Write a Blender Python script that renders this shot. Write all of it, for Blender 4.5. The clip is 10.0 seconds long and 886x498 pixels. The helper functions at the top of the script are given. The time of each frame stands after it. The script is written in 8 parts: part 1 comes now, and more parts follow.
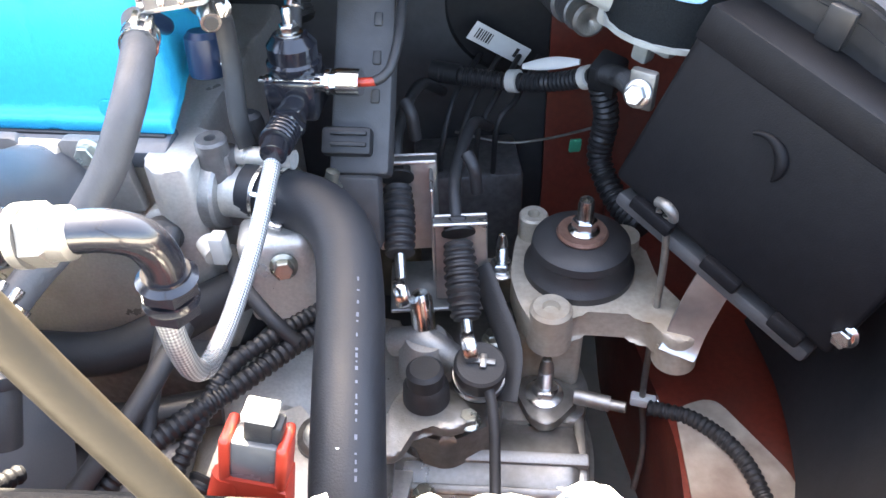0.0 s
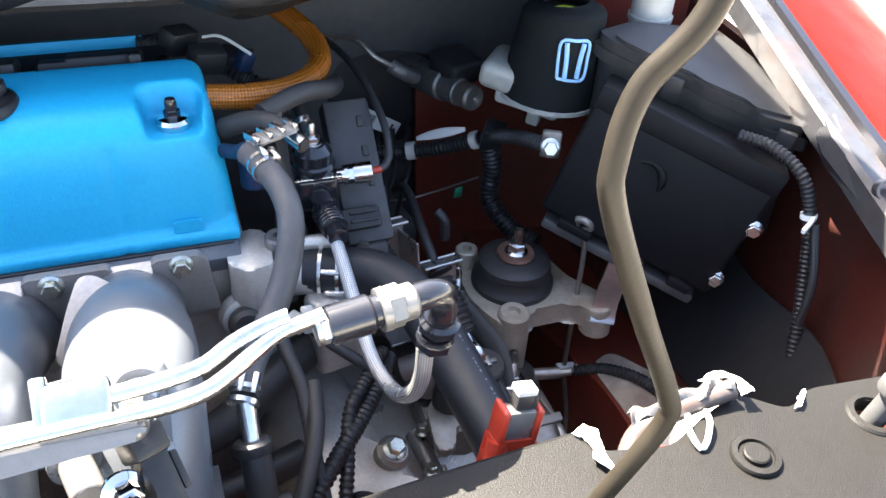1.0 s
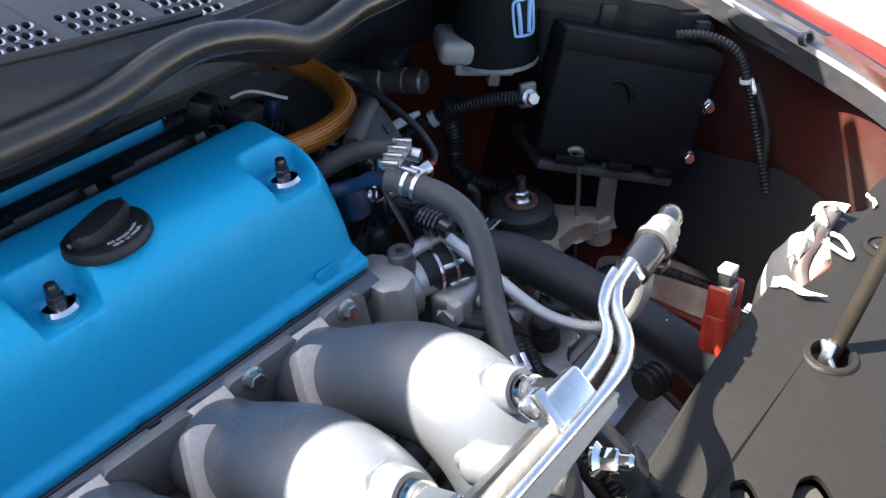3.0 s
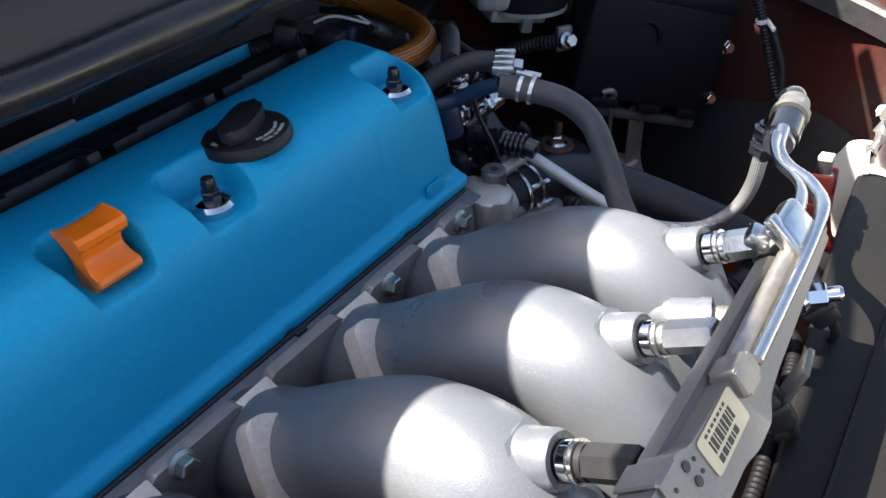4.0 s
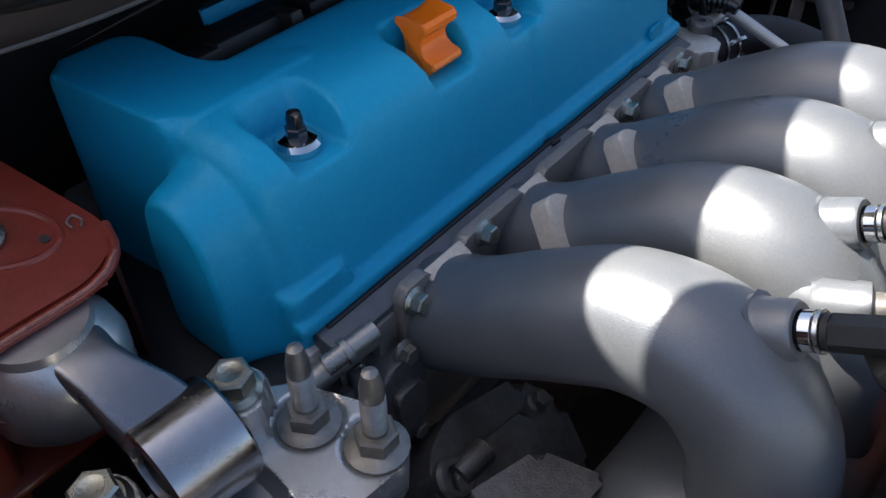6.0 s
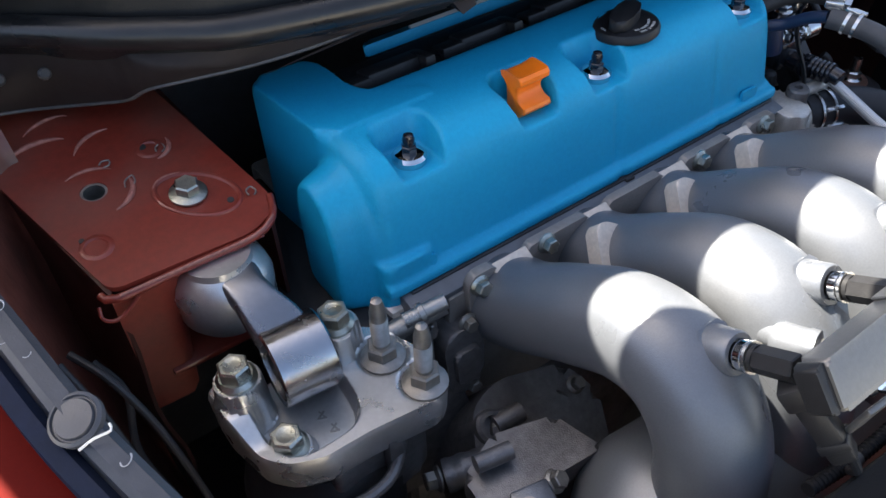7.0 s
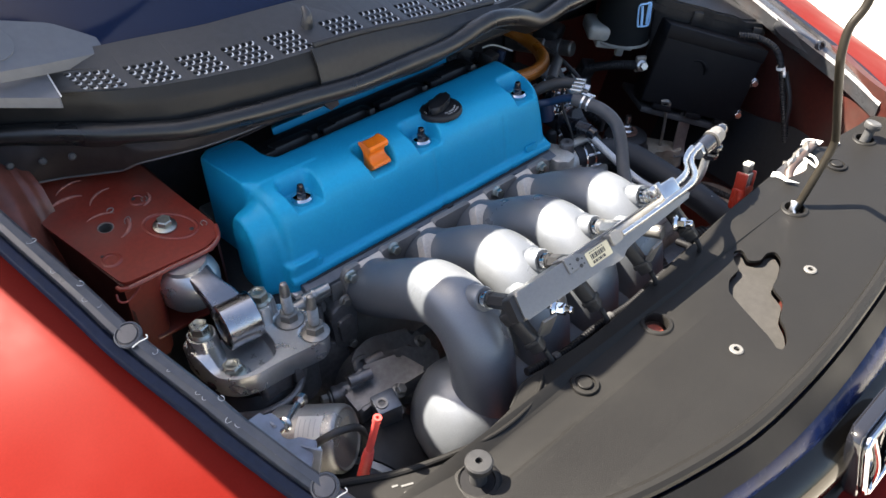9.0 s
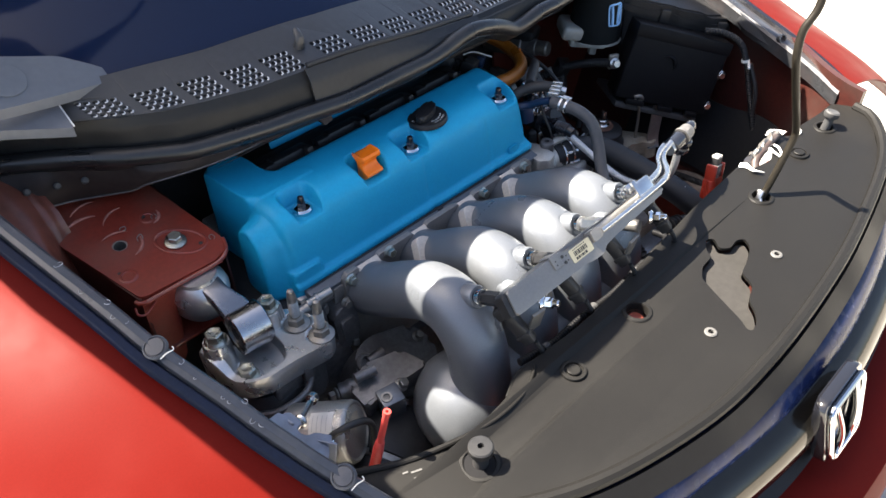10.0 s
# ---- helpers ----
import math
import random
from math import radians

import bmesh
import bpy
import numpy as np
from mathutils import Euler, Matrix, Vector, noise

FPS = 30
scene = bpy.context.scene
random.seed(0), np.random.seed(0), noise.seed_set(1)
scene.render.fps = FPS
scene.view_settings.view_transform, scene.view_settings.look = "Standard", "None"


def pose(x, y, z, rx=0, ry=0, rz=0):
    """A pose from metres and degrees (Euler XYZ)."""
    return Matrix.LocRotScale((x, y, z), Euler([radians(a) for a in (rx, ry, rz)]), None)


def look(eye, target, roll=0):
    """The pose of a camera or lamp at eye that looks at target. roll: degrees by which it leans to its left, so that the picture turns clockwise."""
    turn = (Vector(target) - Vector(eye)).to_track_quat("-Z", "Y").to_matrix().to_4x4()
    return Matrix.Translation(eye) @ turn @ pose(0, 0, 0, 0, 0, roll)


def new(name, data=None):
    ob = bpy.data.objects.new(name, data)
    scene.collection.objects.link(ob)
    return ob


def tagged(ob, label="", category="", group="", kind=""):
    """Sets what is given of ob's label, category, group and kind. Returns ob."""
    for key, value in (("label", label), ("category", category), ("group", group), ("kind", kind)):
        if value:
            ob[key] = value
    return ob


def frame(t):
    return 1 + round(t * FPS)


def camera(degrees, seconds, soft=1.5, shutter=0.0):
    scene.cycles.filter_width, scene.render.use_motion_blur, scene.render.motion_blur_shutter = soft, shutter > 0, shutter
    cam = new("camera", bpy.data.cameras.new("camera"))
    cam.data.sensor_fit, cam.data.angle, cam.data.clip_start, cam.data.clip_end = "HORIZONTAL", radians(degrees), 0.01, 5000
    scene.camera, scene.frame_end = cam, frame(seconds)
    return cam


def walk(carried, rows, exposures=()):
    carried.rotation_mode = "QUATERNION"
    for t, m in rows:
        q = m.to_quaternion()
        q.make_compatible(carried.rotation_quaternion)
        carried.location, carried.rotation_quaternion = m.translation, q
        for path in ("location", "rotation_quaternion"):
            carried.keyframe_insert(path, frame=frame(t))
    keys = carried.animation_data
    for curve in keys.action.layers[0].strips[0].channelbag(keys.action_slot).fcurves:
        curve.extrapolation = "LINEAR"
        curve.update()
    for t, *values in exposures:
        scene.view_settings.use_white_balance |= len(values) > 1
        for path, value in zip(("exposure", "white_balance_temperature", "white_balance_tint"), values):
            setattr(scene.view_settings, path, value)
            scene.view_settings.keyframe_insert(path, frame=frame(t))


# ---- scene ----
cam = camera(59.0, 10.0)
PATH = [
    (0, (0.472, -0.403, 1.078), (0.273, 1.112, -0.212), -2.0),
    (0.3, (0.409, -0.446, 1.089), (0.431, 1.072, -0.213), -0.4),
    (0.5, (0.357, -0.467, 1.119), (0.539, 1.044, -0.179), 0.5),
    (1, (0.197, -0.508, 1.181), (0.799, 0.984, -0.007), 3.8),
    (1.5, (0.109, -0.48, 1.209), (0.834, 0.978, 0.048), 0.2),
    (2, (0.027, -0.437, 1.224), (0.939, 0.907, 0.056), -1.1),
    (2.2, (-0.01, -0.421, 1.218), (0.991, 0.87, 0.064), -1.2),
    (3.3, (-0.12, -0.344, 1.21), (1.052, 0.703, -0.028), -4.6),
    (3.5, (-0.155, -0.315, 1.186), (1.087, 0.684, -0.022), -3.5),
    (4, (-0.233, -0.278, 1.149), (1.077, 0.653, -0.042), -2.1),
    (4.5, (-0.285, -0.255, 1.127), (1.021, 0.64, -0.094), -0.8),
    (5, (-0.329, -0.243, 1.104), (0.963, 0.662, -0.125), -0.7),
    (5.5, (-0.362, -0.229, 1.103), (0.874, 0.687, -0.174), -1.1),
    (6, (-0.401, -0.212, 1.134), (0.747, 0.71, -0.219), -0.4),
    (6.2, (-0.414, -0.214, 1.154), (0.676, 0.734, -0.23), -0.1),
    (7.3, (-0.429, -0.407, 1.261), (0.187, 0.627, 0.208), -2.6),
    (7.5, (-0.423, -0.456, 1.276), (0.18, 0.607, 0.243), -2.6),
    (8, (-0.458, -0.542, 1.328), (0.413, 0.746, 0.071), -0.1),
    (8.5, (-0.514, -0.593, 1.401), (0.456, 0.605, 0.127), 0.5),
    (9, (-0.556, -0.618, 1.457), (0.455, 0.524, 0.163), -0.5),
    (9.5, (-0.581, -0.63, 1.492), (0.438, 0.483, 0.18), -1.7),
    (10, (-0.591, -0.638, 1.517), (0.435, 0.457, 0.195), -2.0),
]
walk(cam, [(t, look(eye, target, roll)) for t, eye, target, roll in PATH],
     [(0.0, 5.2, 7700, 10), (0.5, 4.65, 7450, 10), (1.0, 4.0, 7000, 10), (1.5, 3.65, 6750, 10), (2.0, 3.4, 6700, 10), (3.5, 2.75, 6700, 10), (4.5, 2.0, 6750, 10), (5.5, 1.75, 6700, 10), (6.2, 2.2, 6800, 10),
      (7.5, 2.75, 6900, 10), (9.0, 2.75, 6950, 10), (10.0, 2.6, 6950, 10)])

# ---- world and sun ----
SUN_DIR = Vector((-0.35, 0.60, 1.0)).normalized()  # towards the sun
world = bpy.data.worlds.new("sky")
scene.world = world
world.use_nodes = True
wn = world.node_tree
sky = wn.nodes.new("ShaderNodeTexSky")
sky.sky_type = "NISHITA"
sky.sun_disc = False
sky.sun_elevation = math.asin(SUN_DIR.z)
sky.sun_rotation = math.atan2(SUN_DIR.x, SUN_DIR.y)
sky.air_density = 0.8
sky.dust_density = 2.5
wn.links.new(sky.outputs[0], wn.nodes["Background"].inputs[0])
wn.nodes["Background"].inputs[1].default_value = 0.066
sun_data = bpy.data.lights.new("sun", "SUN")
sun_data.energy = 5.0
sun_data.angle = radians(0.25)
sun_data.color = (1.0, 0.95, 0.87)
sun = new("sun", sun_data)
sun.matrix_world = look(SUN_DIR * 20, (0, 0, 0))

# ---- materials ----
def mat(name, base, rough=0.5, metal=0.0, vary=0.12, scale=60.0, bump=0.0, bump_scale=400.0, coat=0.0, dirt=None, dirt_amount=0.35,
        dirt_scale=9.0, spec=0.5, rough_vary=0.12):
    """A surface with grain at a small scale and stains at a larger one."""
    m = bpy.data.materials.new(name)
    m.use_nodes = True
    nt = m.node_tree
    b = nt.nodes["Principled BSDF"]
    tc = nt.nodes.new("ShaderNodeTexCoord")
    n1 = nt.nodes.new("ShaderNodeTexNoise")
    n1.inputs["Scale"].default_value = scale
    n1.inputs["Detail"].default_value = 5
    n2 = nt.nodes.new("ShaderNodeTexNoise")
    n2.inputs["Scale"].default_value = dirt_scale
    n2.inputs["Detail"].default_value = 6
    for n in (n1, n2):
        nt.links.new(tc.outputs["Object"], n.inputs["Vector"])
    r1 = nt.nodes.new("ShaderNodeMapRange")
    r1.inputs[1].default_value, r1.inputs[2].default_value = 0.3, 0.7
    r1.inputs[3].default_value, r1.inputs[4].default_value = 1 - vary, 1 + vary
    nt.links.new(n1.outputs[0], r1.inputs[0])
    hsv = nt.nodes.new("ShaderNodeHueSaturation")
    hsv.inputs["Color"].default_value = (*base, 1)
    nt.links.new(r1.outputs[0], hsv.inputs["Value"])
    col = hsv.outputs[0]
    mask = nt.nodes.new("ShaderNodeMapRange")
    mask.inputs[1].default_value, mask.inputs[2].default_value = 0.48, 0.72
    mask.inputs[3].default_value, mask.inputs[4].default_value = 0.0, dirt_amount
    nt.links.new(n2.outputs[0], mask.inputs[0])
    if dirt:
        mix = nt.nodes.new("ShaderNodeMix")
        mix.data_type = "RGBA"
        nt.links.new(mask.outputs[0], mix.inputs["Factor"])
        nt.links.new(col, mix.inputs["A"])
        mix.inputs["B"].default_value = (*dirt, 1)
        col = mix.outputs["Result"]
    nt.links.new(col, b.inputs["Base Color"])
    rr = nt.nodes.new("ShaderNodeMapRange")
    rr.inputs[1].default_value, rr.inputs[2].default_value = 0.3, 0.7
    rr.inputs[3].default_value, rr.inputs[4].default_value = max(0.02, rough - rough_vary), min(1, rough + rough_vary)
    nt.links.new(n2.outputs[0], rr.inputs[0])
    nt.links.new(rr.outputs[0], b.inputs["Roughness"])
    b.inputs["Metallic"].default_value = metal
    b.inputs["Specular IOR Level"].default_value = spec
    b.inputs["Coat Weight"].default_value = coat
    b.inputs["Coat Roughness"].default_value = 0.06
    if bump:
        n3 = nt.nodes.new("ShaderNodeTexNoise")
        n3.inputs["Scale"].default_value = bump_scale
        n3.inputs["Detail"].default_value = 3
        nt.links.new(tc.outputs["Object"], n3.inputs["Vector"])
        bp = nt.nodes.new("ShaderNodeBump")
        bp.inputs["Strength"].default_value = bump
        bp.inputs["Distance"].default_value = 0.001
        nt.links.new(n3.outputs[0], bp.inputs["Height"])
        nt.links.new(bp.outputs[0], b.inputs["Normal"])
    return m


def braid(name, base, base2, metal, rough, per_metre=420.0):
    """A woven sleeve: two crossed sets of fine diagonal strands over the tube's own length and turn (its UV map)."""
    m = mat(name, base, rough, metal, 0.1)
    nt = m.node_tree
    b = nt.nodes["Principled BSDF"]
    uv = nt.nodes.new("ShaderNodeUVMap")
    sep = nt.nodes.new("ShaderNodeSeparateXYZ")
    nt.links.new(uv.outputs[0], sep.inputs[0])

    def op(kind, a, bb):
        n = nt.nodes.new("ShaderNodeMath")
        n.operation = kind
        for k, v in enumerate((a, bb)):
            if isinstance(v, (int, float)):
                n.inputs[k].default_value = v
            elif v is not None:
                nt.links.new(v, n.inputs[k])
        return n.outputs[0]

    along = op("MULTIPLY", sep.outputs[1], per_metre * 6.283 / 2)
    turn = op("MULTIPLY", sep.outputs[0], 6.283 * 10)
    s1 = op("SINE", op("ADD", along, turn), None)
    s2 = op("SINE", op("SUBTRACT", along, turn), None)
    weave = op("ADD", op("MULTIPLY", op("MULTIPLY", s1, s2), 0.5), 0.5)
    mix = nt.nodes.new("ShaderNodeMix")
    mix.data_type = "RGBA"
    nt.links.new(weave, mix.inputs["Factor"])
    mix.inputs["A"].default_value = (*base2, 1)
    mix.inputs["B"].default_value = (*base, 1)
    nt.links.new(mix.outputs["Result"], b.inputs["Base Color"])
    bp = nt.nodes.new("ShaderNodeBump")
    bp.inputs["Strength"].default_value = 0.7
    bp.inputs["Distance"].default_value = 0.0008
    nt.links.new(weave, bp.inputs["Height"])
    nt.links.new(bp.outputs[0], b.inputs["Normal"])
    return m


BLUE = mat("blue_crackle_paint", (0.0, 0.335, 0.555), 0.46, 0.0, 0.04, 300, 0.30, 700, dirt=(0.0, 0.27, 0.48), dirt_amount=0.30, dirt_scale=6, rough_vary=0.06, spec=0.32)
ORANGE = mat("orange_plastic", (1.0, 0.205, 0.012), 0.30, 0.0, 0.03, 200, 0.12, 500, rough_vary=0.05)
BLACK = mat("black_plastic", (0.018, 0.018, 0.019), 0.45, 0.0, 0.15, 150, 0.15, 900, dirt=(0.028, 0.026, 0.024), dirt_amount=0.3, spec=0.35)
BATTERY = mat("battery_cover_plastic", (0.006, 0.006, 0.007), 0.55, 0.0, 0.15, 150, 0.25, 900, dirt=(0.013, 0.012, 0.012), dirt_amount=0.4, spec=0.14)
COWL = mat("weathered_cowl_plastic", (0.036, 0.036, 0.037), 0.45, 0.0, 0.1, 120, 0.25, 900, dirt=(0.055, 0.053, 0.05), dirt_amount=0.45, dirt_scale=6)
APRON_DARK = mat("dusty_brown_black_panel", (0.024, 0.019, 0.018), 0.55, 0.0, 0.15, 90, 0.25, 160, spec=0.2, dirt=(0.042, 0.033, 0.030), dirt_amount=0.55, dirt_scale=13)
EDGE_GREY = mat("worn_grey_edge", (0.075, 0.072, 0.072), 0.42, 0.0, 0.2, 200, 0.1, 500)
RED_SCUFF = mat("rubbed_pale_red_paint", (0.34, 0.13, 0.10), 0.5, 0.0, 0.25, 300, 0.1, 600, dirt=(0.20, 0.06, 0.04), dirt_amount=0.5, dirt_scale=90)
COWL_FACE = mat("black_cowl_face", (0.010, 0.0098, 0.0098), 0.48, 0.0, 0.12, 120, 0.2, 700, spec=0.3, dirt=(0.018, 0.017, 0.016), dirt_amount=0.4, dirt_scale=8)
TRIM = mat("grey_corner_trim", (0.105, 0.112, 0.125), 0.40, 0.0, 0.06, 120, 0.15, 900, coat=0.1)
SEAL_RUBBER = mat("glossy_black_seal_rubber", (0.012, 0.012, 0.0125), 0.30, 0.0, 0.15, 60, 0.15, 300, dirt=(0.03, 0.029, 0.028), dirt_amount=0.35, dirt_scale=14)
# pale seam plastic, also the colour of the painted glints at the drain holes
WORN_AND_GLINT = mat("worn_edge_and_glint", (0.50, 0.51, 0.53), 0.35, 0.2, 0.2, 300)
BLACK_DULL = mat("dull_black_plastic", (0.046, 0.046, 0.047), 0.62, 0.0, 0.15, 90, 0.2, 900, dirt=(0.07, 0.064, 0.058), dirt_amount=0.4)
COVER = mat("grained_black_cover", (0.0088, 0.0082, 0.0075), 0.50, 0.0, 0.08, 220, 0.35, 1300, dirt=(0.0138, 0.0126, 0.0111), dirt_amount=0.5, dirt_scale=4.5, rough_vary=0.10, spec=0.2)
BRIGHT_CAST = mat("machined_bright_casting", (0.60, 0.60, 0.59), 0.33, 0.80, 0.05, 300, 0.10, 900, dirt=(0.46, 0.44, 0.41), dirt_amount=0.35, dirt_scale=34)
DUSTY_FLANGE = mat("dusty_grey_flange_paint", (0.050, 0.053, 0.062), 0.36, 0.0, 0.12, 120, 0.15, 700, dirt=(0.085, 0.085, 0.09), dirt_amount=0.45, dirt_scale=22)
CAST = mat("cast_aluminium", (0.36, 0.352, 0.335), 0.34, 0.75, 0.10, 500, 0.35, 1600, dirt=(0.33, 0.30, 0.26), dirt_amount=0.3, dirt_scale=14)
CAST_DIRTY = mat("stained_cast_aluminium", (0.27, 0.258, 0.238), 0.34, 0.75, 0.12, 220, 0.3, 1200, dirt=(0.11, 0.09, 0.065), dirt_amount=0.75, dirt_scale=16)
HEAD_CAST = mat("bright_cast_head", (0.56, 0.54, 0.50), 0.38, 0.55, 0.10, 400, 0.35, 1400, dirt=(0.30, 0.26, 0.20), dirt_amount=0.45, dirt_scale=24)
CAST_TAN = mat("tan_stained_casting", (0.42, 0.375, 0.305), 0.45, 0.35, 0.12, 220, 0.3, 1200, dirt=(0.28, 0.20, 0.13), dirt_amount=0.55, dirt_scale=24)
CAST_DARK = mat("dark_cast_metal", (0.175, 0.17, 0.17), 0.40, 0.6, 0.2, 160, 0.4, 900, dirt=(0.055, 0.05, 0.046), dirt_amount=0.55, dirt_scale=18)
RUNNER = mat("silver_painted_casting", (0.150, 0.162, 0.180), 0.36, 0.45, 0.06, 700, 0.16, 1500, dirt=(0.27, 0.27, 0.265), dirt_amount=0.3, dirt_scale=12)
FLANGE = mat("machined_flange", (0.26, 0.24, 0.22), 0.42, 0.4, 0.08, 300, 0.2, 1100, dirt=(0.18, 0.155, 0.135), dirt_amount=0.5, dirt_scale=28)
# pale tan that stands in for warm light reflected off the alloy
TAN_SHEEN = mat("tan_sheen_alloy", (0.60, 0.53, 0.45), 0.5, 0.15, 0.10, 300, 0.2, 900, dirt=(0.46, 0.40, 0.33), dirt_amount=0.5, dirt_scale=45)
DARK_STRIP = mat("dark_blue_grey_strip", (0.10, 0.11, 0.125), 0.42, 0.25, 0.10, 120, 0.15, 700, dirt=(0.085, 0.085, 0.085), dirt_amount=0.45, dirt_scale=20)
POLISHED = mat("polished_aluminium", (0.42, 0.42, 0.43), 0.22, 1.0, 0.04, 120, 0.08, 300, rough_vary=0.08, dirt=(0.25, 0.24, 0.22), dirt_amount=0.35, dirt_scale=60)
STEEL = mat("bright_steel", (0.62, 0.62, 0.61), 0.25, 1.0, 0.08, 200, 0.1, 600, dirt=(0.35, 0.33, 0.30), dirt_amount=0.3)
ZINC = mat("greenish_zinc_steel", (0.47, 0.48, 0.42), 0.32, 0.95, 0.12, 300, 0.2, 800, dirt=(0.25, 0.23, 0.18), dirt_amount=0.5, dirt_scale=40)
DULL_STEEL = mat("dull_steel", (0.30, 0.29, 0.27), 0.48, 0.85, 0.15, 150, 0.3, 700, dirt=(0.16, 0.13, 0.09), dirt_amount=0.5, dirt_scale=20)
ROD = mat("painted_grey_rod", (0.016, 0.0135, 0.010), 0.45, 0.0, 0.1, 90, 0.15, 400, spec=0.15, dirt=(0.030, 0.025, 0.017), dirt_amount=0.5, dirt_scale=14)
RAIL = mat("grey_phosphate_rail", (0.21, 0.202, 0.19), 0.42, 0.65, 0.05, 300, 0.15, 900, rough_vary=0.05)
RUBBER = mat("black_rubber", (0.020, 0.020, 0.021), 0.55, 0.0, 0.12, 120, 0.2, 700, dirt=(0.06, 0.056, 0.052), dirt_amount=0.35)
HOSE = mat("dusty_grey_hose", (0.050, 0.051, 0.055), 0.6, 0.0, 0.15, 80, 0.25, 500, dirt=(0.13, 0.12, 0.11), dirt_amount=0.45, dirt_scale=25)
RAD_HOSE = mat("black_radiator_hose", (0.012, 0.0140, 0.018), 0.5, 0.0, 0.1, 90, 0.2, 800, dirt=(0.028, 0.028, 0.028), dirt_amount=0.3, spec=0.4)
ANODISED = mat("black_anodised_aluminium", (0.014, 0.015, 0.020), 0.24, 0.2, 0.05, 200, coat=0.5, rough_vary=0.04)
RED = mat("red_car_paint", (0.100, 0.0066, 0.0046), 0.48, 0.0, 0.05, 500, 0.02, 900, spec=0.035, dirt=(0.125, 0.012, 0.009), dirt_amount=0.4)
# grimy bay red made darker: the shade low in the bay is in the colour
RED_SHADED = mat("grimy_red_bay_paint_shaded", (0.048, 0.011, 0.008), 0.45, 0.05, 0.2, 120, 0.15, 500, coat=0.2, dirt=(0.045, 0.025, 0.019), dirt_amount=0.7, dirt_scale=9)
RED_GRIME = mat("brown_grimy_red_paint", (0.13, 0.042, 0.030), 0.45, 0.0, 0.25, 60, 0.4, 140, coat=0.05, dirt=(0.075, 0.045, 0.034), dirt_amount=0.75, dirt_scale=7)
RED_RAIL = mat("brown_stained_red_paint", (0.15, 0.026, 0.015), 0.45, 0.05, 0.15, 180, 0.2, 500, coat=0.2, dirt=(0.085, 0.042, 0.03), dirt_amount=0.7, dirt_scale=11)
CAST_BLUE = mat("bluish_cast_metal", (0.15, 0.165, 0.19), 0.36, 0.75, 0.12, 160, 0.25, 900, dirt=(0.07, 0.07, 0.07), dirt_amount=0.5, dirt_scale=18)
SMOKED_CHROME = mat("smoked_chrome", (0.060, 0.055, 0.048), 0.12, 0.9, 0.05, 60, 0.02, 300, rough_vary=0.05)
# the strip's blue sky reflection is put into its base colour
NAVY_SHEEN = mat("gloss_strip_navy_sheen", (0.006, 0.014, 0.055), 0.22, 0.0, 0.25, 40, 0.05, 200, spec=0.10, dirt=(0.05, 0.06, 0.09), dirt_amount=0.3, dirt_scale=60)
RUSTY = mat("rusty_cup_steel", (0.22, 0.13, 0.10), 0.5, 0.6, 0.2, 250, 0.3, 900, dirt=(0.12, 0.05, 0.03), dirt_amount=0.6, dirt_scale=40)
SMOKE = mat("smoky_grey_plastic", (0.10, 0.095, 0.09), 0.25, 0.0, 0.08, 120, 0.05, 300, coat=0.3)
NAVY_EDGE = mat("blue_black_flange_paint", (0.008, 0.014, 0.034), 0.55, 0.0, 0.15, 160, 0.12, 700, spec=0.2, dirt=(0.020, 0.021, 0.024), dirt_amount=0.4, dirt_scale=14)
SCUFFED = mat("scuffed_grey_flange", (0.062, 0.063, 0.068), 0.34, 0.45, 0.2, 60, 0.1, 500, coat=0.3, dirt=(0.10, 0.06, 0.05), dirt_amount=0.6, dirt_scale=20)
PRIMER = mat("beige_primer", (0.40, 0.33, 0.26), 0.6, 0.0, 0.2, 60, 0.2, 400, dirt=(0.11, 0.045, 0.03), dirt_amount=0.8, dirt_scale=12)
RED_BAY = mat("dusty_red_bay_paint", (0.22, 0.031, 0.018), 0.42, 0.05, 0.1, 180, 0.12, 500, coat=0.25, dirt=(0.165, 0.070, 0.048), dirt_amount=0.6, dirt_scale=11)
RED_PLASTIC = mat("translucent_red_plastic", (0.36, 0.032, 0.016), 0.3, 0.0, 0.06, 150, 0.05, 300, dirt=(0.28, 0.055, 0.035), dirt_amount=0.4)
RED_STICK = mat("faded_red_plastic", (0.50, 0.055, 0.045), 0.45, 0.0, 0.06, 150)
CHROME = mat("chrome", (0.66, 0.67, 0.68), 0.07, 1.0, 0.02, 100, rough_vary=0.03)
GLOSS = mat("gloss_black_trim", (0.008, 0.008, 0.010), 0.1, 0.0, 0.05, 100, coat=0.6, rough_vary=0.05)
BRACKET = mat("zinc_strap", (0.42, 0.42, 0.41), 0.36, 0.9, 0.08, 150, 0.1, 500, dirt=(0.30, 0.26, 0.20), dirt_amount=0.4, dirt_scale=30)
GREY_TANK = mat("dirty_translucent_tank", (0.36, 0.36, 0.33), 0.4, 0.0, 0.12, 90, 0.15, 300, dirt=(0.16, 0.15, 0.12), dirt_amount=0.7, dirt_scale=26)
WHITE_PLASTIC = mat("aged_white_plastic", (0.50, 0.49, 0.45), 0.45, 0.0, 0.06, 100, 0.1, 400, dirt=(0.33, 0.30, 0.24), dirt_amount=0.4)
WHITE = mat("white_plastic", (0.75, 0.75, 0.72), 0.45, 0.0, 0.04, 100)
PAPER = mat("white_label", (0.72, 0.71, 0.67), 0.5, 0.0, 0.05, 80, dirt=(0.45, 0.42, 0.37), dirt_amount=0.4, dirt_scale=40)
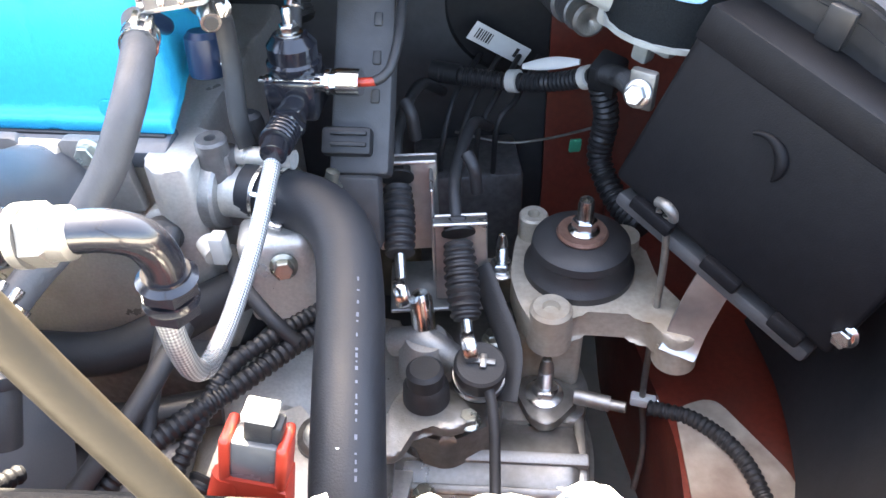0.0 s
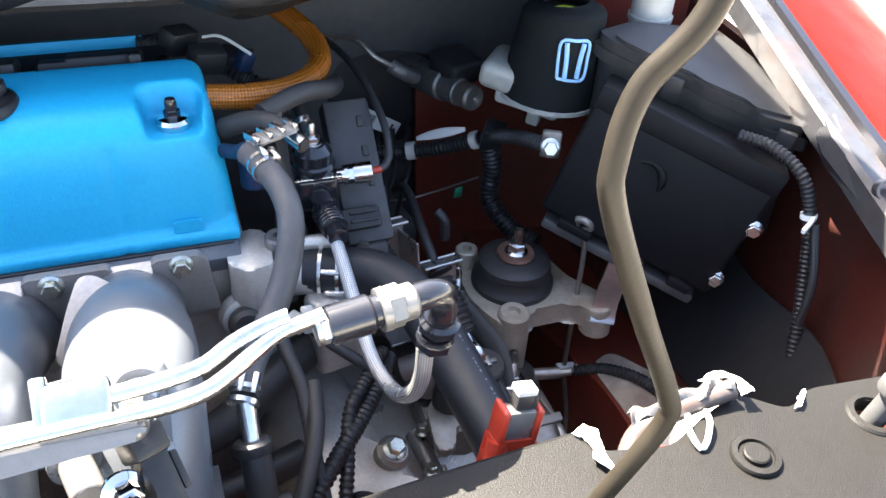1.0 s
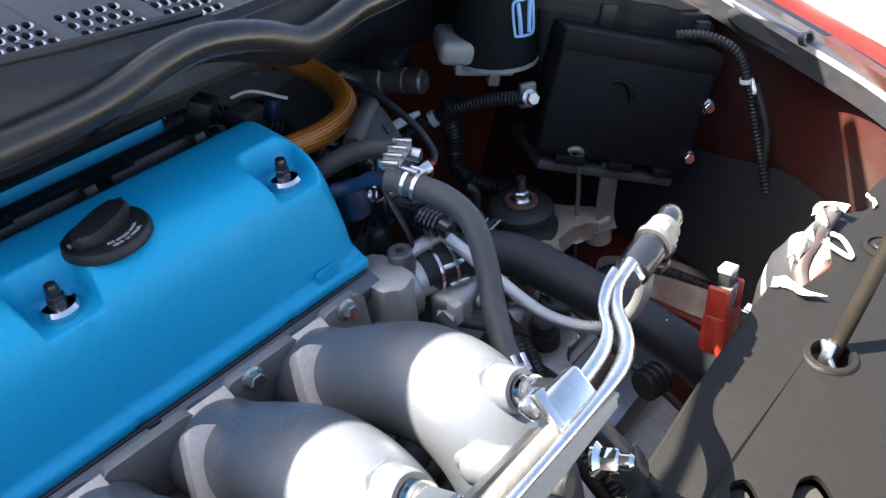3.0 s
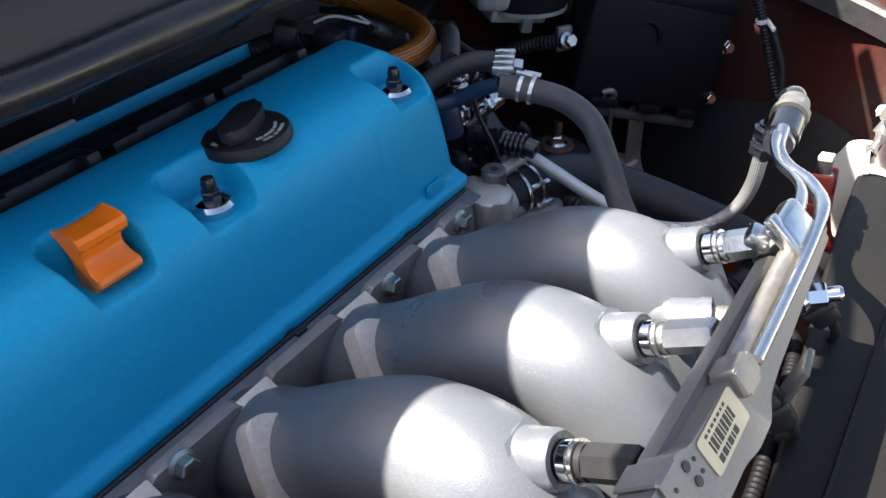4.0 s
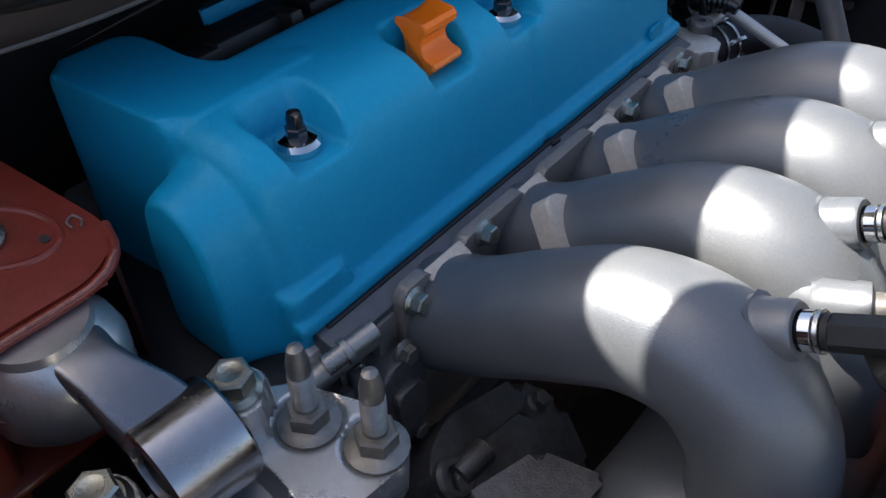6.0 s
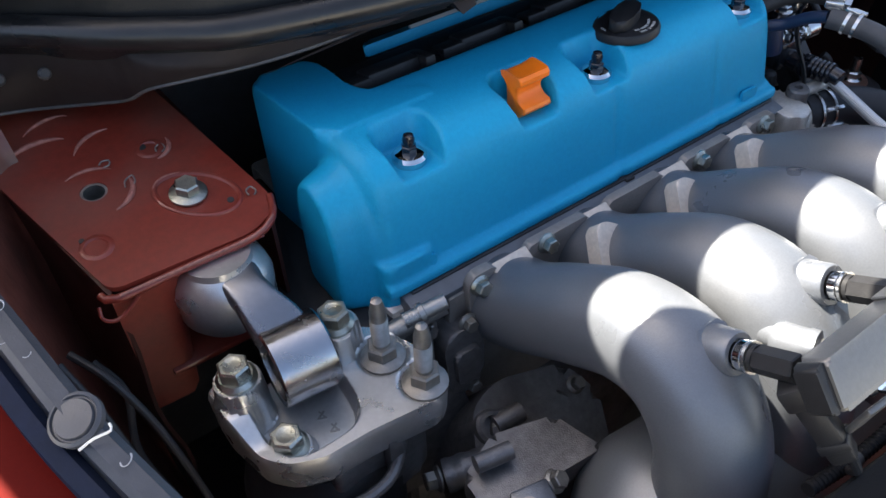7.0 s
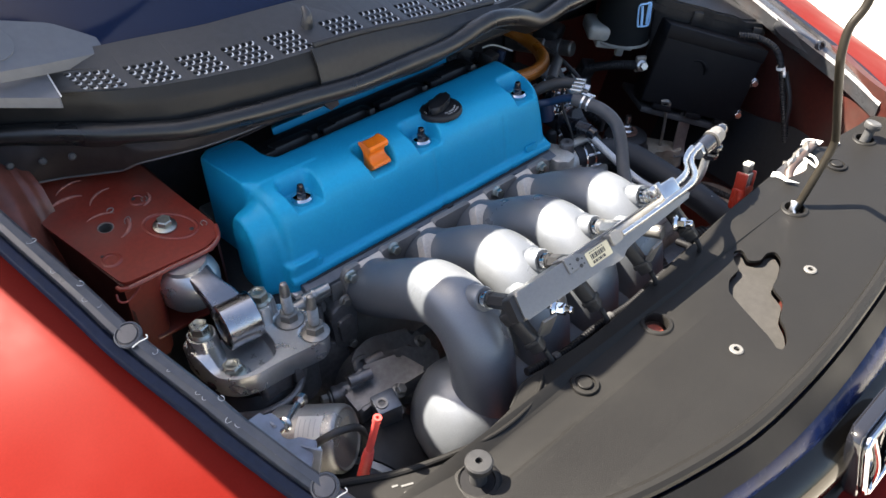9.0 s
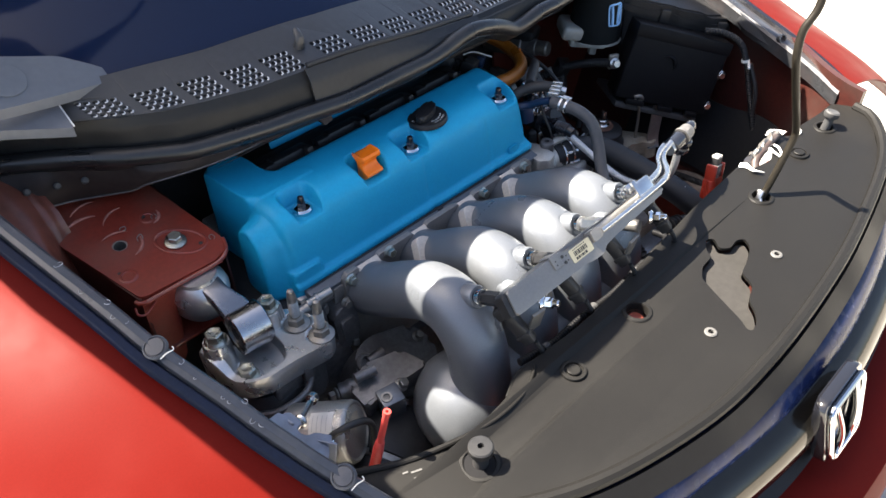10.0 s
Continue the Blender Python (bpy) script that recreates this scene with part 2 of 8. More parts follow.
CREAM = mat("cream_label", (0.56, 0.50, 0.33), 0.5, 0.0, 0.04, 90)
# print, and the painted darkness of small holes and slots
INK_AND_HOLE_DARK = mat("dark_print_and_hole_shade", (0.03, 0.028, 0.026), 0.6, 0.0, 0.05)
PLATE_GREY = mat("dusty_grey_plate", (0.030, 0.028, 0.026), 0.7, 0.0, 0.12, 120, 0.2, 500, spec=0.2, dirt=(0.020, 0.019, 0.017), dirt_amount=0.5, dirt_scale=20)
ARM = mat("dark_polished_alloy", (0.22, 0.225, 0.24), 0.32, 0.9, 0.06, 120, 0.05, 300)
PLATE_BLUE = mat("bluish_grey_plate", (0.17, 0.19, 0.235), 0.42, 0.25, 0.08, 150, 0.1, 600, dirt=(0.05, 0.055, 0.06), dirt_amount=0.4, dirt_scale=30)
RING_GREY = mat("dusty_grey_rubber_ring", (0.085, 0.083, 0.08), 0.6, 0.0, 0.15, 300)
DRIP = mat("dried_pale_drip", (0.36, 0.37, 0.39), 0.5, 0.0, 0.2, 300)
HOSE_PRINT = mat("faded_blue_print", (0.13, 0.14, 0.17), 0.6, 0.0, 0.05)
PRINT = mat("pale_print", (0.50, 0.50, 0.48), 0.6, 0.0, 0.05)
BROWN_TUBE = mat("dark_brown_rubber", (0.050, 0.034, 0.030), 0.45, 0.0, 0.1, 120, 0.1, 600, dirt=(0.11, 0.10, 0.095), dirt_amount=0.4, dirt_scale=30)
CLOTH = mat("black_knit_cloth", (0.010, 0.012, 0.013), 0.95, 0.0, 0.3, 900, 0.9, 900, spec=0.15)
THREAD = mat("pale_blue_thread", (0.30, 0.55, 0.85), 0.8, 0.0, 0.15, 900, 0.5, 900)
GREEN = mat("green_plastic", (0.03, 0.28, 0.16), 0.5, 0.0, 0.1)
YELLOW = mat("yellow_green_print", (0.55, 0.62, 0.05), 0.7, 0.0, 0.1)
BLUE_PLASTIC = mat("dark_blue_plastic", (0.006, 0.020, 0.055), 0.4, 0.0, 0.1)
NAVY = mat("deep_tinted_glass", (0.003, 0.010, 0.034), 0.05, 0.0, 0.02, 5, spec=0.22, rough_vary=0.02)
CONCRETE = mat("pale_concrete", (0.42, 0.40, 0.36), 0.9, 0.0, 0.12, 30, 0.5, 60, dirt=(0.28, 0.26, 0.22), dirt_amount=0.5, dirt_scale=1.5)
LEAF = mat("dead_leaf", (0.20, 0.11, 0.04), 0.8, 0.0, 0.3, 60)
# for the sheet added overhead to cast the bay's shade
SHADE_MAT = mat("added_shade_sheet", (0.08, 0.08, 0.08), 0.9, 0.0, 0.1, 40)
SS_BRAID = braid("stainless_braid", (0.85, 0.85, 0.84), (0.30, 0.30, 0.30), 0.85, 0.30, 500)
ORANGE_BRAID = braid("orange_braided_hose", (0.50, 0.155, 0.014), (0.17, 0.05, 0.008), 0.15, 0.28, 420)

# ---- tools ----
def part(name, bm, material, parent=None, label="", smooth=True, weld=True):
    """Links a bmesh as one mesh object under a thing or a part."""
    if weld:
        bmesh.ops.remove_doubles(bm, verts=bm.verts, dist=1e-5)
    bmesh.ops.recalc_face_normals(bm, faces=bm.faces)
    me = bpy.data.meshes.new(name)
    bm.to_mesh(me)
    bm.free()
    me.materials.append(material)
    if smooth:
        me.shade_smooth()
        me.set_sharp_from_angle(angle=radians(35))
    ob = new(name, me)
    if parent:
        ob.parent = parent
        ob.matrix_parent_inverse = world_of(parent).inverted()
    if label:
        ob["label"] = label
    return ob


def world_of(ob):
    """Where an object stands: its parts are built in place, so only an Empty's own shift counts."""
    if ob.parent:
        return world_of(ob.parent) @ ob.matrix_parent_inverse @ ob.matrix_basis
    return ob.matrix_basis.copy()


def thing(name, base, label, category, group="", kind=""):
    """An Empty at the base of a thing."""
    e = new(name)
    e.empty_display_size = 0.02
    e.matrix_basis = Matrix.Translation(base)
    return tagged(e, label, category, group, kind)


def axes(origin, x_dir, z_dir):
    """A frame with its x along x_dir and its z as near z_dir as can be."""
    x = Vector(x_dir).normalized()
    y = Vector(z_dir).cross(x).normalized()
    z = x.cross(y)
    m = Matrix((x, y, z)).transposed().to_4x4()
    m.translation = Vector(origin)
    return m


def up_along(origin, z_dir):
    z = Vector(z_dir).normalized()
    m = z.to_track_quat("Z", "Y").to_matrix().to_4x4()
    m.translation = Vector(origin)
    return m


def join(*bms):
    """One bmesh from several."""
    out = bms[0]
    for b in bms[1:]:
        me = bpy.data.meshes.new("tmp")
        b.to_mesh(me)
        b.free()
        out.from_mesh(me)
        bpy.data.meshes.remove(me)
    return out


def box(size, m=Matrix(), bevel=0.0, seg=2):
    bm = bmesh.new()
    bmesh.ops.create_cube(bm, size=1, matrix=Matrix.Diagonal((*size, 1)))
    if bevel:
        bmesh.ops.bevel(bm, geom=bm.edges[:], offset=bevel, segments=seg, affect="EDGES", profile=0.5)
    bmesh.ops.transform(bm, matrix=m, verts=bm.verts)
    return bm


def spline(points, step=0.006):
    """A smooth line through the points (Catmull-Rom), in even steps."""
    p = [Vector(q) for q in points]
    p = [2 * p[0] - p[1]] + p + [2 * p[-1] - p[-2]]
    out = []
    for i in range(1, len(p) - 2):
        n = max(2, int((p[i + 1] - p[i]).length / step))
        for k in range(n):
            t = k / n
            a, b, c, d = p[i - 1:i + 3]
            out.append(0.5 * (2 * b + (c - a) * t + (2 * a - 5 * b + 4 * c - d) * t * t + (3 * b - a - 3 * c + d) * t ** 3))
    out.append(p[-2])
    return out


def sweep(points, radius, n=14, step=0.006, ridge=0.0, pitch=0.004, cap=True, flat=1.0):
    """A tube along a smooth line; radius is a number or a function of the share of the length. ridge and pitch make it corrugated."""
    line = spline(points, min(step, pitch / 4) if ridge else step)
    bm = bmesh.new()
    uvl = bm.loops.layers.uv.new("UVMap")
    rings, prev, run, total = [], None, 0.0, sum((b - a).length for a, b in zip(line, line[1:]))
    runs = []
    for i, q in enumerate(line):
        t = (line[min(i + 1, len(line) - 1)] - line[max(i - 1, 0)]).normalized()
        if prev is None:
            u = t.orthogonal().normalized()
        else:
            u = (prev - prev.dot(t) * t).normalized()
        prev = u
        v = t.cross(u)
        if i:
            run += (q - line[i - 1]).length
        r = radius(run / total) if callable(radius) else radius
        if ridge:
            r += ridge * (0.5 + 0.5 * math.tanh(3 * math.sin(run / pitch * 2 * math.pi)))
        rings.append([bm.verts.new(q + r * (math.cos(a) * u + flat * math.sin(a) * v)) for a in (2 * math.pi * k / n for k in range(n))])
        runs.append(run)
    for i, (a, b) in enumerate(zip(rings, rings[1:])):
        for k in range(n):
            f = bm.faces.new((a[k], a[(k + 1) % n], b[(k + 1) % n], b[k]))
            for lp, (uu, vv) in zip(f.loops, ((k / n, runs[i]), ((k + 1) / n, runs[i]), ((k + 1) / n, runs[i + 1]), (k / n, runs[i + 1]))):
                lp[uvl].uv = (uu, vv)
    if cap:
        bm.faces.new(rings[0][::-1])
        bm.faces.new(rings[-1])
    return bm


def lathe(profile, m=Matrix(), n=24):
    """Turns (radius, height) pairs round the frame's z."""
    bm = bmesh.new()
    rings = [[bm.verts.new(m @ Vector((r * math.cos(2 * math.pi * k / n), r * math.sin(2 * math.pi * k / n), z))) for k in range(n)] for r, z in profile]
    for a, b in zip(rings, rings[1:]):
        for k in range(n):
            bm.faces.new((a[k], a[(k + 1) % n], b[(k + 1) % n], b[k]))
    shut = Vector(profile[0]) == Vector(profile[-1])
    if profile[0][0] > 1e-3 and not shut:
        bm.faces.new(rings[0][::-1])
    if profile[-1][0] > 1e-3 and not shut:
        bm.faces.new(rings[-1])
    return bm


def prism(poly, z0, z1, m=Matrix(), bevel=0.0, seg=2):
    """A flat outline (x, y) made solid between two heights."""
    bm = bmesh.new()
    a = [bm.verts.new((x, y, z0)) for x, y in poly]
    b = [bm.verts.new((x, y, z1)) for x, y in poly]
    bm.faces.new(a[::-1])
    bm.faces.new(b)
    for i in range(len(poly)):
        j = (i + 1) % len(poly)
        bm.faces.new((a[i], a[j], b[j], b[i]))
    if bevel:
        top = [e for e in bm.edges if abs(e.verts[0].co.z - e.verts[1].co.z) < 1e-7]
        bmesh.ops.bevel(bm, geom=top, offset=bevel, segments=seg, affect="EDGES", profile=0.5)
    bmesh.ops.transform(bm, matrix=m, verts=bm.verts)
    return bm


def rounded(poly, r, n=5):
    """The outline with its corners rounded."""
    out = []
    k = len(poly)
    for i in range(k):
        p, a, b = Vector(poly[i]), Vector(poly[i - 1]), Vector(poly[(i + 1) % k])
        da, db = (a - p), (b - p)
        rr = min(r, da.length * 0.45, db.length * 0.45)
        s, e = p + da.normalized() * rr, p + db.normalized() * rr
        for j in range(n + 1):
            t = j / n
            out.append(tuple((1 - t) ** 2 * s + 2 * t * (1 - t) * p + t * t * e))
    return out


def circle(cx, cy, r, n=24):
    return [(cx + r * math.cos(2 * math.pi * k / n), cy + r * math.sin(2 * math.pi * k / n)) for k in range(n)]


def plate(outer, holes, height, thick, fine=0.0):
    """A plate with holes over an outline in plan; height(x, y) gives its top."""
    from mathutils.geometry import tessellate_polygon
    loops = [outer] + list(holes)
    flat = [p for lp in loops for p in lp]
    tris = tessellate_polygon([[Vector((x, y, 0)) for x, y in lp] for lp in loops])
    bm = bmesh.new()
    top = [bm.verts.new((x, y, height(x, y))) for x, y in flat]
    low = [bm.verts.new((x, y, height(x, y) - thick)) for x, y in flat]
    for a, b, c in tris:
        bm.faces.new((top[a], top[b], top[c]))
        bm.faces.new((low[c], low[b], low[a]))
    s = 0
    for lp in loops:
        k = len(lp)
        for i in range(k):
            j = (i + 1) % k
            bm.faces.new((top[s + i], top[s + j], low[s + j], low[s + i]))
        s += k
    return bm


def grid(nu, nv, f, closed_v=False):
    bm = bmesh.new()
    rows = [[bm.verts.new(f(i / (nu - 1), j / (nv - 1 if not closed_v else nv))) for j in range(nv)] for i in range(nu)]
    for a, b in zip(rows, rows[1:]):
        for j in range(nv if closed_v else nv - 1):
            k = (j + 1) % nv
            bm.faces.new((a[j], a[k], b[k], b[j]))
    return bm


def shell(bm, t):
    """Gives an open sheet a thickness."""
    bmesh.ops.recalc_face_normals(bm, faces=bm.faces)
    bmesh.ops.solidify(bm, geom=bm.faces[:], thickness=t)
    return bm


def loft(rings, cap=True):
    bm = bmesh.new()
    vs = [[bm.verts.new(p) for p in r] for r in rings]
    for a, b in zip(vs, vs[1:]):
        for k in range(len(a)):
            j = (k + 1) % len(a)
            bm.faces.new((a[k], a[j], b[j], b[k]))
    if cap:
        bm.faces.new(vs[0][::-1])
        bm.faces.new(vs[-1])
    return bm


def hex_head(r, h, m=Matrix(), washer=1.35):
    """A flanged hexagon bolt head, its base at the frame's origin."""
    pts = [(r * math.cos(math.pi / 3 * k), r * math.sin(math.pi / 3 * k)) for k in range(6)]
    head = prism(pts, h * 0.25, h, m, r * 0.12, 1)
    dish = lathe([(r * 0.55, h * 0.98), (r * 0.5, h * 0.93)], m, 12)
    fl = lathe([(r * washer, 0), (r * washer, h * 0.14), (r * 1.02, h * 0.32), (0.0001, h * 0.34)], m, 20)
    return join(head, dish, fl)


def stud(r, h, m=Matrix(), nut=1.75):
    """A threaded stud with a pointed tip in a flanged nut."""
    prof = [(r, 0)]
    z = h * 0.3
    while z < h * 0.68:
        prof += [(r, z), (r * 0.9, z + 0.0007)]
        z += 0.0014
    prof += [(r * 0.92, h * 0.7), (r * 0.92, h * 0.8), (r * 0.6, h * 0.97), (0.0002, h)]
    return join(lathe(prof, m, 14), hex_head(r * nut, h * 0.26, m, 1.45))


def smooth_step(a, b, x):
    t = min(1, max(0, (x - a) / (b - a)))
    return t * t * (3 - 2 * t)


def bars(m, widths, height, gap, depth, material, parent, name="print_bar"):
    """Unreadable print or a bar code: plain bars side by side along the frame's x."""
    x = 0.0
    bm = bmesh.new()
    for w in widths:
        bm = join(bm, box((w, height, depth), m @ Matrix.Translation((x + w / 2, 0, depth / 2))))
        x += w + gap
    return part(name, bm, material, parent, smooth=False)

# ---- setting: ground, car body round the bay ----
def curve_at(pts, x):
    """Smooth value at x through (x, value) pairs."""
    if x <= pts[0][0]:
        return pts[0][1]
    for (a, va), (b, vb) in zip(pts, pts[1:]):
        if x <= b:
            return va + (vb - va) * smooth_step(a, b, x) * 0.35 + (vb - va) * (x - a) / (b - a) * 0.65
    return pts[-1][1]


def wall(name, bm, material, label, category="wall"):
    return tagged(part(name, bm, material), label, category, kind="structure")


ground = wall("ground", shell(grid(41, 41, lambda u, v: Vector((300 * (2 * u - 1) ** 3, 300 * (2 * v - 1) ** 3, 0.0))), 0.05), CONCRETE,
              "pale sunlit concrete ground scattered with a few dead leaves", "ground")
for k, (lx, ly, s, rz) in enumerate([(2.3, 1.2, 0.10, 20), (2.55, 1.05, 0.08, 80), (2.1, 0.75, 0.07, 140), (2.7, 1.5, 0.09, 200), (2.4, 0.4, 0.06, 260),
                                     (2.9, 1.1, 0.1, 310), (1.9, 0.3, 0.06, 10), (2.05, 1.5, 0.08, 100), (3.1, 1.9, 0.1, 50), (2.2, -0.2, 0.06, 70)]):
    leaf = grid(5, 7, lambda u, v: Vector(((u - 0.5) * math.sin(math.pi * min(1, v + 0.03)) * 0.6, v - 0.5, 0.14 * (2 * u - 1) ** 2 + 0.12 * (v - 0.5) ** 2 + 0.02)))
    bmesh.ops.transform(leaf, matrix=pose(lx, ly, 0.002, 0, 0, rz) @ Matrix.Scale(s, 4), verts=leaf.verts)
    tagged(part("leaf", shell(leaf, 0.002), LEAF), "curled brown dead leaf lying on the concrete", "leaf", "fallen leaves")

# inner walls of the bay
wall("firewall", box((1.36, 0.03, 0.75), pose(0.13, 0.375, 0.625), 0.004), BLACK_DULL, "dark firewall covered with sound matting behind the engine")
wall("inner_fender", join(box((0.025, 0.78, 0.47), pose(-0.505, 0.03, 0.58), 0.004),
                          sweep([(-0.47, 0.36, 0.45), (-0.45, 0.1, 0.44), (-0.43, -0.3, 0.44)], 0.05, 12)), RED_SHADED,
     "dusty red inner fender panel beside the timing end, shade in its colour")
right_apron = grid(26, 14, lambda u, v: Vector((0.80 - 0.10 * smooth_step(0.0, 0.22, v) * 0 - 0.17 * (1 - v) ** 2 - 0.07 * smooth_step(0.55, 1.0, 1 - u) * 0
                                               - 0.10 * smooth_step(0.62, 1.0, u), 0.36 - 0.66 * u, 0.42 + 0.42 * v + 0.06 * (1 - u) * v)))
wall("inner_fender", shell(right_apron, 0.012), RED_SHADED, "dusty red inner fender and frame rail beside the battery, shade in its colour")
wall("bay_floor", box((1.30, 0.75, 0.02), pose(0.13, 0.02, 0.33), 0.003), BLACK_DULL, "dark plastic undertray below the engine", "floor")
wall("radiator_support", join(box((1.08, 0.05, 0.36), pose(0.16, -0.335, 0.60), 0.008), box((1.06, 0.10, 0.03), pose(0.16, -0.335, 0.765), 0.006)), RED_SHADED,
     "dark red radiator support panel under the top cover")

# frame rail under the battery
rail_bm = prism(rounded([(0.56, 0.36), (0.72, 0.36), (0.74, -0.02), (0.71, -0.30), (0.60, -0.30), (0.605, 0.0), (0.565, 0.16)], 0.03), 0.40, 0.545, Matrix(), 0.012, 3)
wall("frame_rail", rail_bm, RED_RAIL, "dusty red frame rail with beige primer showing", "frame rail")

# left fender with its dusty rail
RAIL_L = [(-0.507, 0.36, 1.040), (-0.479, 0.16, 1.004), (-0.450, 0.0, 0.971), (-0.437, -0.071, 0.953), (-0.4145, -0.150, 0.928), (-0.4045, -0.186, 0.914), (-0.3925, -0.22, 0.899), (-0.379, -0.255, 0.882), (-0.335, -0.36, 0.835)]


def fender_rail(pts, out, wide=0.034):
    rings = []
    for p in spline(pts, 0.015):
        a = []
        for dx, dz in ((0.0, -0.03), (0.0, -0.006), (0.004, -0.001), (0.012, 0.0), (wide - 0.008, -0.006), (wide - 0.002, -0.009), (wide, -0.016), (wide, -0.04)):
            a.append(p + Vector((out * dx, 0, dz)))
        rings.append(a)
    return loft(rings)


left_fender = thing("front_fender", (-0.6, 0.0, 0.3), "glossy red front fender with a dusty dark edge flange", "fender")
part("edge_flange", fender_rail(RAIL_L, -1, 0.0165), DUSTY_FLANGE, left_fender, "dusty dark grey edge flange")
part("outer_strip", fender_rail([Vector(p) + Vector((-0.0160, 0, -0.0075)) for p in RAIL_L], -1, 0.0125), NAVY_EDGE, left_fender, "dark navy strip beside the flange")


def fender_skin(u, v, pts, out, drop):
    p = spline(pts, 0.02)
    q = p[min(len(p) - 1, int(round(u * (len(p) - 1))))]
    o = 0.42 * v
    return q + Vector((out * (0.034 + o), 0, -0.012 - 0.16 * o - drop * o * o - 0.006 * (1 - smooth_step(0, 0.04, v))))


part("skin", shell(grid(40, 26, lambda u, v: fender_skin(u, v, RAIL_L, -1, 0.9) + Vector((0.0075, 0, -0.004))), 0.004), RED, left_fender)
def on_flange(y, across):
    """A place on the left flange: across 0 at its inner edge, 1 at its outer."""
    line = spline(RAIL_L, 0.004)
    q = min(line, key=lambda p: abs(p.y - y))
    return q + Vector((-0.0165 * across, 0, -0.0010 - 0.006 * across * across))


for y in (-0.069, -0.268):
    q = on_flange(y, 0.55)
    clip = part("push_clip", lathe([(0.0125, -0.002), (0.0125, 0.0015), (0.0108, 0.0026), (0.0102, 0.0014), (0.0096, 0.0014), (0.0088, 0.0030), (0.0001, 0.0034)], Matrix.Translation(q + Vector((0, 0, 0.0005))) @ pose(0, 0, 0, 14, -17, 0), 28), DUSTY_FLANGE, left_fender)
    part("torn_tape", sweep([q + Vector(d) for d in ((-0.004, -0.0165, 0.0005), (0.003, -0.0160, 0.0022), (0.0105, -0.0175, 0.0035), (0.0112, -0.0140, 0.0042))], 0.0006, 6, 0.002), PAPER, left_fender)
for y, across, s, turn in ((0.07, 0.3, 0.005, 20), (0.03, 0.7, 0.004, 70), (-0.001, 0.3, 0.0050, 100), (-0.018, 0.6, 0.0055, 40), (-0.030, 0.45, 0.004, 80), (-0.099, 0.35, 0.0038, 60), (-0.118, 0.6, 0.003, 10), (-0.150, 0.55, 0.0045, 0),
                           (-0.158, 0.6, 0.0040, 50), (-0.165, 0.15, 0.0038, 90), (-0.184, 0.65, 0.0048, 30), (-0.190, 0.6, 0.0040, 80), (-0.225, 0.5, 0.003, 20)):
    # a dried drip: a small open loop
    part("paint_drip", sweep([on_flange(y, across) + Vector((0, 0, 0.0006)) + Matrix.Rotation(radians(turn), 3, "Z") @ Vector((s * math.cos(a), 0.6 * s * math.sin(a), -0.1 * s * math.cos(a))) for a in [0.62 * j for j in range(10)]], lambda t: 0.0002 + 0.0003 * math.sin(5 * t) ** 2, 6, 0.0015), DRIP, left_fender)

# right fender
RAIL_R = [(0.80, 0.40, 1.0), (0.78, 0.20, 0.945), (0.755, 0.0, 0.885), (0.735, -0.10, 0.862), (0.715, -0.19, 0.842), (0.69, -0.26, 0.825)]
right_fender = thing("front_fender", (0.95, 0.0, 0.3), "glossy red front fender with a scuffed dusty edge flange", "fender")
part("edge_flange", fender_rail(RAIL_R, 1, 0.045), SCUFFED, right_fender, "dusty edge flange")
part("skin", shell(grid(40, 26, lambda u, v: fender_skin(u, v, RAIL_R, 1, 0.9) + Vector((0.011, 0, 0))), 0.004), RED, right_fender)

# red panel behind the battery
wall("rear_panel", shell(grid(20, 14, lambda u, v: Vector((0.49 + 0.32 * u, 0.350 - 0.075 * (1 - v) ** 2 - 0.05 * smooth_step(0.55, 1.0, u) + 0.008 * math.sin(7 * u), 0.42 + 0.36 * v))), 0.006), RED_RAIL, "brown-stained red panel behind the battery", "panel")

# cowl, its seal, and the windscreen
SEAL = [(-0.52, 0.345), (-0.44, 0.300), (-0.40, 0.271), (-0.36, 0.231), (-0.31, 0.190), (-0.265, 0.163), (-0.216, 0.145), (-0.157, 0.127), (-0.055, 0.113), (0.092, 0.106), (0.198, 0.103), (0.35, 0.10), (0.50, 0.12), (0.65, 0.18), (0.80, 0.27)]
GLASS = [(-0.60, 0.42), (-0.411, 0.300), (-0.30, 0.258), (-0.173, 0.226), (-0.023, 0.211), (0.2, 0.230), (0.4, 0.25), (0.6, 0.30), (0.85, 0.42)]


def cowl_point(u, v):
    x = -0.52 + 1.32 * u
    ys, yg = curve_at(SEAL, x), curve_at(GLASS, x)
    zs = [(-1, 0.925), (0.0, 0.985), (0.30, 1.022), (0.36, 1.034), (1.0, 1.062)]
    yy = ys + (yg - ys) * (0.0 if v < 0.0 else (0.10 * v / 0.3 if v < 0.3 else 0.10 + 0.90 * (v - 0.3) / 0.7))
    return Vector((x, yy, curve_at(zs, v) - 0.028 * smooth_step(-0.08, 0.22, x) * smooth_step(0.1, 0.4, v)))


cowl = thing("cowl_panel", (0.1, 0.2, 0.985), "grey-black plastic cowl panel with rows of drain holes below the windscreen", "cowl")
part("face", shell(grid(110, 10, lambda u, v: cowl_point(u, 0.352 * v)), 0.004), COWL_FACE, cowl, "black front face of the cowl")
part("sub_deck", shell(grid(110, 10, lambda u, v: cowl_point(u, 0.36 + 0.64 * v) - Vector((0, 0, 0.010))), 0.003), BLACK_DULL, cowl)


def on_deck(x, v):
    return cowl_point((x + 0.52) / 1.32, v)


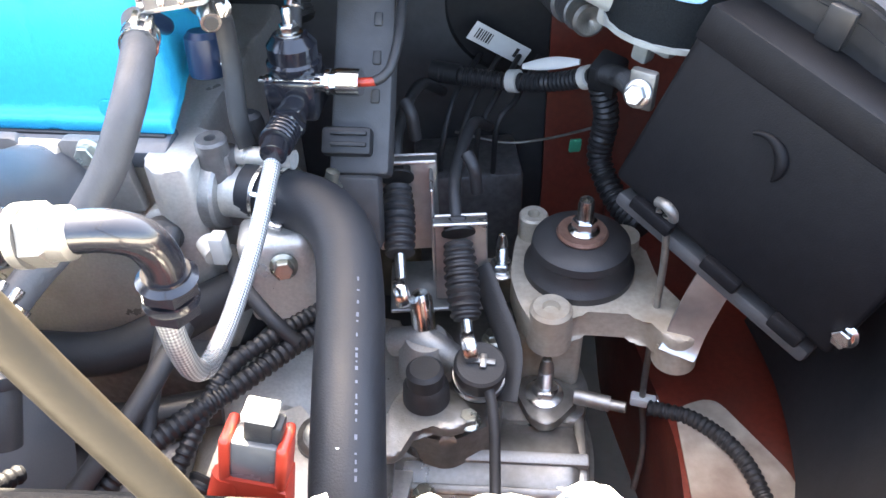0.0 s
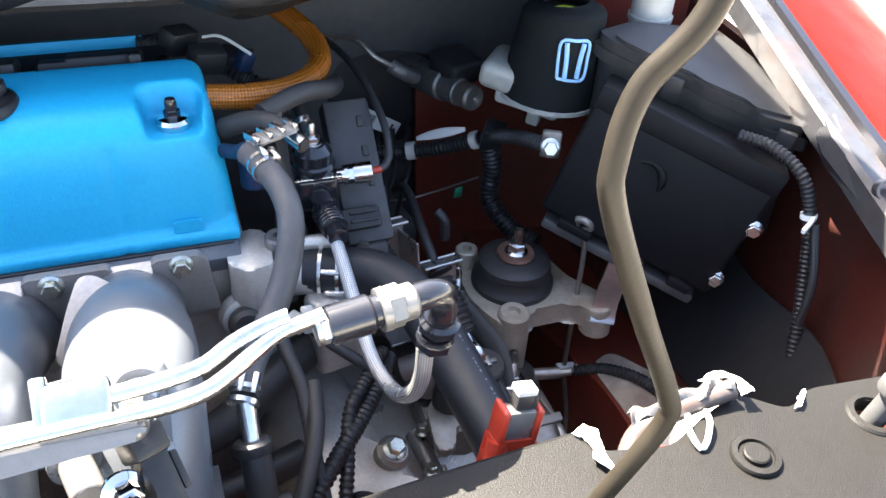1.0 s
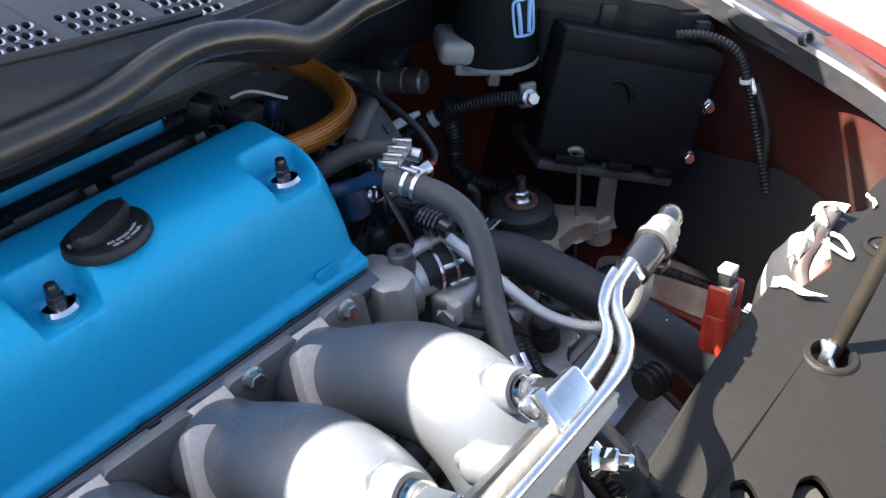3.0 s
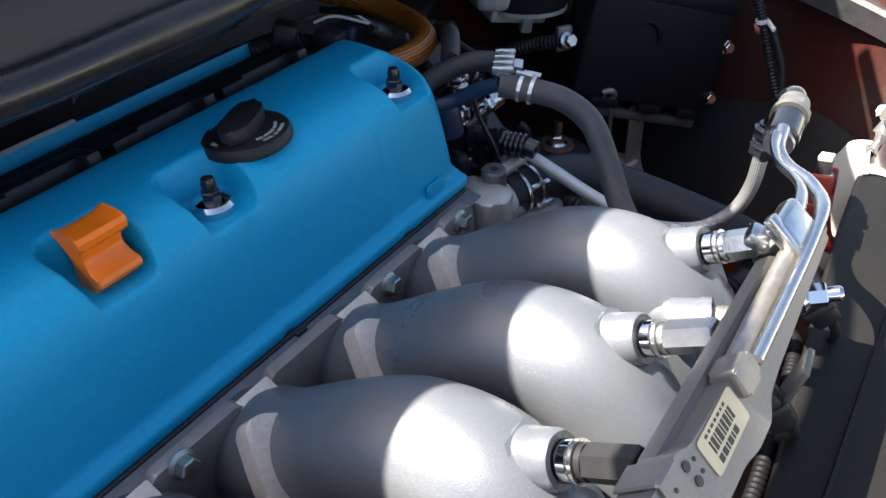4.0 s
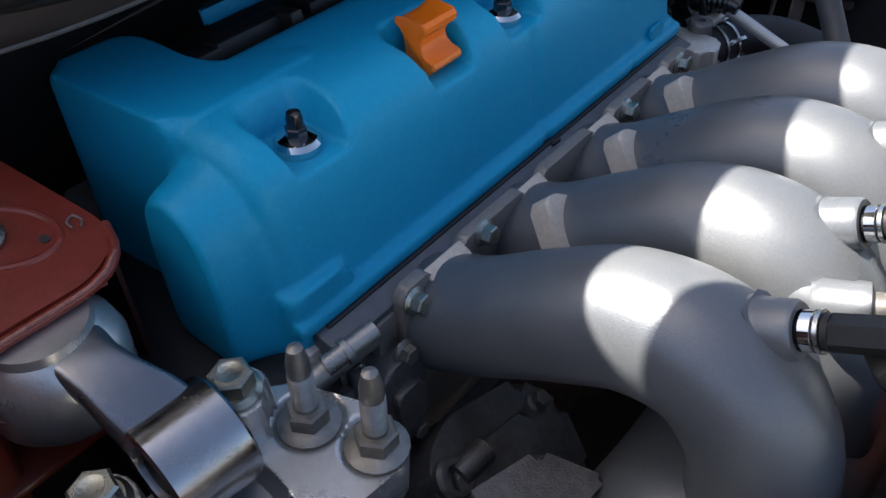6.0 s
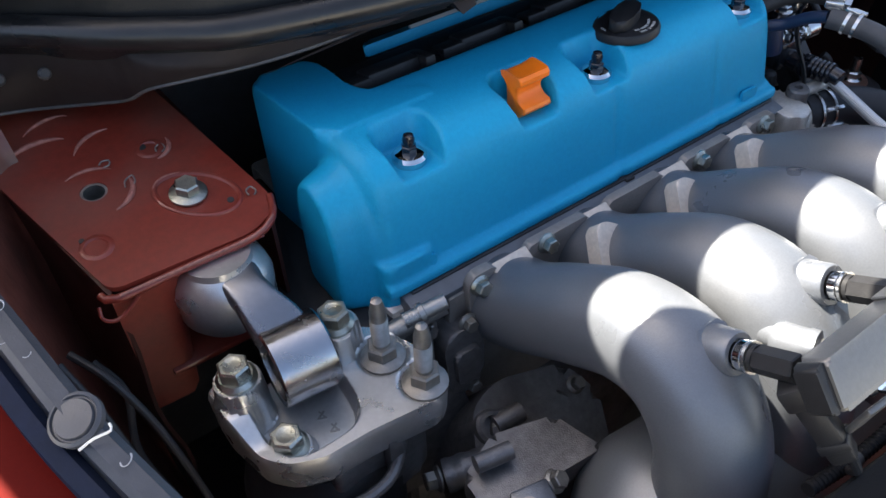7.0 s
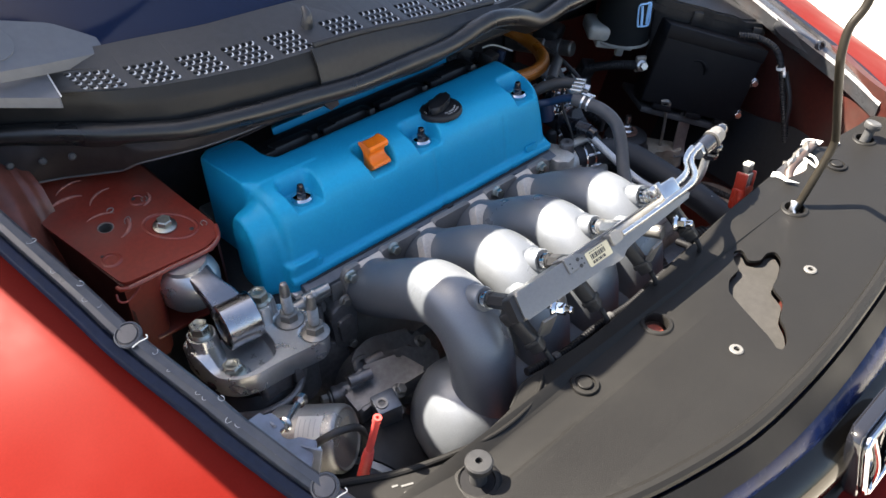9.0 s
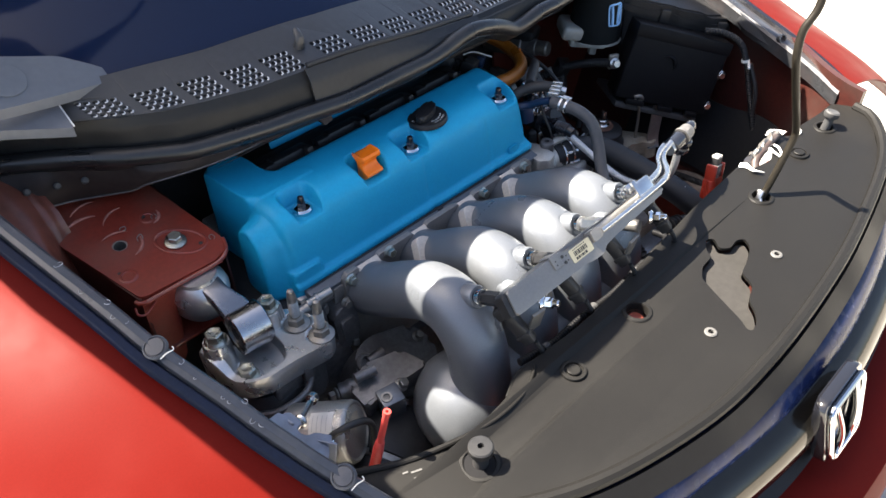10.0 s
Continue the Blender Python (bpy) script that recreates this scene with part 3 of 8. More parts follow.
def vent(x0, x1, h0, h1, v0=0.38, v1=0.67):
    """One bay of the cowl deck, from its front crease to the glass, with four slanted rows of drain holes."""
    holes, lips = [], []
    for r in range(4):
        for c in range(5):
            hx = h0 + (c + 0.5 + 0.28 * (3 - r) - 0.4) * (h1 - h0) / 5.6
            hv = v0 + (r + 0.5) / 4 * (v1 - v0)
            holes.append([(hx + 0.0031 * math.cos(a), hv + 0.030 * math.sin(a)) for a in [2 * math.pi * j / 10 for j in range(10)]])
            # pale crescent on one side of each hole imitates a glint
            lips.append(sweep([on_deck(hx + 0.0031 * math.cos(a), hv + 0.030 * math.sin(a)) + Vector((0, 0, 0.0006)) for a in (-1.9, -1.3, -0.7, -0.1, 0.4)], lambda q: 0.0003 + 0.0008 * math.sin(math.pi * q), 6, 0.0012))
    steps = 5
    rim = [(x0 + (x1 - x0) * k / steps, 0.352) for k in range(steps + 1)] + [(x1 - (x1 - x0) * k / steps, 1.0) for k in range(steps + 1)]
    bm = plate(rim, holes, lambda x, y: 0.0, 0.0025)
    for vert in bm.verts:
        vert.co = on_deck(vert.co.x, vert.co.y) + Vector((0, 0, vert.co.z))
    return bm, join(*lips)


VX = [(-0.345, -0.296), (-0.289, -0.243), (-0.236, -0.192), (-0.185, -0.140), (-0.133, -0.088), (-0.060, -0.008), (0.0, 0.050), (0.058, 0.107), (0.115, 0.170), (0.178, 0.222), (0.230, 0.275), (0.283, 0.33), (0.34, 0.385)]
JOINTS = [-0.52] + [(a[1] + b[0]) / 2 for a, b in zip(VX, VX[1:])] + [0.80]
for (h0, h1), j0, j1 in zip(VX, JOINTS, JOINTS[1:]):
    deck, lips = vent(j0, j1, h0, h1)
    v = part("vent", deck, COWL, cowl, smooth=False)
    part("hole_glint", lips, WORN_AND_GLINT, v, "pale crescents imitating glints on the hole rims")
part("service_lid", shell(grid(40, 6, lambda u, v: cowl_point((-0.10 + 0.30 * u + 0.52) / 1.32, 0.02 + 0.34 * v) + Vector((0, -0.007, 0.004))), 0.004), BLACK, cowl, "raised access lid on the cowl face")
part("lid_rib", sweep([tuple(cowl_point((x + 0.52) / 1.32, 0.38) + Vector((0, -0.006, 0.006))) for x in (-0.095, -0.02, 0.08, 0.195)], 0.004, 8, 0.01), BLACK, cowl)
part("washer_jet", sweep([(-0.076, 0.172, 1.044), (-0.075, 0.170, 1.058), (-0.071, 0.182, 1.064)], lambda s: 0.007 * (1.1 - 0.5 * s), 12, 0.004), COWL, cowl)
def on_glass(x, y):
    return 1.062 - 0.2 * (x + 0.30) + 0.575 * (y - 0.262)


corner = plate(rounded([(-0.60, 0.345), (-0.60, 0.250), (-0.421, 0.243), (-0.369, 0.246), (-0.274, 0.254), (-0.290, 0.268), (-0.304, 0.278), (-0.332, 0.295), (-0.377, 0.303), (-0.45, 0.318)], 0.008, 4), [], on_glass, 0.012)
part("corner_trim", corner, TRIM, cowl, "grey plastic corner trim", smooth=False)
lower = plate(rounded([(-0.62, 0.42), (-0.62, 0.33), (-0.431, 0.250), (-0.368, 0.206), (-0.356, 0.302), (-0.408, 0.315), (-0.60, 0.398)], 0.003, 3), [], lambda x, y: 1.043 + 0.14 * (y - 0.206), 0.012)
part("corner_panel", lower, TRIM, cowl, "grey plastic end panel", smooth=False)
part("corner_seam", sweep([(-0.367, 0.206, 1.0445), (-0.362, 0.25, 1.0505), (-0.3555, 0.303, 1.0575)], 0.0009, 8, 0.01), WORN_AND_GLINT, cowl, "pale worn seam")
part("wiper_plug", lathe([(0.034, 0.0), (0.034, 0.0022), (0.031, 0.0030), (0.0001, 0.0030)], Matrix.Translation((-0.402, 0.276, on_glass(-0.402, 0.276))) @ pose(0, 0, 0, 30, 11, 0) @ Matrix.Scale(0.7, 4), 36), TRIM, cowl)
screen = grid(30, 16, lambda u, v: Vector((-0.60 + 1.45 * u, curve_at(GLASS, -0.60 + 1.45 * u) + 0.80 * v, 1.060 - 0.028 * smooth_step(-0.08, 0.22, -0.60 + 1.45 * u) + 0.46 * v - 0.02 * (2 * u - 1) ** 4)))
tagged(part("windscreen", shell(screen, 0.006), NAVY), "dark tinted windscreen reflecting a deep blue sky", "windscreen", kind="structure")
seal_pts = []
for k in range(45):
    x = -0.50 + 1.28 * k / 44
    hump = 0.020 * math.exp(-((x - 0.165) / 0.055) ** 2) - 0.014 * math.exp(-((x - 0.265) / 0.03) ** 2)
    seal_pts.append((x, curve_at(SEAL, x) - 0.010, 0.988 + hump - 0.02 * smooth_step(-0.44, -0.52, x) + 0.0015 * math.sin(x * 31)))
seal = thing("hood_seal", (0.1, 0.12, 0.98), "glossy black rubber hood seal draped along the cowl edge", "seal")
part("bulb", sweep(seal_pts, 0.0115, 12, 0.01), SEAL_RUBBER, seal)
part("lip", shell(grid(90, 8, lambda u, v: Vector(seal_pts[min(44, int(u * 44))]).lerp(Vector(seal_pts[min(44, int(u * 44) + 1)]), u * 44 - int(u * 44))
                  + Vector((0, -0.004 + 0.018 * v, -0.008 - (0.012 + 0.004 * smooth_step(0.40, 0.05, u)) * v + 0.003 * v * math.sin(u * 40)))), 0.003), SEAL_RUBBER, seal)
bulk = shell(grid(60, 6, lambda u, v: Vector((-0.52 + 1.32 * u, curve_at(SEAL, -0.52 + 1.32 * u) + 0.008 + 0.22 * v, 0.970 - 0.06 * v * v))), 0.004)
wall("bulkhead_edge", bulk, BATTERY, "dark metal bulkhead edge under the hood seal")

# dark apron hanging under the seal, with a pale wavy edge
APRON = spline([(-0.475, 0.262, 0.938), (-0.418, 0.258, 0.928), (-0.385, 0.252, 0.924), (-0.345, 0.226, 0.926), (-0.327, 0.210, 0.930), (-0.316, 0.186, 0.946), (-0.286, 0.166, 0.953), (-0.245, 0.150, 0.957), (-0.195, 0.138, 0.962), (-0.10, 0.118, 0.974), (-0.02, 0.104, 0.980)], 0.004)


def apron_point(u, v):
    q = APRON[min(len(APRON) - 1, int(round(u * (len(APRON) - 1))))]
    top = Vector((q.x - 0.004, curve_at(SEAL, q.x) - 0.004, 0.982))
    return q.lerp(top, v) + Vector((0, -0.006 * math.sin(math.pi * v) * (1 + 0.6 * math.sin(19 * u)), 0.003 * math.sin(math.pi * v) * math.sin(31 * u + 5 * v)))


apron = thing("bulkhead_apron", (-0.33, 0.20, 0.93), "dark brownish apron under the hood seal with a pale wavy edge", "apron")
part("face", shell(grid(90, 12, apron_point), 0.002), APRON_DARK, apron)
part("edge_bead", sweep(APRON, 0.0015, 8, 0.006), EDGE_GREY, apron, "pale worn edge")
for ax, ay, az in ((-0.432, 0.262, 0.957), (-0.400, 0.250, 0.955), (-0.372, 0.232, 0.958)):
    part("fastener", lathe([(0.0045, -0.002), (0.0045, 0.0015), (0.003, 0.003), (0.0001, 0.003)], up_along((ax, ay, az), (0.2, -0.8, 0.5)), 12), BLACK_DULL, apron)

# unseen flat sheet added above the car, its ragged edge cut to shade the bay
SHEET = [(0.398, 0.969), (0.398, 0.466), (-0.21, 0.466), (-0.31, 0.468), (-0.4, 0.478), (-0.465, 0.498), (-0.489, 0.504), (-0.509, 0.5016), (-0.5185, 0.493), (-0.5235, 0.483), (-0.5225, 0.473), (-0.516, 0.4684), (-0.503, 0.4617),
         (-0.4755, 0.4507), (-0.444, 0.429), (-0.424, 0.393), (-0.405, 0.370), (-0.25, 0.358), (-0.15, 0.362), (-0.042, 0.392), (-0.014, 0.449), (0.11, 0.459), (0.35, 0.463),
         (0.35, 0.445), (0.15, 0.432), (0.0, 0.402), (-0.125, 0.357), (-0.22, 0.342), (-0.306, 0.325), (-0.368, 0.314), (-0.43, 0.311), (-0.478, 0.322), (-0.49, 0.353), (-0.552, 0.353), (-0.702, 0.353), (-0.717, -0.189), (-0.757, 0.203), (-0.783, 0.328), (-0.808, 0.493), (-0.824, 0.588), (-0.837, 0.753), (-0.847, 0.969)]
# gap cut in the added sheet to let a sun patch onto the plenum
SHEET_GAP = [(-0.572, 0.497), (-0.567, 0.474), (-0.561, 0.457), (-0.55, 0.429), (-0.54, 0.406), (-0.54, 0.375), (-0.58, 0.385), (-0.622, 0.455), (-0.602, 0.505)]
wall("shade_sheet", plate(rounded(SHEET, 0.006, 4), [rounded(SHEET_GAP, 0.010, 4)], lambda x, y: 1.86, 0.003), SHADE_MAT, "added dark sheet out of view that shades the bay", "hood")
# beige primer showing through on the frame rail
wall("primer_patch", prism(rounded([(0.606, 0.030), (0.640, 0.045), (0.690, -0.03), (0.700, -0.22), (0.640, -0.24), (0.612, -0.12)], 0.015), 0.546, 0.5475), PRIMER, "worn beige primer on the frame rail", "frame rail")
# folds of the inner fender beside the mount bracket
fold = grid(60, 48, lambda u, v: Vector((-0.405 - 0.085 * v - 0.020 * (1 - u) + 0.012 * math.sin(5 * u + 3 * v), 0.33 - 0.62 * u, 0.868 + 0.10 * (1 - u) + 0.045 * v - 0.30 * smooth_step(0.46, 0.0, v) * smooth_step(0.15, 0.29, u) - 0.030 * smooth_step(0.10, 0.30, u) * (1 - 0.6 * v) + 0.0025 * math.sin(23 * u + 11 * v) * math.sin(17 * v) - 0.012 * math.sin(9 * u) * v - 0.09 * u + 0.007 * math.exp(-((v - 0.55 - 0.25 * math.sin(6 * u)) / 0.07) ** 2) - 0.005 * math.exp(-((v - 0.30 + 0.2 * u) / 0.05) ** 2))))
wall("fender_ledge", shell(fold, 0.003), RED_GRIME, "dusty dark red folded ledge between bracket and fender")

wall("strut_panel", box((0.16, 0.05, 0.22), pose(0.75, 0.275, 0.865, 0, 0, -12), 0.02, 4), RED_BAY, "red painted strut panel behind the small reservoir")
part("inner_bracket", loft([[Vector((x, y, z)) + Vector(d) for d in ((0, 0, 0), (0.010, 0.0, 0.004), (0.016, 0.0, -0.020), (0.004, 0.0, -0.030), (-0.004, 0.0, -0.016))] for x, y, z in ((0.752, -0.030, 0.874), (0.744, -0.050, 0.868), (0.740, -0.085, 0.860), (0.736, -0.118, 0.854))]), SCUFFED, right_fender, "scuffed grey bracket under the flange")
part("bracket_eye", lathe([(0.0085, -0.004), (0.0085, 0.004), (0.006, 0.004), (0.006, -0.004), (0.0085, -0.004)], up_along((0.738, -0.123, 0.858), (-0.3, -0.9, 0.4)), 20), SCUFFED, right_fender)
part("paint_line", fender_rail([Vector(p) + Vector((0.030, 0, 0.0015)) for p in RAIL_R], 1, 0.012), GLOSS, right_fender, "black rubber strip beside the flange")

# ---- engine: head, valve cover, intake ----
COVER_X0, COVER_X1 = -0.228, 0.236
PROFILE = [(0.027, 0.800), (0.026, 0.808), (0.029, 0.8115), (0.034, 0.813), (0.0365, 0.822), (0.0405, 0.850), (0.0445, 0.876), (0.051, 0.894), (0.064, 0.9055),
           (0.084, 0.911), (0.11, 0.913), (0.130, 0.9135), (0.137, 0.911), (0.140, 0.902), (0.141, 0.86)]
NUTS = [(-0.176, 0.069), (0.015, 0.069), (0.199, 0.069)]


def profile_at(v):
    f = v * (len(PROFILE) - 1)
    i = min(len(PROFILE) - 2, int(f))
    p = [PROFILE[max(0, min(len(PROFILE) - 1, j))] for j in (i - 1, i, i + 1, i + 2)]
    t = f - i
    return [0.5 * (2 * p[1][k] + (p[2][k] - p[0][k]) * t + (2 * p[0][k] - 5 * p[1][k] + 4 * p[2][k] - p[3][k]) * t * t
                   + (3 * p[1][k] - p[0][k] - 3 * p[2][k] + p[3][k]) * t ** 3) for k in (0, 1)]


def pocket(x, y, z, cx, half, back, floor):
    """Cuts a notch with steep rounded walls, open to the front."""
    d = max(abs(x - cx) - half, y - back)
    if abs(x - cx) > half - 0.006 and y > back - 0.006:
        d = max(d, math.hypot(max(0, abs(x - cx) - half + 0.006), max(0, y - back + 0.006)) - 0.006)
    return min(z, floor + max(0.0, d) * 4.0)


def cover_point(u, v):
    r = 0.016
    x = COVER_X0 + (COVER_X1 - COVER_X0) * u
    y, z = profile_at(v)
    e = min(x - COVER_X0, COVER_X1 - x)
    if e < r:
        inset = r - math.sqrt(max(0.0, r * r - (r - e) ** 2))
        z -= inset * smooth_step(0.815, 0.89, z) * 1.0
        y += inset * (1 - smooth_step(0.05, 0.12, y)) * smooth_step(0.812, 0.82, z)
    lip = smooth_step(0.8145, 0.812, z)
    if x > COVER_X1 - 0.02:
        x -= 0.007 * smooth_step(0.815, 0.90, z) * (1 - lip)
    for cx, cy in NUTS:
        z = pocket(x, y, z, cx, 0.0190, 0.0875, 0.8865)
    z = pocket(x, y, z, -0.0630, 0.0185, 0.087, 0.885)
    # shallow groove down the front below the middle nut
    if z < 0.885 and y < 0.06:
        y += 0.0022 * math.exp(-((x - 0.02) / 0.004) ** 2)
        y += 0.0015 * math.exp(-((x - 0.150) / 0.004) ** 2)
    return Vector((x, y, z))


valve_cover = thing("valve_cover", (0.0, 0.08, 0.80), "matt blue painted valve cover along the top of the engine", "valve cover")
NU, NV = 231, 96
body = grid(NU, NV, lambda u, v: cover_point(u, v))
body.verts.ensure_lookup_table()
for i in range(NU - 1):
    body.faces.new((body.verts[i * NV], body.verts[(i + 1) * NV], body.verts[(i + 1) * NV + NV - 1], body.verts[i * NV + NV - 1]))
for end in (0, NU - 1):
    ring = [body.verts[end * NV + j] for j in range(NV)]
    body.faces.new(ring if end else ring[::-1])
rear = prism(rounded([(-0.229, 0.100), (-0.238, 0.209), (-0.188, 0.209), (-0.178, 0.196), (-0.176, 0.150), (-0.168, 0.134), (-0.140, 0.118), (-0.120, 0.100)], 0.012, 6), 0.776, 0.9140, Matrix(), 0.009, 4)
# raised pad on the timing end, following the cover's own outline a little lower
PAD = rounded([(0.048, 0.782), (0.050, 0.845), (0.056, 0.872), (0.066, 0.887), (0.080, 0.894), (0.096, 0.891), (0.106, 0.880), (0.111, 0.856), (0.109, 0.782)], 0.014, 5)
bulge = loft([[Vector((x, 0.080 + (y - 0.080) * k, 0.838 + (z - 0.838) * (0.5 + 0.5 * k))) for y, z in PAD] for x, k in ((-0.20, 1.30), (-0.229, 1.22), (-0.238, 1.08), (-0.249, 0.98), (-0.2545, 0.90), (-0.256, 0.82))])
skirt = prism(rounded([(-0.229, 0.030), (-0.231, 0.130), (-0.190, 0.130), (-0.181, 0.110), (-0.181, 0.0305)], 0.011, 5), 0.779, 0.830, Matrix(), 0.006, 3)


def moulded(name, bm, voxel, rounds, material, parent):
    """One smooth moulding from overlapping solids."""
    bmesh.ops.recalc_face_normals(bm, faces=bm.faces)
    me = bpy.data.meshes.new(name)
    bm.to_mesh(me)
    bm.free()
    tmp = new(name, me)
    rm_ = tmp.modifiers.new("melt", "REMESH")
    rm_.mode, rm_.voxel_size = "VOXEL", voxel
    sm_ = tmp.modifiers.new("soften", "SMOOTH")
    sm_.factor, sm_.iterations = 0.5, rounds
    done = bpy.data.meshes.new_from_object(tmp.evaluated_get(bpy.context.evaluated_depsgraph_get()))
    bpy.data.objects.remove(tmp)
    out = bmesh.new()
    out.from_mesh(done)
    bpy.data.meshes.remove(done)
    return part(name, out, material, parent, weld=False)


moulded("shell", join(body, rear, bulge, skirt), 0.0016, 9, BLUE, valve_cover)
for tx in (-0.192, 0.197):
    part("tab", prism(rounded([(-0.011, 0.0), (-0.011, 0.010), (0.011, 0.010), (0.011, 0.0)], 0.002), 0, 0.003, axes((tx, 0.0335, 0.812), (1, 0, 0), (0, -1, 0.1)), 0.001, 1), BLUE, valve_cover)

for cx, cy in NUTS:
    nut = thing("cover_nut", (cx, cy, 0.887), "dark hex nut on a bright washer in a cover pocket", "nut", "valve cover nuts")
    m = Matrix.Translation((cx, cy, 0.887))
    part("washer", lathe([(0.0128, -0.001), (0.0134, 0.0015), (0.0134, 0.0045), (0.0112, 0.0072), (0.0075, 0.0080), (0.006, 0.0080)], m, 32), CHROME, nut)
    part("nut", join(prism(circle(0, 0, 0.0062, 6), 0.007, 0.014, m, 0.0008, 1), lathe([(0.0045, 0.013), (0.0048, 0.019), (0.0038, 0.0225), (0.0012, 0.0235)], m, 14)), ANODISED, nut)

# dipstick handle, moulded loop of bright plastic
DX = -0.0605
dip = thing("dipstick_handle", (-0.0645, 0.068, 0.885), "bright orange plastic dipstick handle clipped into the valve cover", "dipstick")
prof = [(0.0640, 0.8835), (0.0600, 0.8890), (0.0570, 0.8905), (0.0560, 0.8930), (0.0570, 0.8955), (0.0625, 0.8970), (0.0670, 0.9010), (0.0682, 0.9055), (0.0668, 0.9095), (0.0632, 0.9120), (0.0610, 0.9145), (0.0608, 0.9180), (0.0630, 0.9205),
        (0.0700, 0.9212), (0.0800, 0.9212), (0.0845, 0.9205), (0.0868, 0.9180), (0.0862, 0.9150), (0.0835, 0.9120), (0.0815, 0.9065), (0.0800, 0.8980), (0.0790, 0.8835)]
hb = bmesh.new()
cols = []
for s in (-1, -0.93, -0.80, -0.5, 0, 0.5, 0.80, 0.93, 1):
    cols.append([hb.verts.new((DX + s * (0.0130 + 0.0024 * smooth_step(0.906, 0.917, z) + 0.0012 * smooth_step(0.901, 0.893, z)), y + (0.0014 if abs(s) == 1 else 0) * (1 if y < 0.072 else -1),
                               z - 0.0036 * (1 - s ** 4) * smooth_step(0.9150, 0.9205, z) * smooth_step(0.063, 0.070, y))) for y, z in prof])
for a, b in zip(cols, cols[1:]):
    for j in range(len(prof)):
        k = (j + 1) % len(prof)
        hb.faces.new((a[j], a[k], b[k], b[j]))
hb.faces.new(cols[0][::-1])
hb.faces.new(cols[-1])
part("handle", hb, ORANGE, dip)

# oil filler cap
cap = thing("oil_filler_cap", (0.064, 0.085, 0.908), "round black oil filler cap with grip bar and pale print", "oil cap")
m = Matrix.Translation((0.065, 0.087, 0.9055)) @ pose(0, 0, 0, -3, 0, 25) @ Matrix.Diagonal((0.84, 0.84, 1.0, 1.0))
part("body", lathe([(0.035, 0.0), (0.0365, 0.0015), (0.0365, 0.0055), (0.0345, 0.0082), (0.029, 0.0088), (0.028, 0.0086), (0.0001, 0.0086)], m, 48), BLACK, cap)
grip = prism(rounded([(-0.029, -0.007), (-0.030, 0.007), (-0.012, 0.0125), (0.012, 0.0125), (0.030, 0.007), (0.029, -0.007), (0.012, -0.0125), (-0.012, -0.0125)], 0.006, 4), 0.0085, 0.0185, m, 0.0035, 3)
part("grip", grip, BLACK, cap)


def ring_words(text, radius, start, step, size, m, material, parent):
    """Words set letter by letter round a circle, as one mesh."""
    bm = bmesh.new()
    for i, ch in enumerate(text):
        if ch == " ":
            continue
        cu = bpy.data.curves.new("words", "FONT")
        cu.body, cu.size, cu.extrude, cu.align_x, cu.align_y = ch, size, 0.00015, "CENTER", "CENTER"
        tmp = new("words", cu)
        me = bpy.data.meshes.new_from_object(tmp)
        bpy.data.objects.remove(tmp)
        a = radians(start + step * i)
        me.transform(m @ Matrix.Translation((radius * math.cos(a), radius * math.sin(a), 0.0092)) @ Matrix.Rotation(a + math.pi / 2, 4, "Z"))
        bm.from_mesh(me)
        bpy.data.meshes.remove(me)
    part("print", bm, material, parent, smooth=False, weld=False)


ring_words("SEE OWNERS MANUAL", 0.0242, -125, 4.6, 0.0042, m @ pose(0, 0, 0, 0, 0, -10), PRINT, cap)
ring_words("VOIR LE MANUEL", 0.0295, -118, 4.2, 0.0042, m @ pose(0, 0, 0, 0, 0, -10), PRINT, cap)
ring_words("OIL", 0.029, 158, 5.0, 0.0045, m @ pose(0, 0, 0, 0, 0, -10), PRINT, cap)

# ignition coil row and the blue rear plate
coils = thing("coil_cover", (0.0, 0.16, 0.87), "black coil row with a blue painted plate behind it", "coil cover")
part("tray", box((0.376, 0.052, 0.060), pose(0.014, 0.1655, 0.874, 3, 0, 0), 0.004), BLACK, coils)
part("tray_edge", sweep([(-0.172, 0.1425, 0.9015), (0.0, 0.1420, 0.9020), (0.198, 0.1420, 0.9015)], 0.0022, 8, 0.02), ANODISED, coils)
part("blue_plate", prism(rounded([(-0.150, -0.004), (-0.140, 0.009), (0.160, 0.009), (0.170, -0.003)], 0.004), 0, 0.010, axes((0.018, 0.204, 0.898), (1, 0, 0), (0, 0.25, 1)), 0.003, 2), BLUE, coils, "blue painted plate with pale raised bars")
for k, x in enumerate((-0.128, -0.034, 0.060, 0.154)):
    cb = join(box((0.060, 0.022, 0.020), pose(x, 0.160, 0.902, -12, 0, 0), 0.003), box((0.024, 0.018, 0.014), pose(x - 0.038, 0.158, 0.903, -12, 0, 0), 0.002),
              box((0.010, 0.026, 0.012), pose(x + 0.024, 0.152, 0.909, -12, 0, 0), 0.002))
    part("coil_head", cb, BLACK, coils)
    part("coil_screw", hex_head(0.0045, 0.006, Matrix.Translation((x + 0.046, 0.158, 0.900))), ANODISED, coils)
part("embossed_bar", box((0.10, 0.004, 0.0012), pose(-0.03, 0.206, 0.9086, 14, 0, 0)), PAPER, coils, smooth=False)

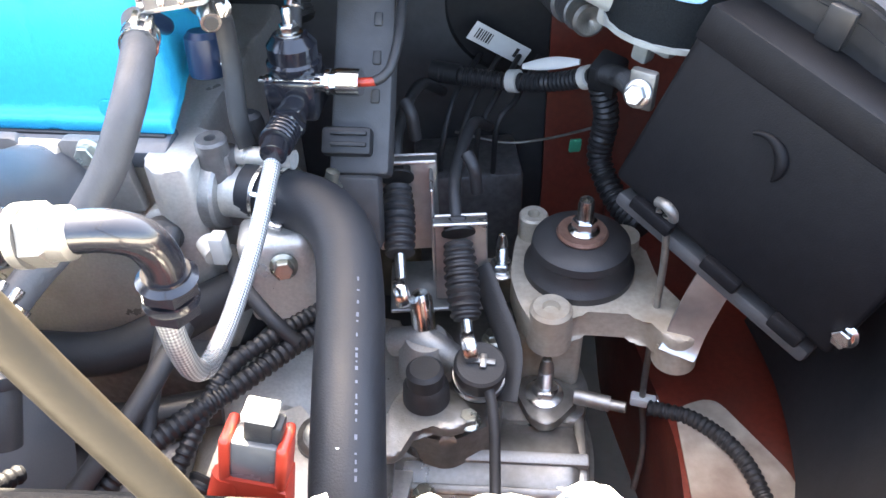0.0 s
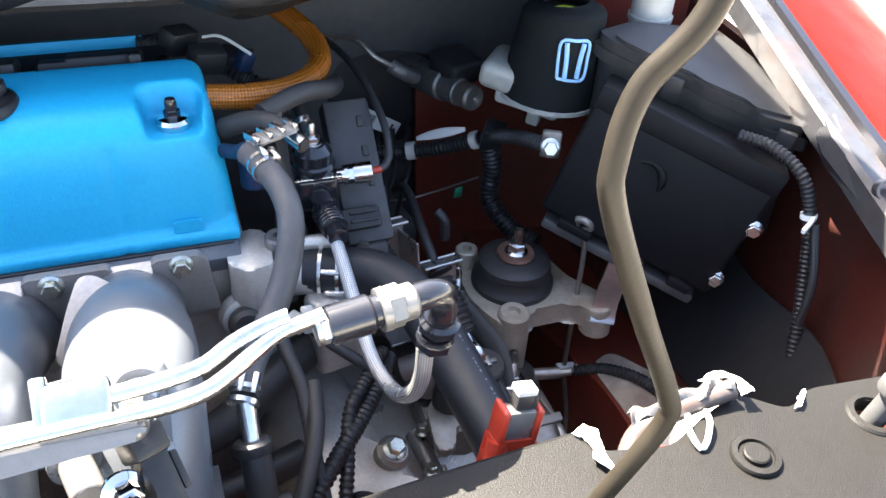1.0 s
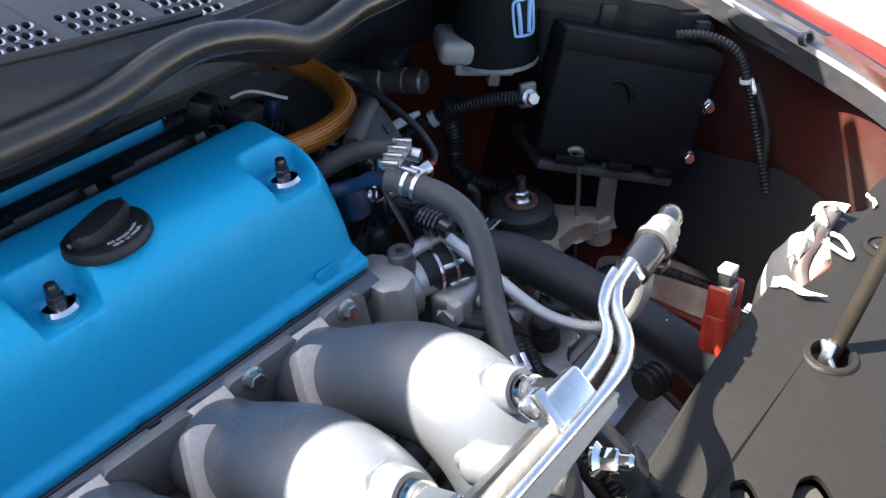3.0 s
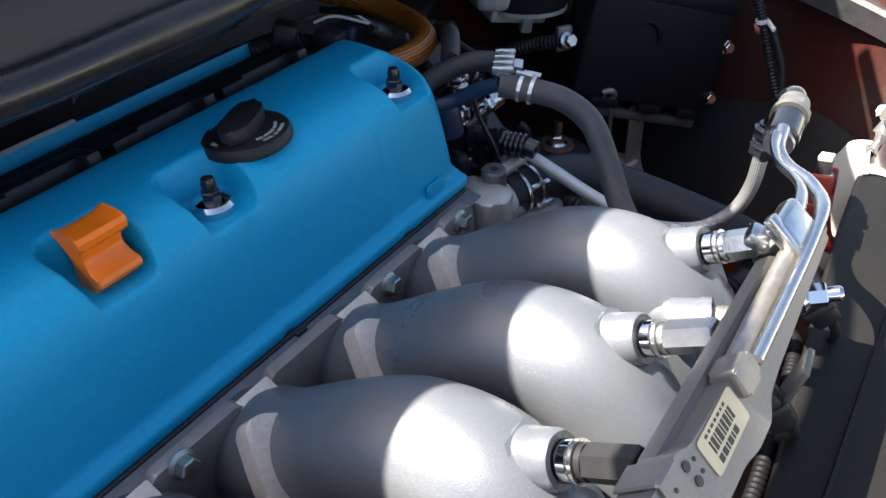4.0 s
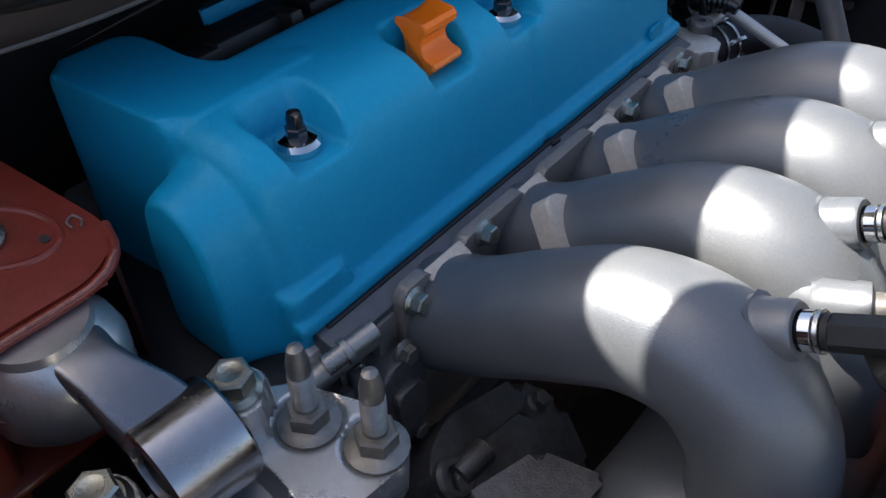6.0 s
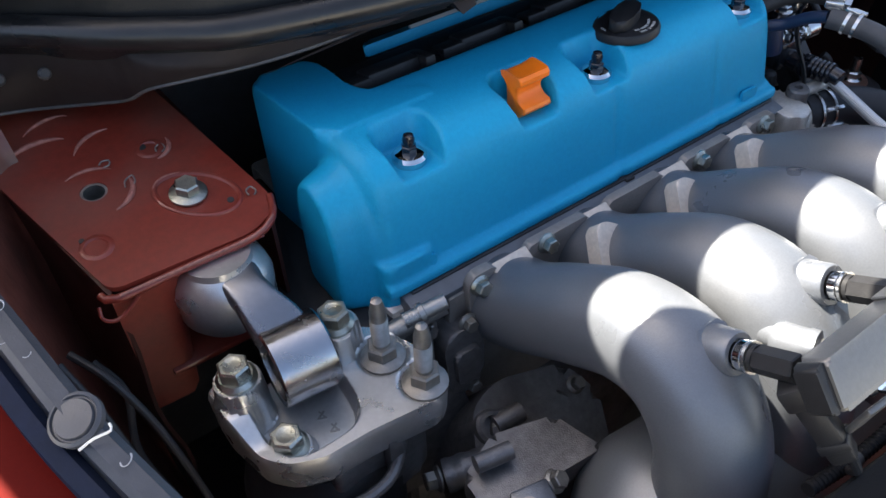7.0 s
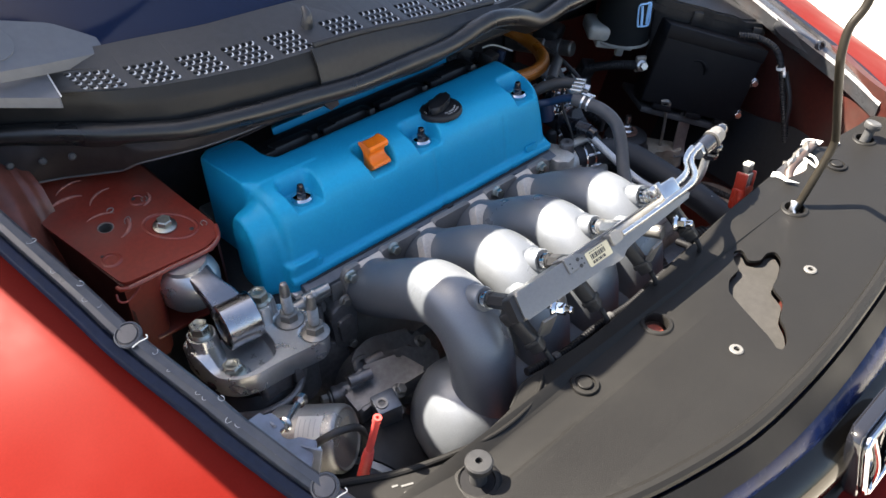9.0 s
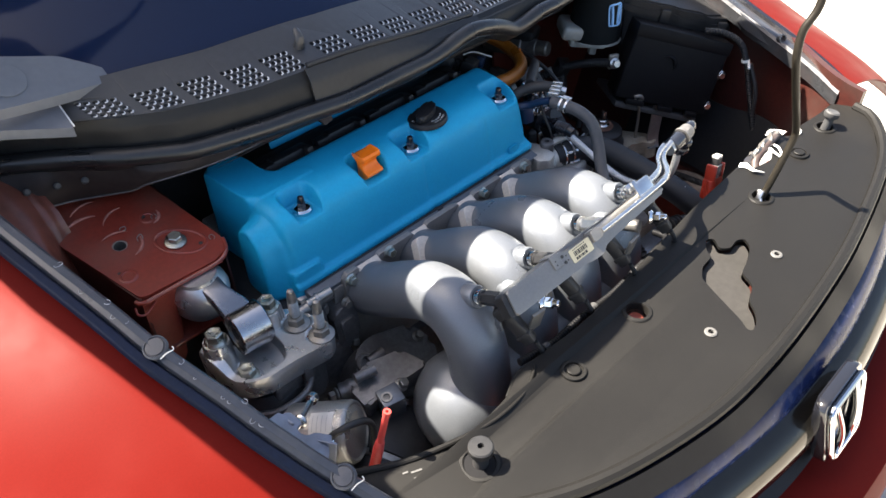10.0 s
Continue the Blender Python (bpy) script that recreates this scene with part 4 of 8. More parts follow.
# cylinder head and block
head = thing("cylinder_head", (0.0, 0.15, 0.45), "cast aluminium cylinder head and block of the engine", "engine block")
part("gasket_strip", box((0.452, 0.026, 0.016), pose(0.008, 0.0255, 0.7915, 14, 0, 0), 0.002), DARK_STRIP, head)
part("gasket", box((0.440, 0.004, 0.0035), pose(0.010, 0.0265, 0.8000), 0.0008, 1), RUBBER, head, "black rubber gasket line")
part("gasket_tab", box((0.010, 0.004, 0.004), pose(0.026, 0.0235, 0.7995), 0.0008, 1), RUBBER, head)
part("head", box((0.47, 0.25, 0.20), pose(0.005, 0.150, 0.69), 0.006), HEAD_CAST, head)
part("block", box((0.46, 0.26, 0.28), pose(0.0, 0.14, 0.46), 0.01), CAST_DARK, head)
part("chain_case", prism(rounded([(-0.30, 0.04), (-0.30, 0.24), (-0.22, 0.26), (-0.22, 0.02)], 0.02), 0.35, 0.785, Matrix(), 0.006, 2), BLACK, head)
for k, (x, z, r) in enumerate([(-0.205, 0.764, 0.0075), (-0.196, 0.725, 0.0065), (-0.225, 0.70, 0.006), (-0.215, 0.655, 0.0065)]):
    part("case_bolt", hex_head(r, 0.008, axes((x, 0.016, z), (1, 0, 0), (0, -1, 0.2))), DULL_STEEL, head)
vb = axes((-0.182, 0.004, 0.733), (1, -0.05, 0), (0, -1, 0.12))
part("valve_plate", prism(rounded([(-0.018, -0.028), (-0.020, 0.018), (-0.012, 0.030), (0.010, 0.032), (0.018, 0.022), (0.016, -0.024), (0.004, -0.036), (-0.012, -0.036)], 0.006, 4), -0.02, 0.012, vb, 0.003, 3), CAST_DARK, head)
part("valve_raised", prism(rounded([(-0.012, -0.022), (-0.013, 0.012), (0.010, 0.014), (0.011, -0.018)], 0.005, 4), 0.010, 0.018, vb, 0.003, 3), CAST_DARK, head)
for dx, dz in ((0.006, 0.034), (0.004, -0.034)):
    part("valve_bolt", hex_head(0.0062, 0.009, vb @ Matrix.Translation((dx, dz, 0.008))), DULL_STEEL, head)
for k in range(3):
    part("case_rib", sweep([(-0.208 - 0.008 * k, 0.010, 0.772 - 0.010 * k), (-0.212 - 0.007 * k, 0.002, 0.735), (-0.210 - 0.008 * k, 0.004, 0.69)], 0.0042, 12, 0.006), CAST_DARK, head)
part("case_cover", prism(rounded([(-0.045, -0.06), (-0.045, 0.045), (0.020, 0.055), (0.045, 0.03), (0.045, -0.06)], 0.012, 4), -0.03, 0.010, axes((-0.228, 0.0, 0.665), (1, -0.08, 0), (0, -1, 0.1)), 0.004, 2), CAST_DARK, head)
part("case_boss", lathe([(0.010, -0.02), (0.010, 0.008), (0.008, 0.010), (0.005, 0.010), (0.0045, 0.004), (0.0001, 0.004)], up_along((-0.255, -0.014, 0.700), (-0.2, -1, 0.3)), 20), CAST_DARK, head)
part("cam_plug", join(sweep([(-0.236, 0.022, 0.775), (-0.19, 0.012, 0.787)], 0.0085, 16), hex_head(0.0065, 0.01, up_along((-0.238, 0.022, 0.774), (-1, -0.15, -0.1)))), CAST, head)
part("cam_plug", join(sweep([(-0.226, 0.014, 0.790), (-0.192, 0.006, 0.797)], 0.0065, 14), lathe([(0.0082, 0), (0.0082, 0.004), (0.006, 0.005)], up_along((-0.214, 0.011, 0.7925), (1, -0.2, 0.2)), 18)), CAST, head)

# intake manifold
XC = [-0.127, -0.034, 0.058, 0.150]
manifold = thing("intake_manifold", (0.0, -0.15, 0.62), "silver cast intake manifold with four curved runners", "intake manifold")
FLANGE_AT = Matrix(((1, 0, 0, 0), (0, 0, -1, 0.016), (0, 1, 0, 0), (0, 0, 0, 1)))
part("flange", prism(rounded([(-0.186, 0.742), (-0.186, 0.790), (0.204, 0.788), (0.204, 0.742)], 0.003, 3), -0.002, 0.006, FLANGE_AT, 0.0012, 2), FLANGE, manifold, "machined flange below the valve cover")
for x0, x1 in ((-0.170, -0.143), (-0.113, -0.044), (-0.023, 0.047), (0.073, 0.139), (0.163, 0.204)):
    # each raised pad: a straight upper edge, an upright end and a long end sloping down to its runner
    pad = rounded([(x0, 0.752), (x0 - 0.001, 0.800), (x0 + 0.005, 0.8085), (x1 - 0.004, 0.8085), (x1 + 0.003, 0.801), (x1 + 0.008, 0.752)], 0.0022, 3)
    part("flange_pad", prism(pad, 0.004, 0.0125, FLANGE_AT, 0.0010, 2), FLANGE, manifold)
# upturned faces between the pads, reflected light painted as pale tan
for x0, x1 in ((-0.146, -0.110), (-0.047, -0.020), (0.044, 0.076), (0.136, 0.166)):
    part("flange_step", box((x1 - x0, 0.015, 0.012), pose((x0 + x1) / 2, 0.0045, 0.7985, 28, 0, 0), 0.0015), TAN_SHEEN, manifold, "face between the pads, reflected light in its tan colour")
for x, z in ((-0.161, 0.797), (-0.092, 0.803), (0.095, 0.801), (0.187, 0.801)):
    part("flange_bolt", hex_head(0.0068, 0.010, axes((x, 0.0036, z), (1, 0, 0), (0, -1, 0.15))), ZINC, manifold)


INJ = Vector((0.0, -0.87, 0.50)).normalized()


def boss_x(x):
    return x + 0.009


def runner(x):
    pts = [(x - 0.004, 0.006, 0.762), (x - 0.003, -0.030, 0.779), (x, -0.075, 0.808), (x + 0.002, -0.120, 0.832), (x + 0.002, -0.162, 0.832), (x, -0.193, 0.802), (x - 0.002, -0.205, 0.755), (x - 0.004, -0.204, 0.690)]
    return sweep(pts, lambda s: 0.0350 + 0.004 * math.exp(-(s / 0.10) ** 2) + 0.0035 * math.sin(s * math.pi) + 0.008 * smooth_step(0.75, 1.0, s), 40, 0.005)


for x in XC:
    part("runner", runner(x), RUNNER, manifold)
    bx = boss_x(x)
    tip = Vector((bx, -0.191, 0.868))
    stub = lathe([(0.0215, -0.066), (0.0185, -0.045), (0.0160, -0.026), (0.0146, -0.012), (0.0142, -0.002), (0.0130, 0.0), (0.0096, 0.0), (0.0092, -0.006), (0.0001, -0.006)], up_along(tip, INJ), 36)
    web = loft([[Vector((bx + w * cx, y + 0.010 * cz, z + 0.006 * cz)) for cx, cz in ((-1, -1), (-1, 0.6), (-0.7, 1), (0.7, 1), (1, 0.6), (1, -1))]
                for y, z, w in ((-0.176, 0.866, 0.0125), (-0.1885, 0.858, 0.0130), (-0.1990, 0.840, 0.0110), (-0.2105, 0.808, 0.0075), (-0.2190, 0.780, 0.0035), (-0.222, 0.768, 0.0015))])
    part("injector_boss", join(stub, web), RUNNER, manifold)
    if x > XC[0]:
        # flat-faced rib running down the flank from the flange, its pale tan imitating reflected light
        at = axes((x - 0.029, -0.027, 0.8235), (0.026, -0.006, -0.007), (-0.62, -0.34, 0.71))
        part("gusset", prism(rounded([(-0.004, 0.003), (0.006, 0.006), (0.024, 0.000), (0.020, -0.024), (0.014, -0.066), (-0.006, -0.058), (-0.006, -0.022)], 0.006, 4), -0.016, 0.0, at, 0.002, 2), TAN_SHEEN, manifold, "rib with reflected light in its tan colour")
pl = sweep([(-0.208, -0.178, 0.700), (-0.16, -0.186, 0.693), (-0.08, -0.19, 0.688), (0.1, -0.19, 0.685), (0.19, -0.19, 0.685)], lambda s: 0.070 * min(1, math.sqrt(max(0.02, 1 - (1 - min(1, s / 0.17)) ** 2))), 40, 0.006)
part("plenum", pl, RUNNER, manifold)
for k in range(3):
    part("plenum_bolt", hex_head(0.006, 0.008, up_along((-0.165 + 0.018 * k, -0.242 - 0.008 * k, 0.626), (-0.3, -0.8, 0.3))), STEEL, manifold)

# fuel rail
fr = thing("fuel_rail", (0.015, -0.245, 0.885), "grey steel fuel rail with a cream label across the injectors", "fuel rail")
# the bar's outer face leans back: x along it, y up its outer face, z out of it
rail_u, rail_n = Vector((0, 0.704, 0.710)), Vector((0, -0.710, 0.704))
RAIL_AT = Matrix(((1, 0, 0, 0), (0, rail_u.y, rail_n.y, -0.2465), (0, rail_u.z, rail_n.z, 0.904), (0, 0, 0, 1)))
face = rounded([(-0.127, -0.018), (-0.124, 0.012), (-0.032, 0.012), (-0.024, 0.008), (0.018, 0.0065), (0.030, 0.002), (0.163, 0.002), (0.166, -0.001), (0.163, -0.0075), (0.052, -0.0140), (0.036, -0.0160), (0.026, -0.0220), (0.008, -0.0220), (-0.004, -0.0190)], 0.0035, 4)
part("tube", prism(face, -0.0185, 0, RAIL_AT, 0.0028, 3), RAIL, fr)
part("back_ledge", prism(rounded([(-0.036, -0.004), (-0.034, 0.0115), (0.122, 0.0105), (0.124, -0.004)], 0.002), -0.0195, -0.0105, RAIL_AT, 0.002, 2), RAIL, fr)
part("end_cap", prism(rounded([(-0.134, -0.016), (-0.132, 0.010), (-0.126, 0.0115), (-0.1245, 0.0115), (-0.1265, -0.017)], 0.002), -0.0175, -0.002, RAIL_AT, 0.002, 2), BLACK, fr)
part("stub_pipe", sweep([RAIL_AT @ Vector(q) for q in ((0.028, 0.0045, -0.0040), (0.07, 0.0052, -0.0046), (0.122, 0.0056, -0.0052))], 0.0050, 14), DULL_STEEL, fr, "dark pipe lying along the rail")
part("stub_block", prism(rounded([(0.018, -0.004), (0.019, 0.010), (0.034, 0.010), (0.037, 0.004), (0.034, -0.004)], 0.002), -0.009, 0.0045, RAIL_AT, 0.002, 2), RAIL, fr)
saddle = join(box((0.015, 0.0022, 0.022), RAIL_AT @ Matrix.Translation((-0.0445, 0.0130, -0.0095)), 0.0008, 1), box((0.0145, 0.017, 0.0020), RAIL_AT @ Matrix.Translation((-0.0440, 0.0050, 0.0012)), 0.0008, 1))
part("clip", saddle, RAIL, fr)
# holes and dimples are dark discs on the face, their shade painted
for k in range(2):
    part("hole", lathe([(0.0022, 0), (0.0022, 0.0005), (0.0001, 0.0006)], RAIL_AT @ Matrix.Translation((-0.0325 + 0.001 * k, 0.0055 - 0.008 * k, 0.0)), 14), INK_AND_HOLE_DARK, fr)
for dx, ds, dn in ((-0.046, 0.006, 0.0022), (-0.046, 0.001, 0.0022), (-0.0265, 0.004, 0.0), (-0.0265, -0.002, 0.0)):
    part("dimple", lathe([(0.0010, 0), (0.0010, 0.0004), (0.0001, 0.0005)], RAIL_AT @ Matrix.Translation((dx, ds, dn)), 10), INK_AND_HOLE_DARK, fr)
lab_m = RAIL_AT @ Matrix.Translation((-0.003, -0.0020, 0.0002))
lab = part("label", prism(rounded([(-0.0185, -0.0082), (0.0185, -0.0082), (0.0185, 0.0082), (-0.0185, 0.0082)], 0.0022), 0, 0.0005, lab_m), CREAM, fr, "cream paper label with dark bars")
bars(lab_m @ Matrix.Translation((-0.0125, 0.0012, 0.0004)), [0.0011, 0.0022, 0.0010, 0.0026, 0.0011, 0.0019, 0.0022, 0.0011, 0.0016], 0.0056, 0.0010, 0.0003, INK_AND_HOLE_DARK, lab, "bar_code")
bars(lab_m @ Matrix.Translation((-0.0125, 0.0062, 0.0004)), [0.0022, 0.0016, 0.0022, 0.0018, 0.0022, 0.0014, 0.0020], 0.0012, 0.0014, 0.0003, INK_AND_HOLE_DARK, lab, "print_bar")
bars(lab_m @ Matrix.Translation((-0.0125, -0.0048, 0.0004)), [0.0030, 0.0030, 0.0012, 0.0032, 0.0012, 0.0032], 0.0032, 0.0010, 0.0003, INK_AND_HOLE_DARK, lab, "maker_mark")
# supply pipes along the top and out to the fitting
P_TOP = [(0.036, -0.2480, 0.9085), (0.09, -0.2475, 0.9090), (0.140, -0.2465, 0.9095), (0.172, -0.2435, 0.9080), (0.191, -0.2370, 0.9050), (0.204, -0.2280, 0.9040), (0.218, -0.2140, 0.9020), (0.234, -0.2040, 0.9035), (0.256, -0.2005, 0.9060)]
part("supply_pipe", sweep(P_TOP, lambda q: 0.0030 + 0.0014 * smooth_step(0.45, 0.62, q), 16, 0.005), STEEL, fr, "bright bent supply pipe")
P_TOP2 = [(0.122, -0.2370, 0.9120), (0.150, -0.2350, 0.9130), (0.176, -0.2310, 0.9120), (0.194, -0.2230, 0.9090), (0.208, -0.2110, 0.9080), (0.226, -0.2030, 0.9090), (0.238, -0.2010, 0.9105)]
part("support_strip", sweep(P_TOP2, 0.0042, 12, 0.005, flat=0.6), STEEL, fr)
part("pipe_clamp", join(box((0.030, 0.020, 0.011), pose(0.138, -0.2345, 0.9125, 40, 0, 0), 0.0035, 3), box((0.007, 0.026, 0.006), pose(0.124, -0.2350, 0.9145, 42, 0, 0), 0.0015)), STEEL, fr)
part("pipe_lug", box((0.014, 0.012, 0.010), pose(0.128, -0.2220, 0.907, 20, 0, 8), 0.003), STEEL, fr)
for x in (-0.068, 0.116):
    pq = up_along((x, -0.185, 0.842), (0.28, -0.95, 0.2))
    part("saddle", sweep([(x + 0.024, -0.156, 0.820), (x + 0.010, -0.174, 0.832), pq @ Vector((0, 0, 0.008))], lambda q: 0.013 - 0.005 * q, 20, 0.004), RUNNER, manifold)
    post = part("rail_post", lathe([(0.0095, 0.000), (0.0125, 0.005), (0.0125, 0.020), (0.0132, 0.021), (0.0132, 0.027), (0.0110, 0.028), (0.0001, 0.028)], pq, 28), RUNNER, fr)
    part("spacer", lathe([(0.0085, 0.024), (0.0085, 0.062), (0.0001, 0.062)], pq, 22), RAIL, post)
for x in (-0.070, 0.148):
    mm = up_along((x, -0.248, 0.864), (0.30, -0.85, 0.30))
    part("rail_bolt", join(hex_head(0.0068, 0.014, mm, 1.5), lathe([(0.0045, 0.012), (0.0045, 0.020), (0.003, 0.022)], mm, 12)), CHROME, fr)
for x in XC:
    inj = thing("fuel_injector", (x + 0.02, -0.21, 0.86), "black fuel injector with its plug below the fuel rail", "injector", "fuel injectors")
    bx = boss_x(x)
    d = INJ
    o = Vector((bx, -0.191, 0.868))
    lower = STEEL if x > XC[1] else BLACK
    part("body", join(lathe([(0.0066, -0.008), (0.0066, 0.010), (0.0086, 0.011), (0.0086, 0.014), (0.0001, 0.014)], up_along(o, d), 20), prism(circle(0, 0, 0.0088, 6), 0.013, 0.040, up_along(o, d), 0.0008, 1)), lower, inj)
    part("collar", lathe([(0.0080, 0.001), (0.0098, 0.002), (0.0098, 0.007), (0.0080, 0.008)], up_along(o, d), 24), CHROME, inj)
    part("spring_clip", join(lathe([(0.0102, 0.0085), (0.0102, 0.0105), (0.0080, 0.0105), (0.0080, 0.0085), (0.0102, 0.0085)], up_along(o, d), 20), box((0.006, 0.004, 0.010), up_along(o, d) @ pose(0.004, -0.010, 0.012), 0.001)), STEEL, inj)
    pm = axes((bx + 0.002, -0.236, 0.868), (0.25, -0.65, -0.72), (0.3, 0.6, 0.3))
    part("plug", join(box((0.050, 0.016, 0.015), pm @ Matrix.Translation((0.018, 0, 0)), 0.003), box((0.016, 0.021, 0.019), pm @ Matrix.Translation((-0.008, 0, 0)), 0.003), box((0.006, 0.018, 0.017), pm @ Matrix.Translation((0.030, 0, 0)), 0.001),
                      box((0.020, 0.006, 0.004), pm @ Matrix.Translation((0.012, 0, 0.011)), 0.001)), BLACK, inj)

# injector harness slung under the rail
ih = thing("injector_harness", (0.0, -0.255, 0.84), "black taped injector harness slung under the fuel rail", "wiring")
part("trunk", sweep([(-0.118, -0.258, 0.806), (-0.06, -0.262, 0.798), (0.0, -0.262, 0.800), (0.06, -0.262, 0.796), (0.12, -0.258, 0.798), (0.185, -0.252, 0.794), (0.225, -0.238, 0.775), (0.24, -0.21, 0.76)], 0.0042, 12, ridge=0.0008, pitch=0.004), BATTERY, ih)
for x in XC:
    part("branch", sweep([(x + 0.026, -0.266, 0.835), (x + 0.034, -0.270, 0.818), (x + 0.044, -0.263, 0.800)], 0.0030, 10, 0.004), RUBBER, ih)
    part("tape", sweep([(x + 0.050, -0.261, 0.798), (x + 0.058, -0.261, 0.798)], 0.0062, 14), BLACK_DULL, ih)
part("bracket", box((0.020, 0.004, 0.034), pose(0.085, -0.262, 0.860, 12, 0, 6), 0.0015), RAIL, ih)
part("bracket", box((0.020, 0.004, 0.034), pose(-0.095, -0.260, 0.862, 12, 0, -4), 0.0015), RAIL, ih)

# ---- front: radiator cover, grille, bumper ----
BACK = [(-0.365, -0.235), (-0.325, -0.262), (-0.245, -0.291), (-0.168, -0.284), (-0.135, -0.270), (-0.095, -0.272), (0.0, -0.275), (0.19, -0.258), (0.285, -0.250), (0.397, -0.245),
        (0.409, -0.247), (0.406, -0.261), (0.430, -0.266), (0.450, -0.270), (0.485, -0.255), (0.515, -0.246), (0.541, -0.268), (0.563, -0.256), (0.626, -0.262), (0.668, -0.262)]
FRONT = [(0.685, -0.290), (0.668, -0.330), (0.569, -0.387), (0.372, -0.432), (0.216, -0.452), (0.075, -0.459), (-0.045, -0.451), (-0.189, -0.414), (-0.30, -0.355), (-0.372, -0.285)]
FIGURE = rounded([(0.201, -0.310), (0.219, -0.298), (0.229, -0.305), (0.216, -0.321), (0.228, -0.331), (0.248, -0.328), (0.258, -0.335), (0.248, -0.349), (0.220, -0.360), (0.196, -0.366), (0.185, -0.388), (0.157, -0.399),
                  (0.145, -0.414), (0.131, -0.424), (0.115, -0.427), (0.112, -0.421), (0.120, -0.409), (0.139, -0.360), (0.150, -0.335), (0.169, -0.324), (0.195, -0.322)], 0.006, 4)


def top_height(x, y):
    return 0.812 + 0.10 * max(0.0, -0.24 - x) * 1.0 + 0.03 * (y + 0.27)


cover_top = thing("radiator_cover", (0.15, -0.35, 0.78), "grained dark grey plastic radiator cover with cut-outs and clips", "cover")
holes = [circle(0.042, -0.310, 0.0135), circle(-0.254, -0.322, 0.017), circle(0.356, -0.305, 0.0125), circle(0.592, -0.287, 0.012), FIGURE]
part("panel", plate(rounded(BACK + FRONT, 0.010, 4), holes, top_height, 0.004), COVER, cover_top)
for cx, cy, r in ((0.042, -0.310, 0.0135), (-0.254, -0.322, 0.017), (0.356, -0.305, 0.0125), (0.592, -0.287, 0.012)):
    part("hole_rim", lathe([(r, -0.010), (r, 0.0), (r + 0.001, 0.0022), (r + 0.0045, 0.0018), (r + 0.006, 0.0002), (r, -0.010)], Matrix.Translation((cx, cy, top_height(cx, cy))), 28), COVER, cover_top)
part("figure_plate", plate(FIGURE, [], lambda x, y: top_height(x, y) - 0.010, 0.003), PLATE_GREY, cover_top, "recessed plate under the cut-out")
# raised lip along the front and a chamfered ridge at the corner by the timing end
lip = [(x, y - 0.004, top_height(x, y) + 0.001) for x, y in FRONT[::-1]]
part("front_lip", sweep(lip, 0.0085, 10, 0.012, flat=1.0), COVER, cover_top)
part("front_skirt", shell(grid(60, 8, lambda u, v: Vector(spline(lip, 0.02)[min(len(spline(lip, 0.02)) - 1, int(u * (len(spline(lip, 0.02)) - 1)))]) + Vector((0, -0.012 - 0.018 * v, -0.004 - 0.026 * v))), 0.003), BATTERY, cover_top, "black skirt")
ridge = [(-0.362, -0.243, 0.826), (-0.30, -0.272, 0.818), (-0.215, -0.296, 0.8155), (-0.155, -0.296, 0.8145), (-0.122, -0.283, 0.814), (-0.112, -0.276, 0.812)]
part("ridge", sweep(ridge, lambda s: 0.0045 - 0.003 * s, 10, 0.006), COVER, cover_top)
part("back_hem", sweep([(x, y, top_height(x, y) - 0.003) for x, y in BACK[3:10]], 0.003, 8, 0.01), COVER, cover_top)


def push_clip(x, y, r, name, label):
    t = thing(name, (x, y, top_height(x, y)), label, "clip", "radiator cover clips")
    m = Matrix.Translation((x, y, top_height(x, y)))
    part("rim", lathe([(r, 0.0), (r, 0.0015), (r * 0.94, 0.003), (r * 0.72, 0.0032), (r * 0.68, 0.0012), (0.0001, 0.0012)], m, 32), COVER, t)
    part("pin", lathe([(r * 0.52, 0.001), (r * 0.52, 0.0038), (r * 0.46, 0.0046), (0.0001, 0.0046)], m, 28), COVER, t)


for x, y in ((-0.088, -0.314), (0.495, -0.292)):
    push_clip(x, y, 0.0155, "push_clip", "round dark plastic push clip in the radiator cover")
for x, y in ((0.259, -0.381), (0.076, -0.393)):
    w = thing("washer", (x, y, top_height(x, y)), "small pale ring washer on the radiator cover", "washer", "ring washers")
    part("ring", lathe([(0.0035, 0.0), (0.0035, 0.0022), (0.0065, 0.0022), (0.0078, 0.0012), (0.0078, 0.0)], Matrix.Translation((x, y, top_height(x, y))), 24), RING_GREY, w)
tagged(part("plug", lathe([(0.012, -0.03), (0.012, -0.014), (0.009, -0.011), (0.0001, -0.0105)], Matrix.Translation((0.042, -0.310, top_height(0.042, -0.310))), 24), RED_BAY),
                  "dark red painted plug seen down a hole", "plug")
# rubber hood stop on a post
stop = thing("hood_stop", (-0.252, -0.322, 0.80), "grey-black rubber hood stop on a short post", "hood stop")
m = Matrix.Translation((-0.252, -0.322, 0.802))
part("post", lathe([(0.0085, -0.01), (0.0085, 0.030), (0.0078, 0.032), (0.0001, 0.032)], m, 20), RUBBER, stop)
part("pad", lathe([(0.0125, 0.031), (0.0135, 0.0325), (0.0135, 0.039), (0.0120, 0.0405), (0.0035, 0.0405), (0.003, 0.035), (0.0001, 0.035)], m, 24), BLACK, stop)
# dark liner added so the hole round the post looks shaded
part("cup", lathe([(0.0225, 0.010), (0.0205, 0.011), (0.0175, 0.002), (0.0160, -0.022), (0.0001, -0.022)], m, 28), BATTERY, stop, "added dark fill for the shaded hole round the post")
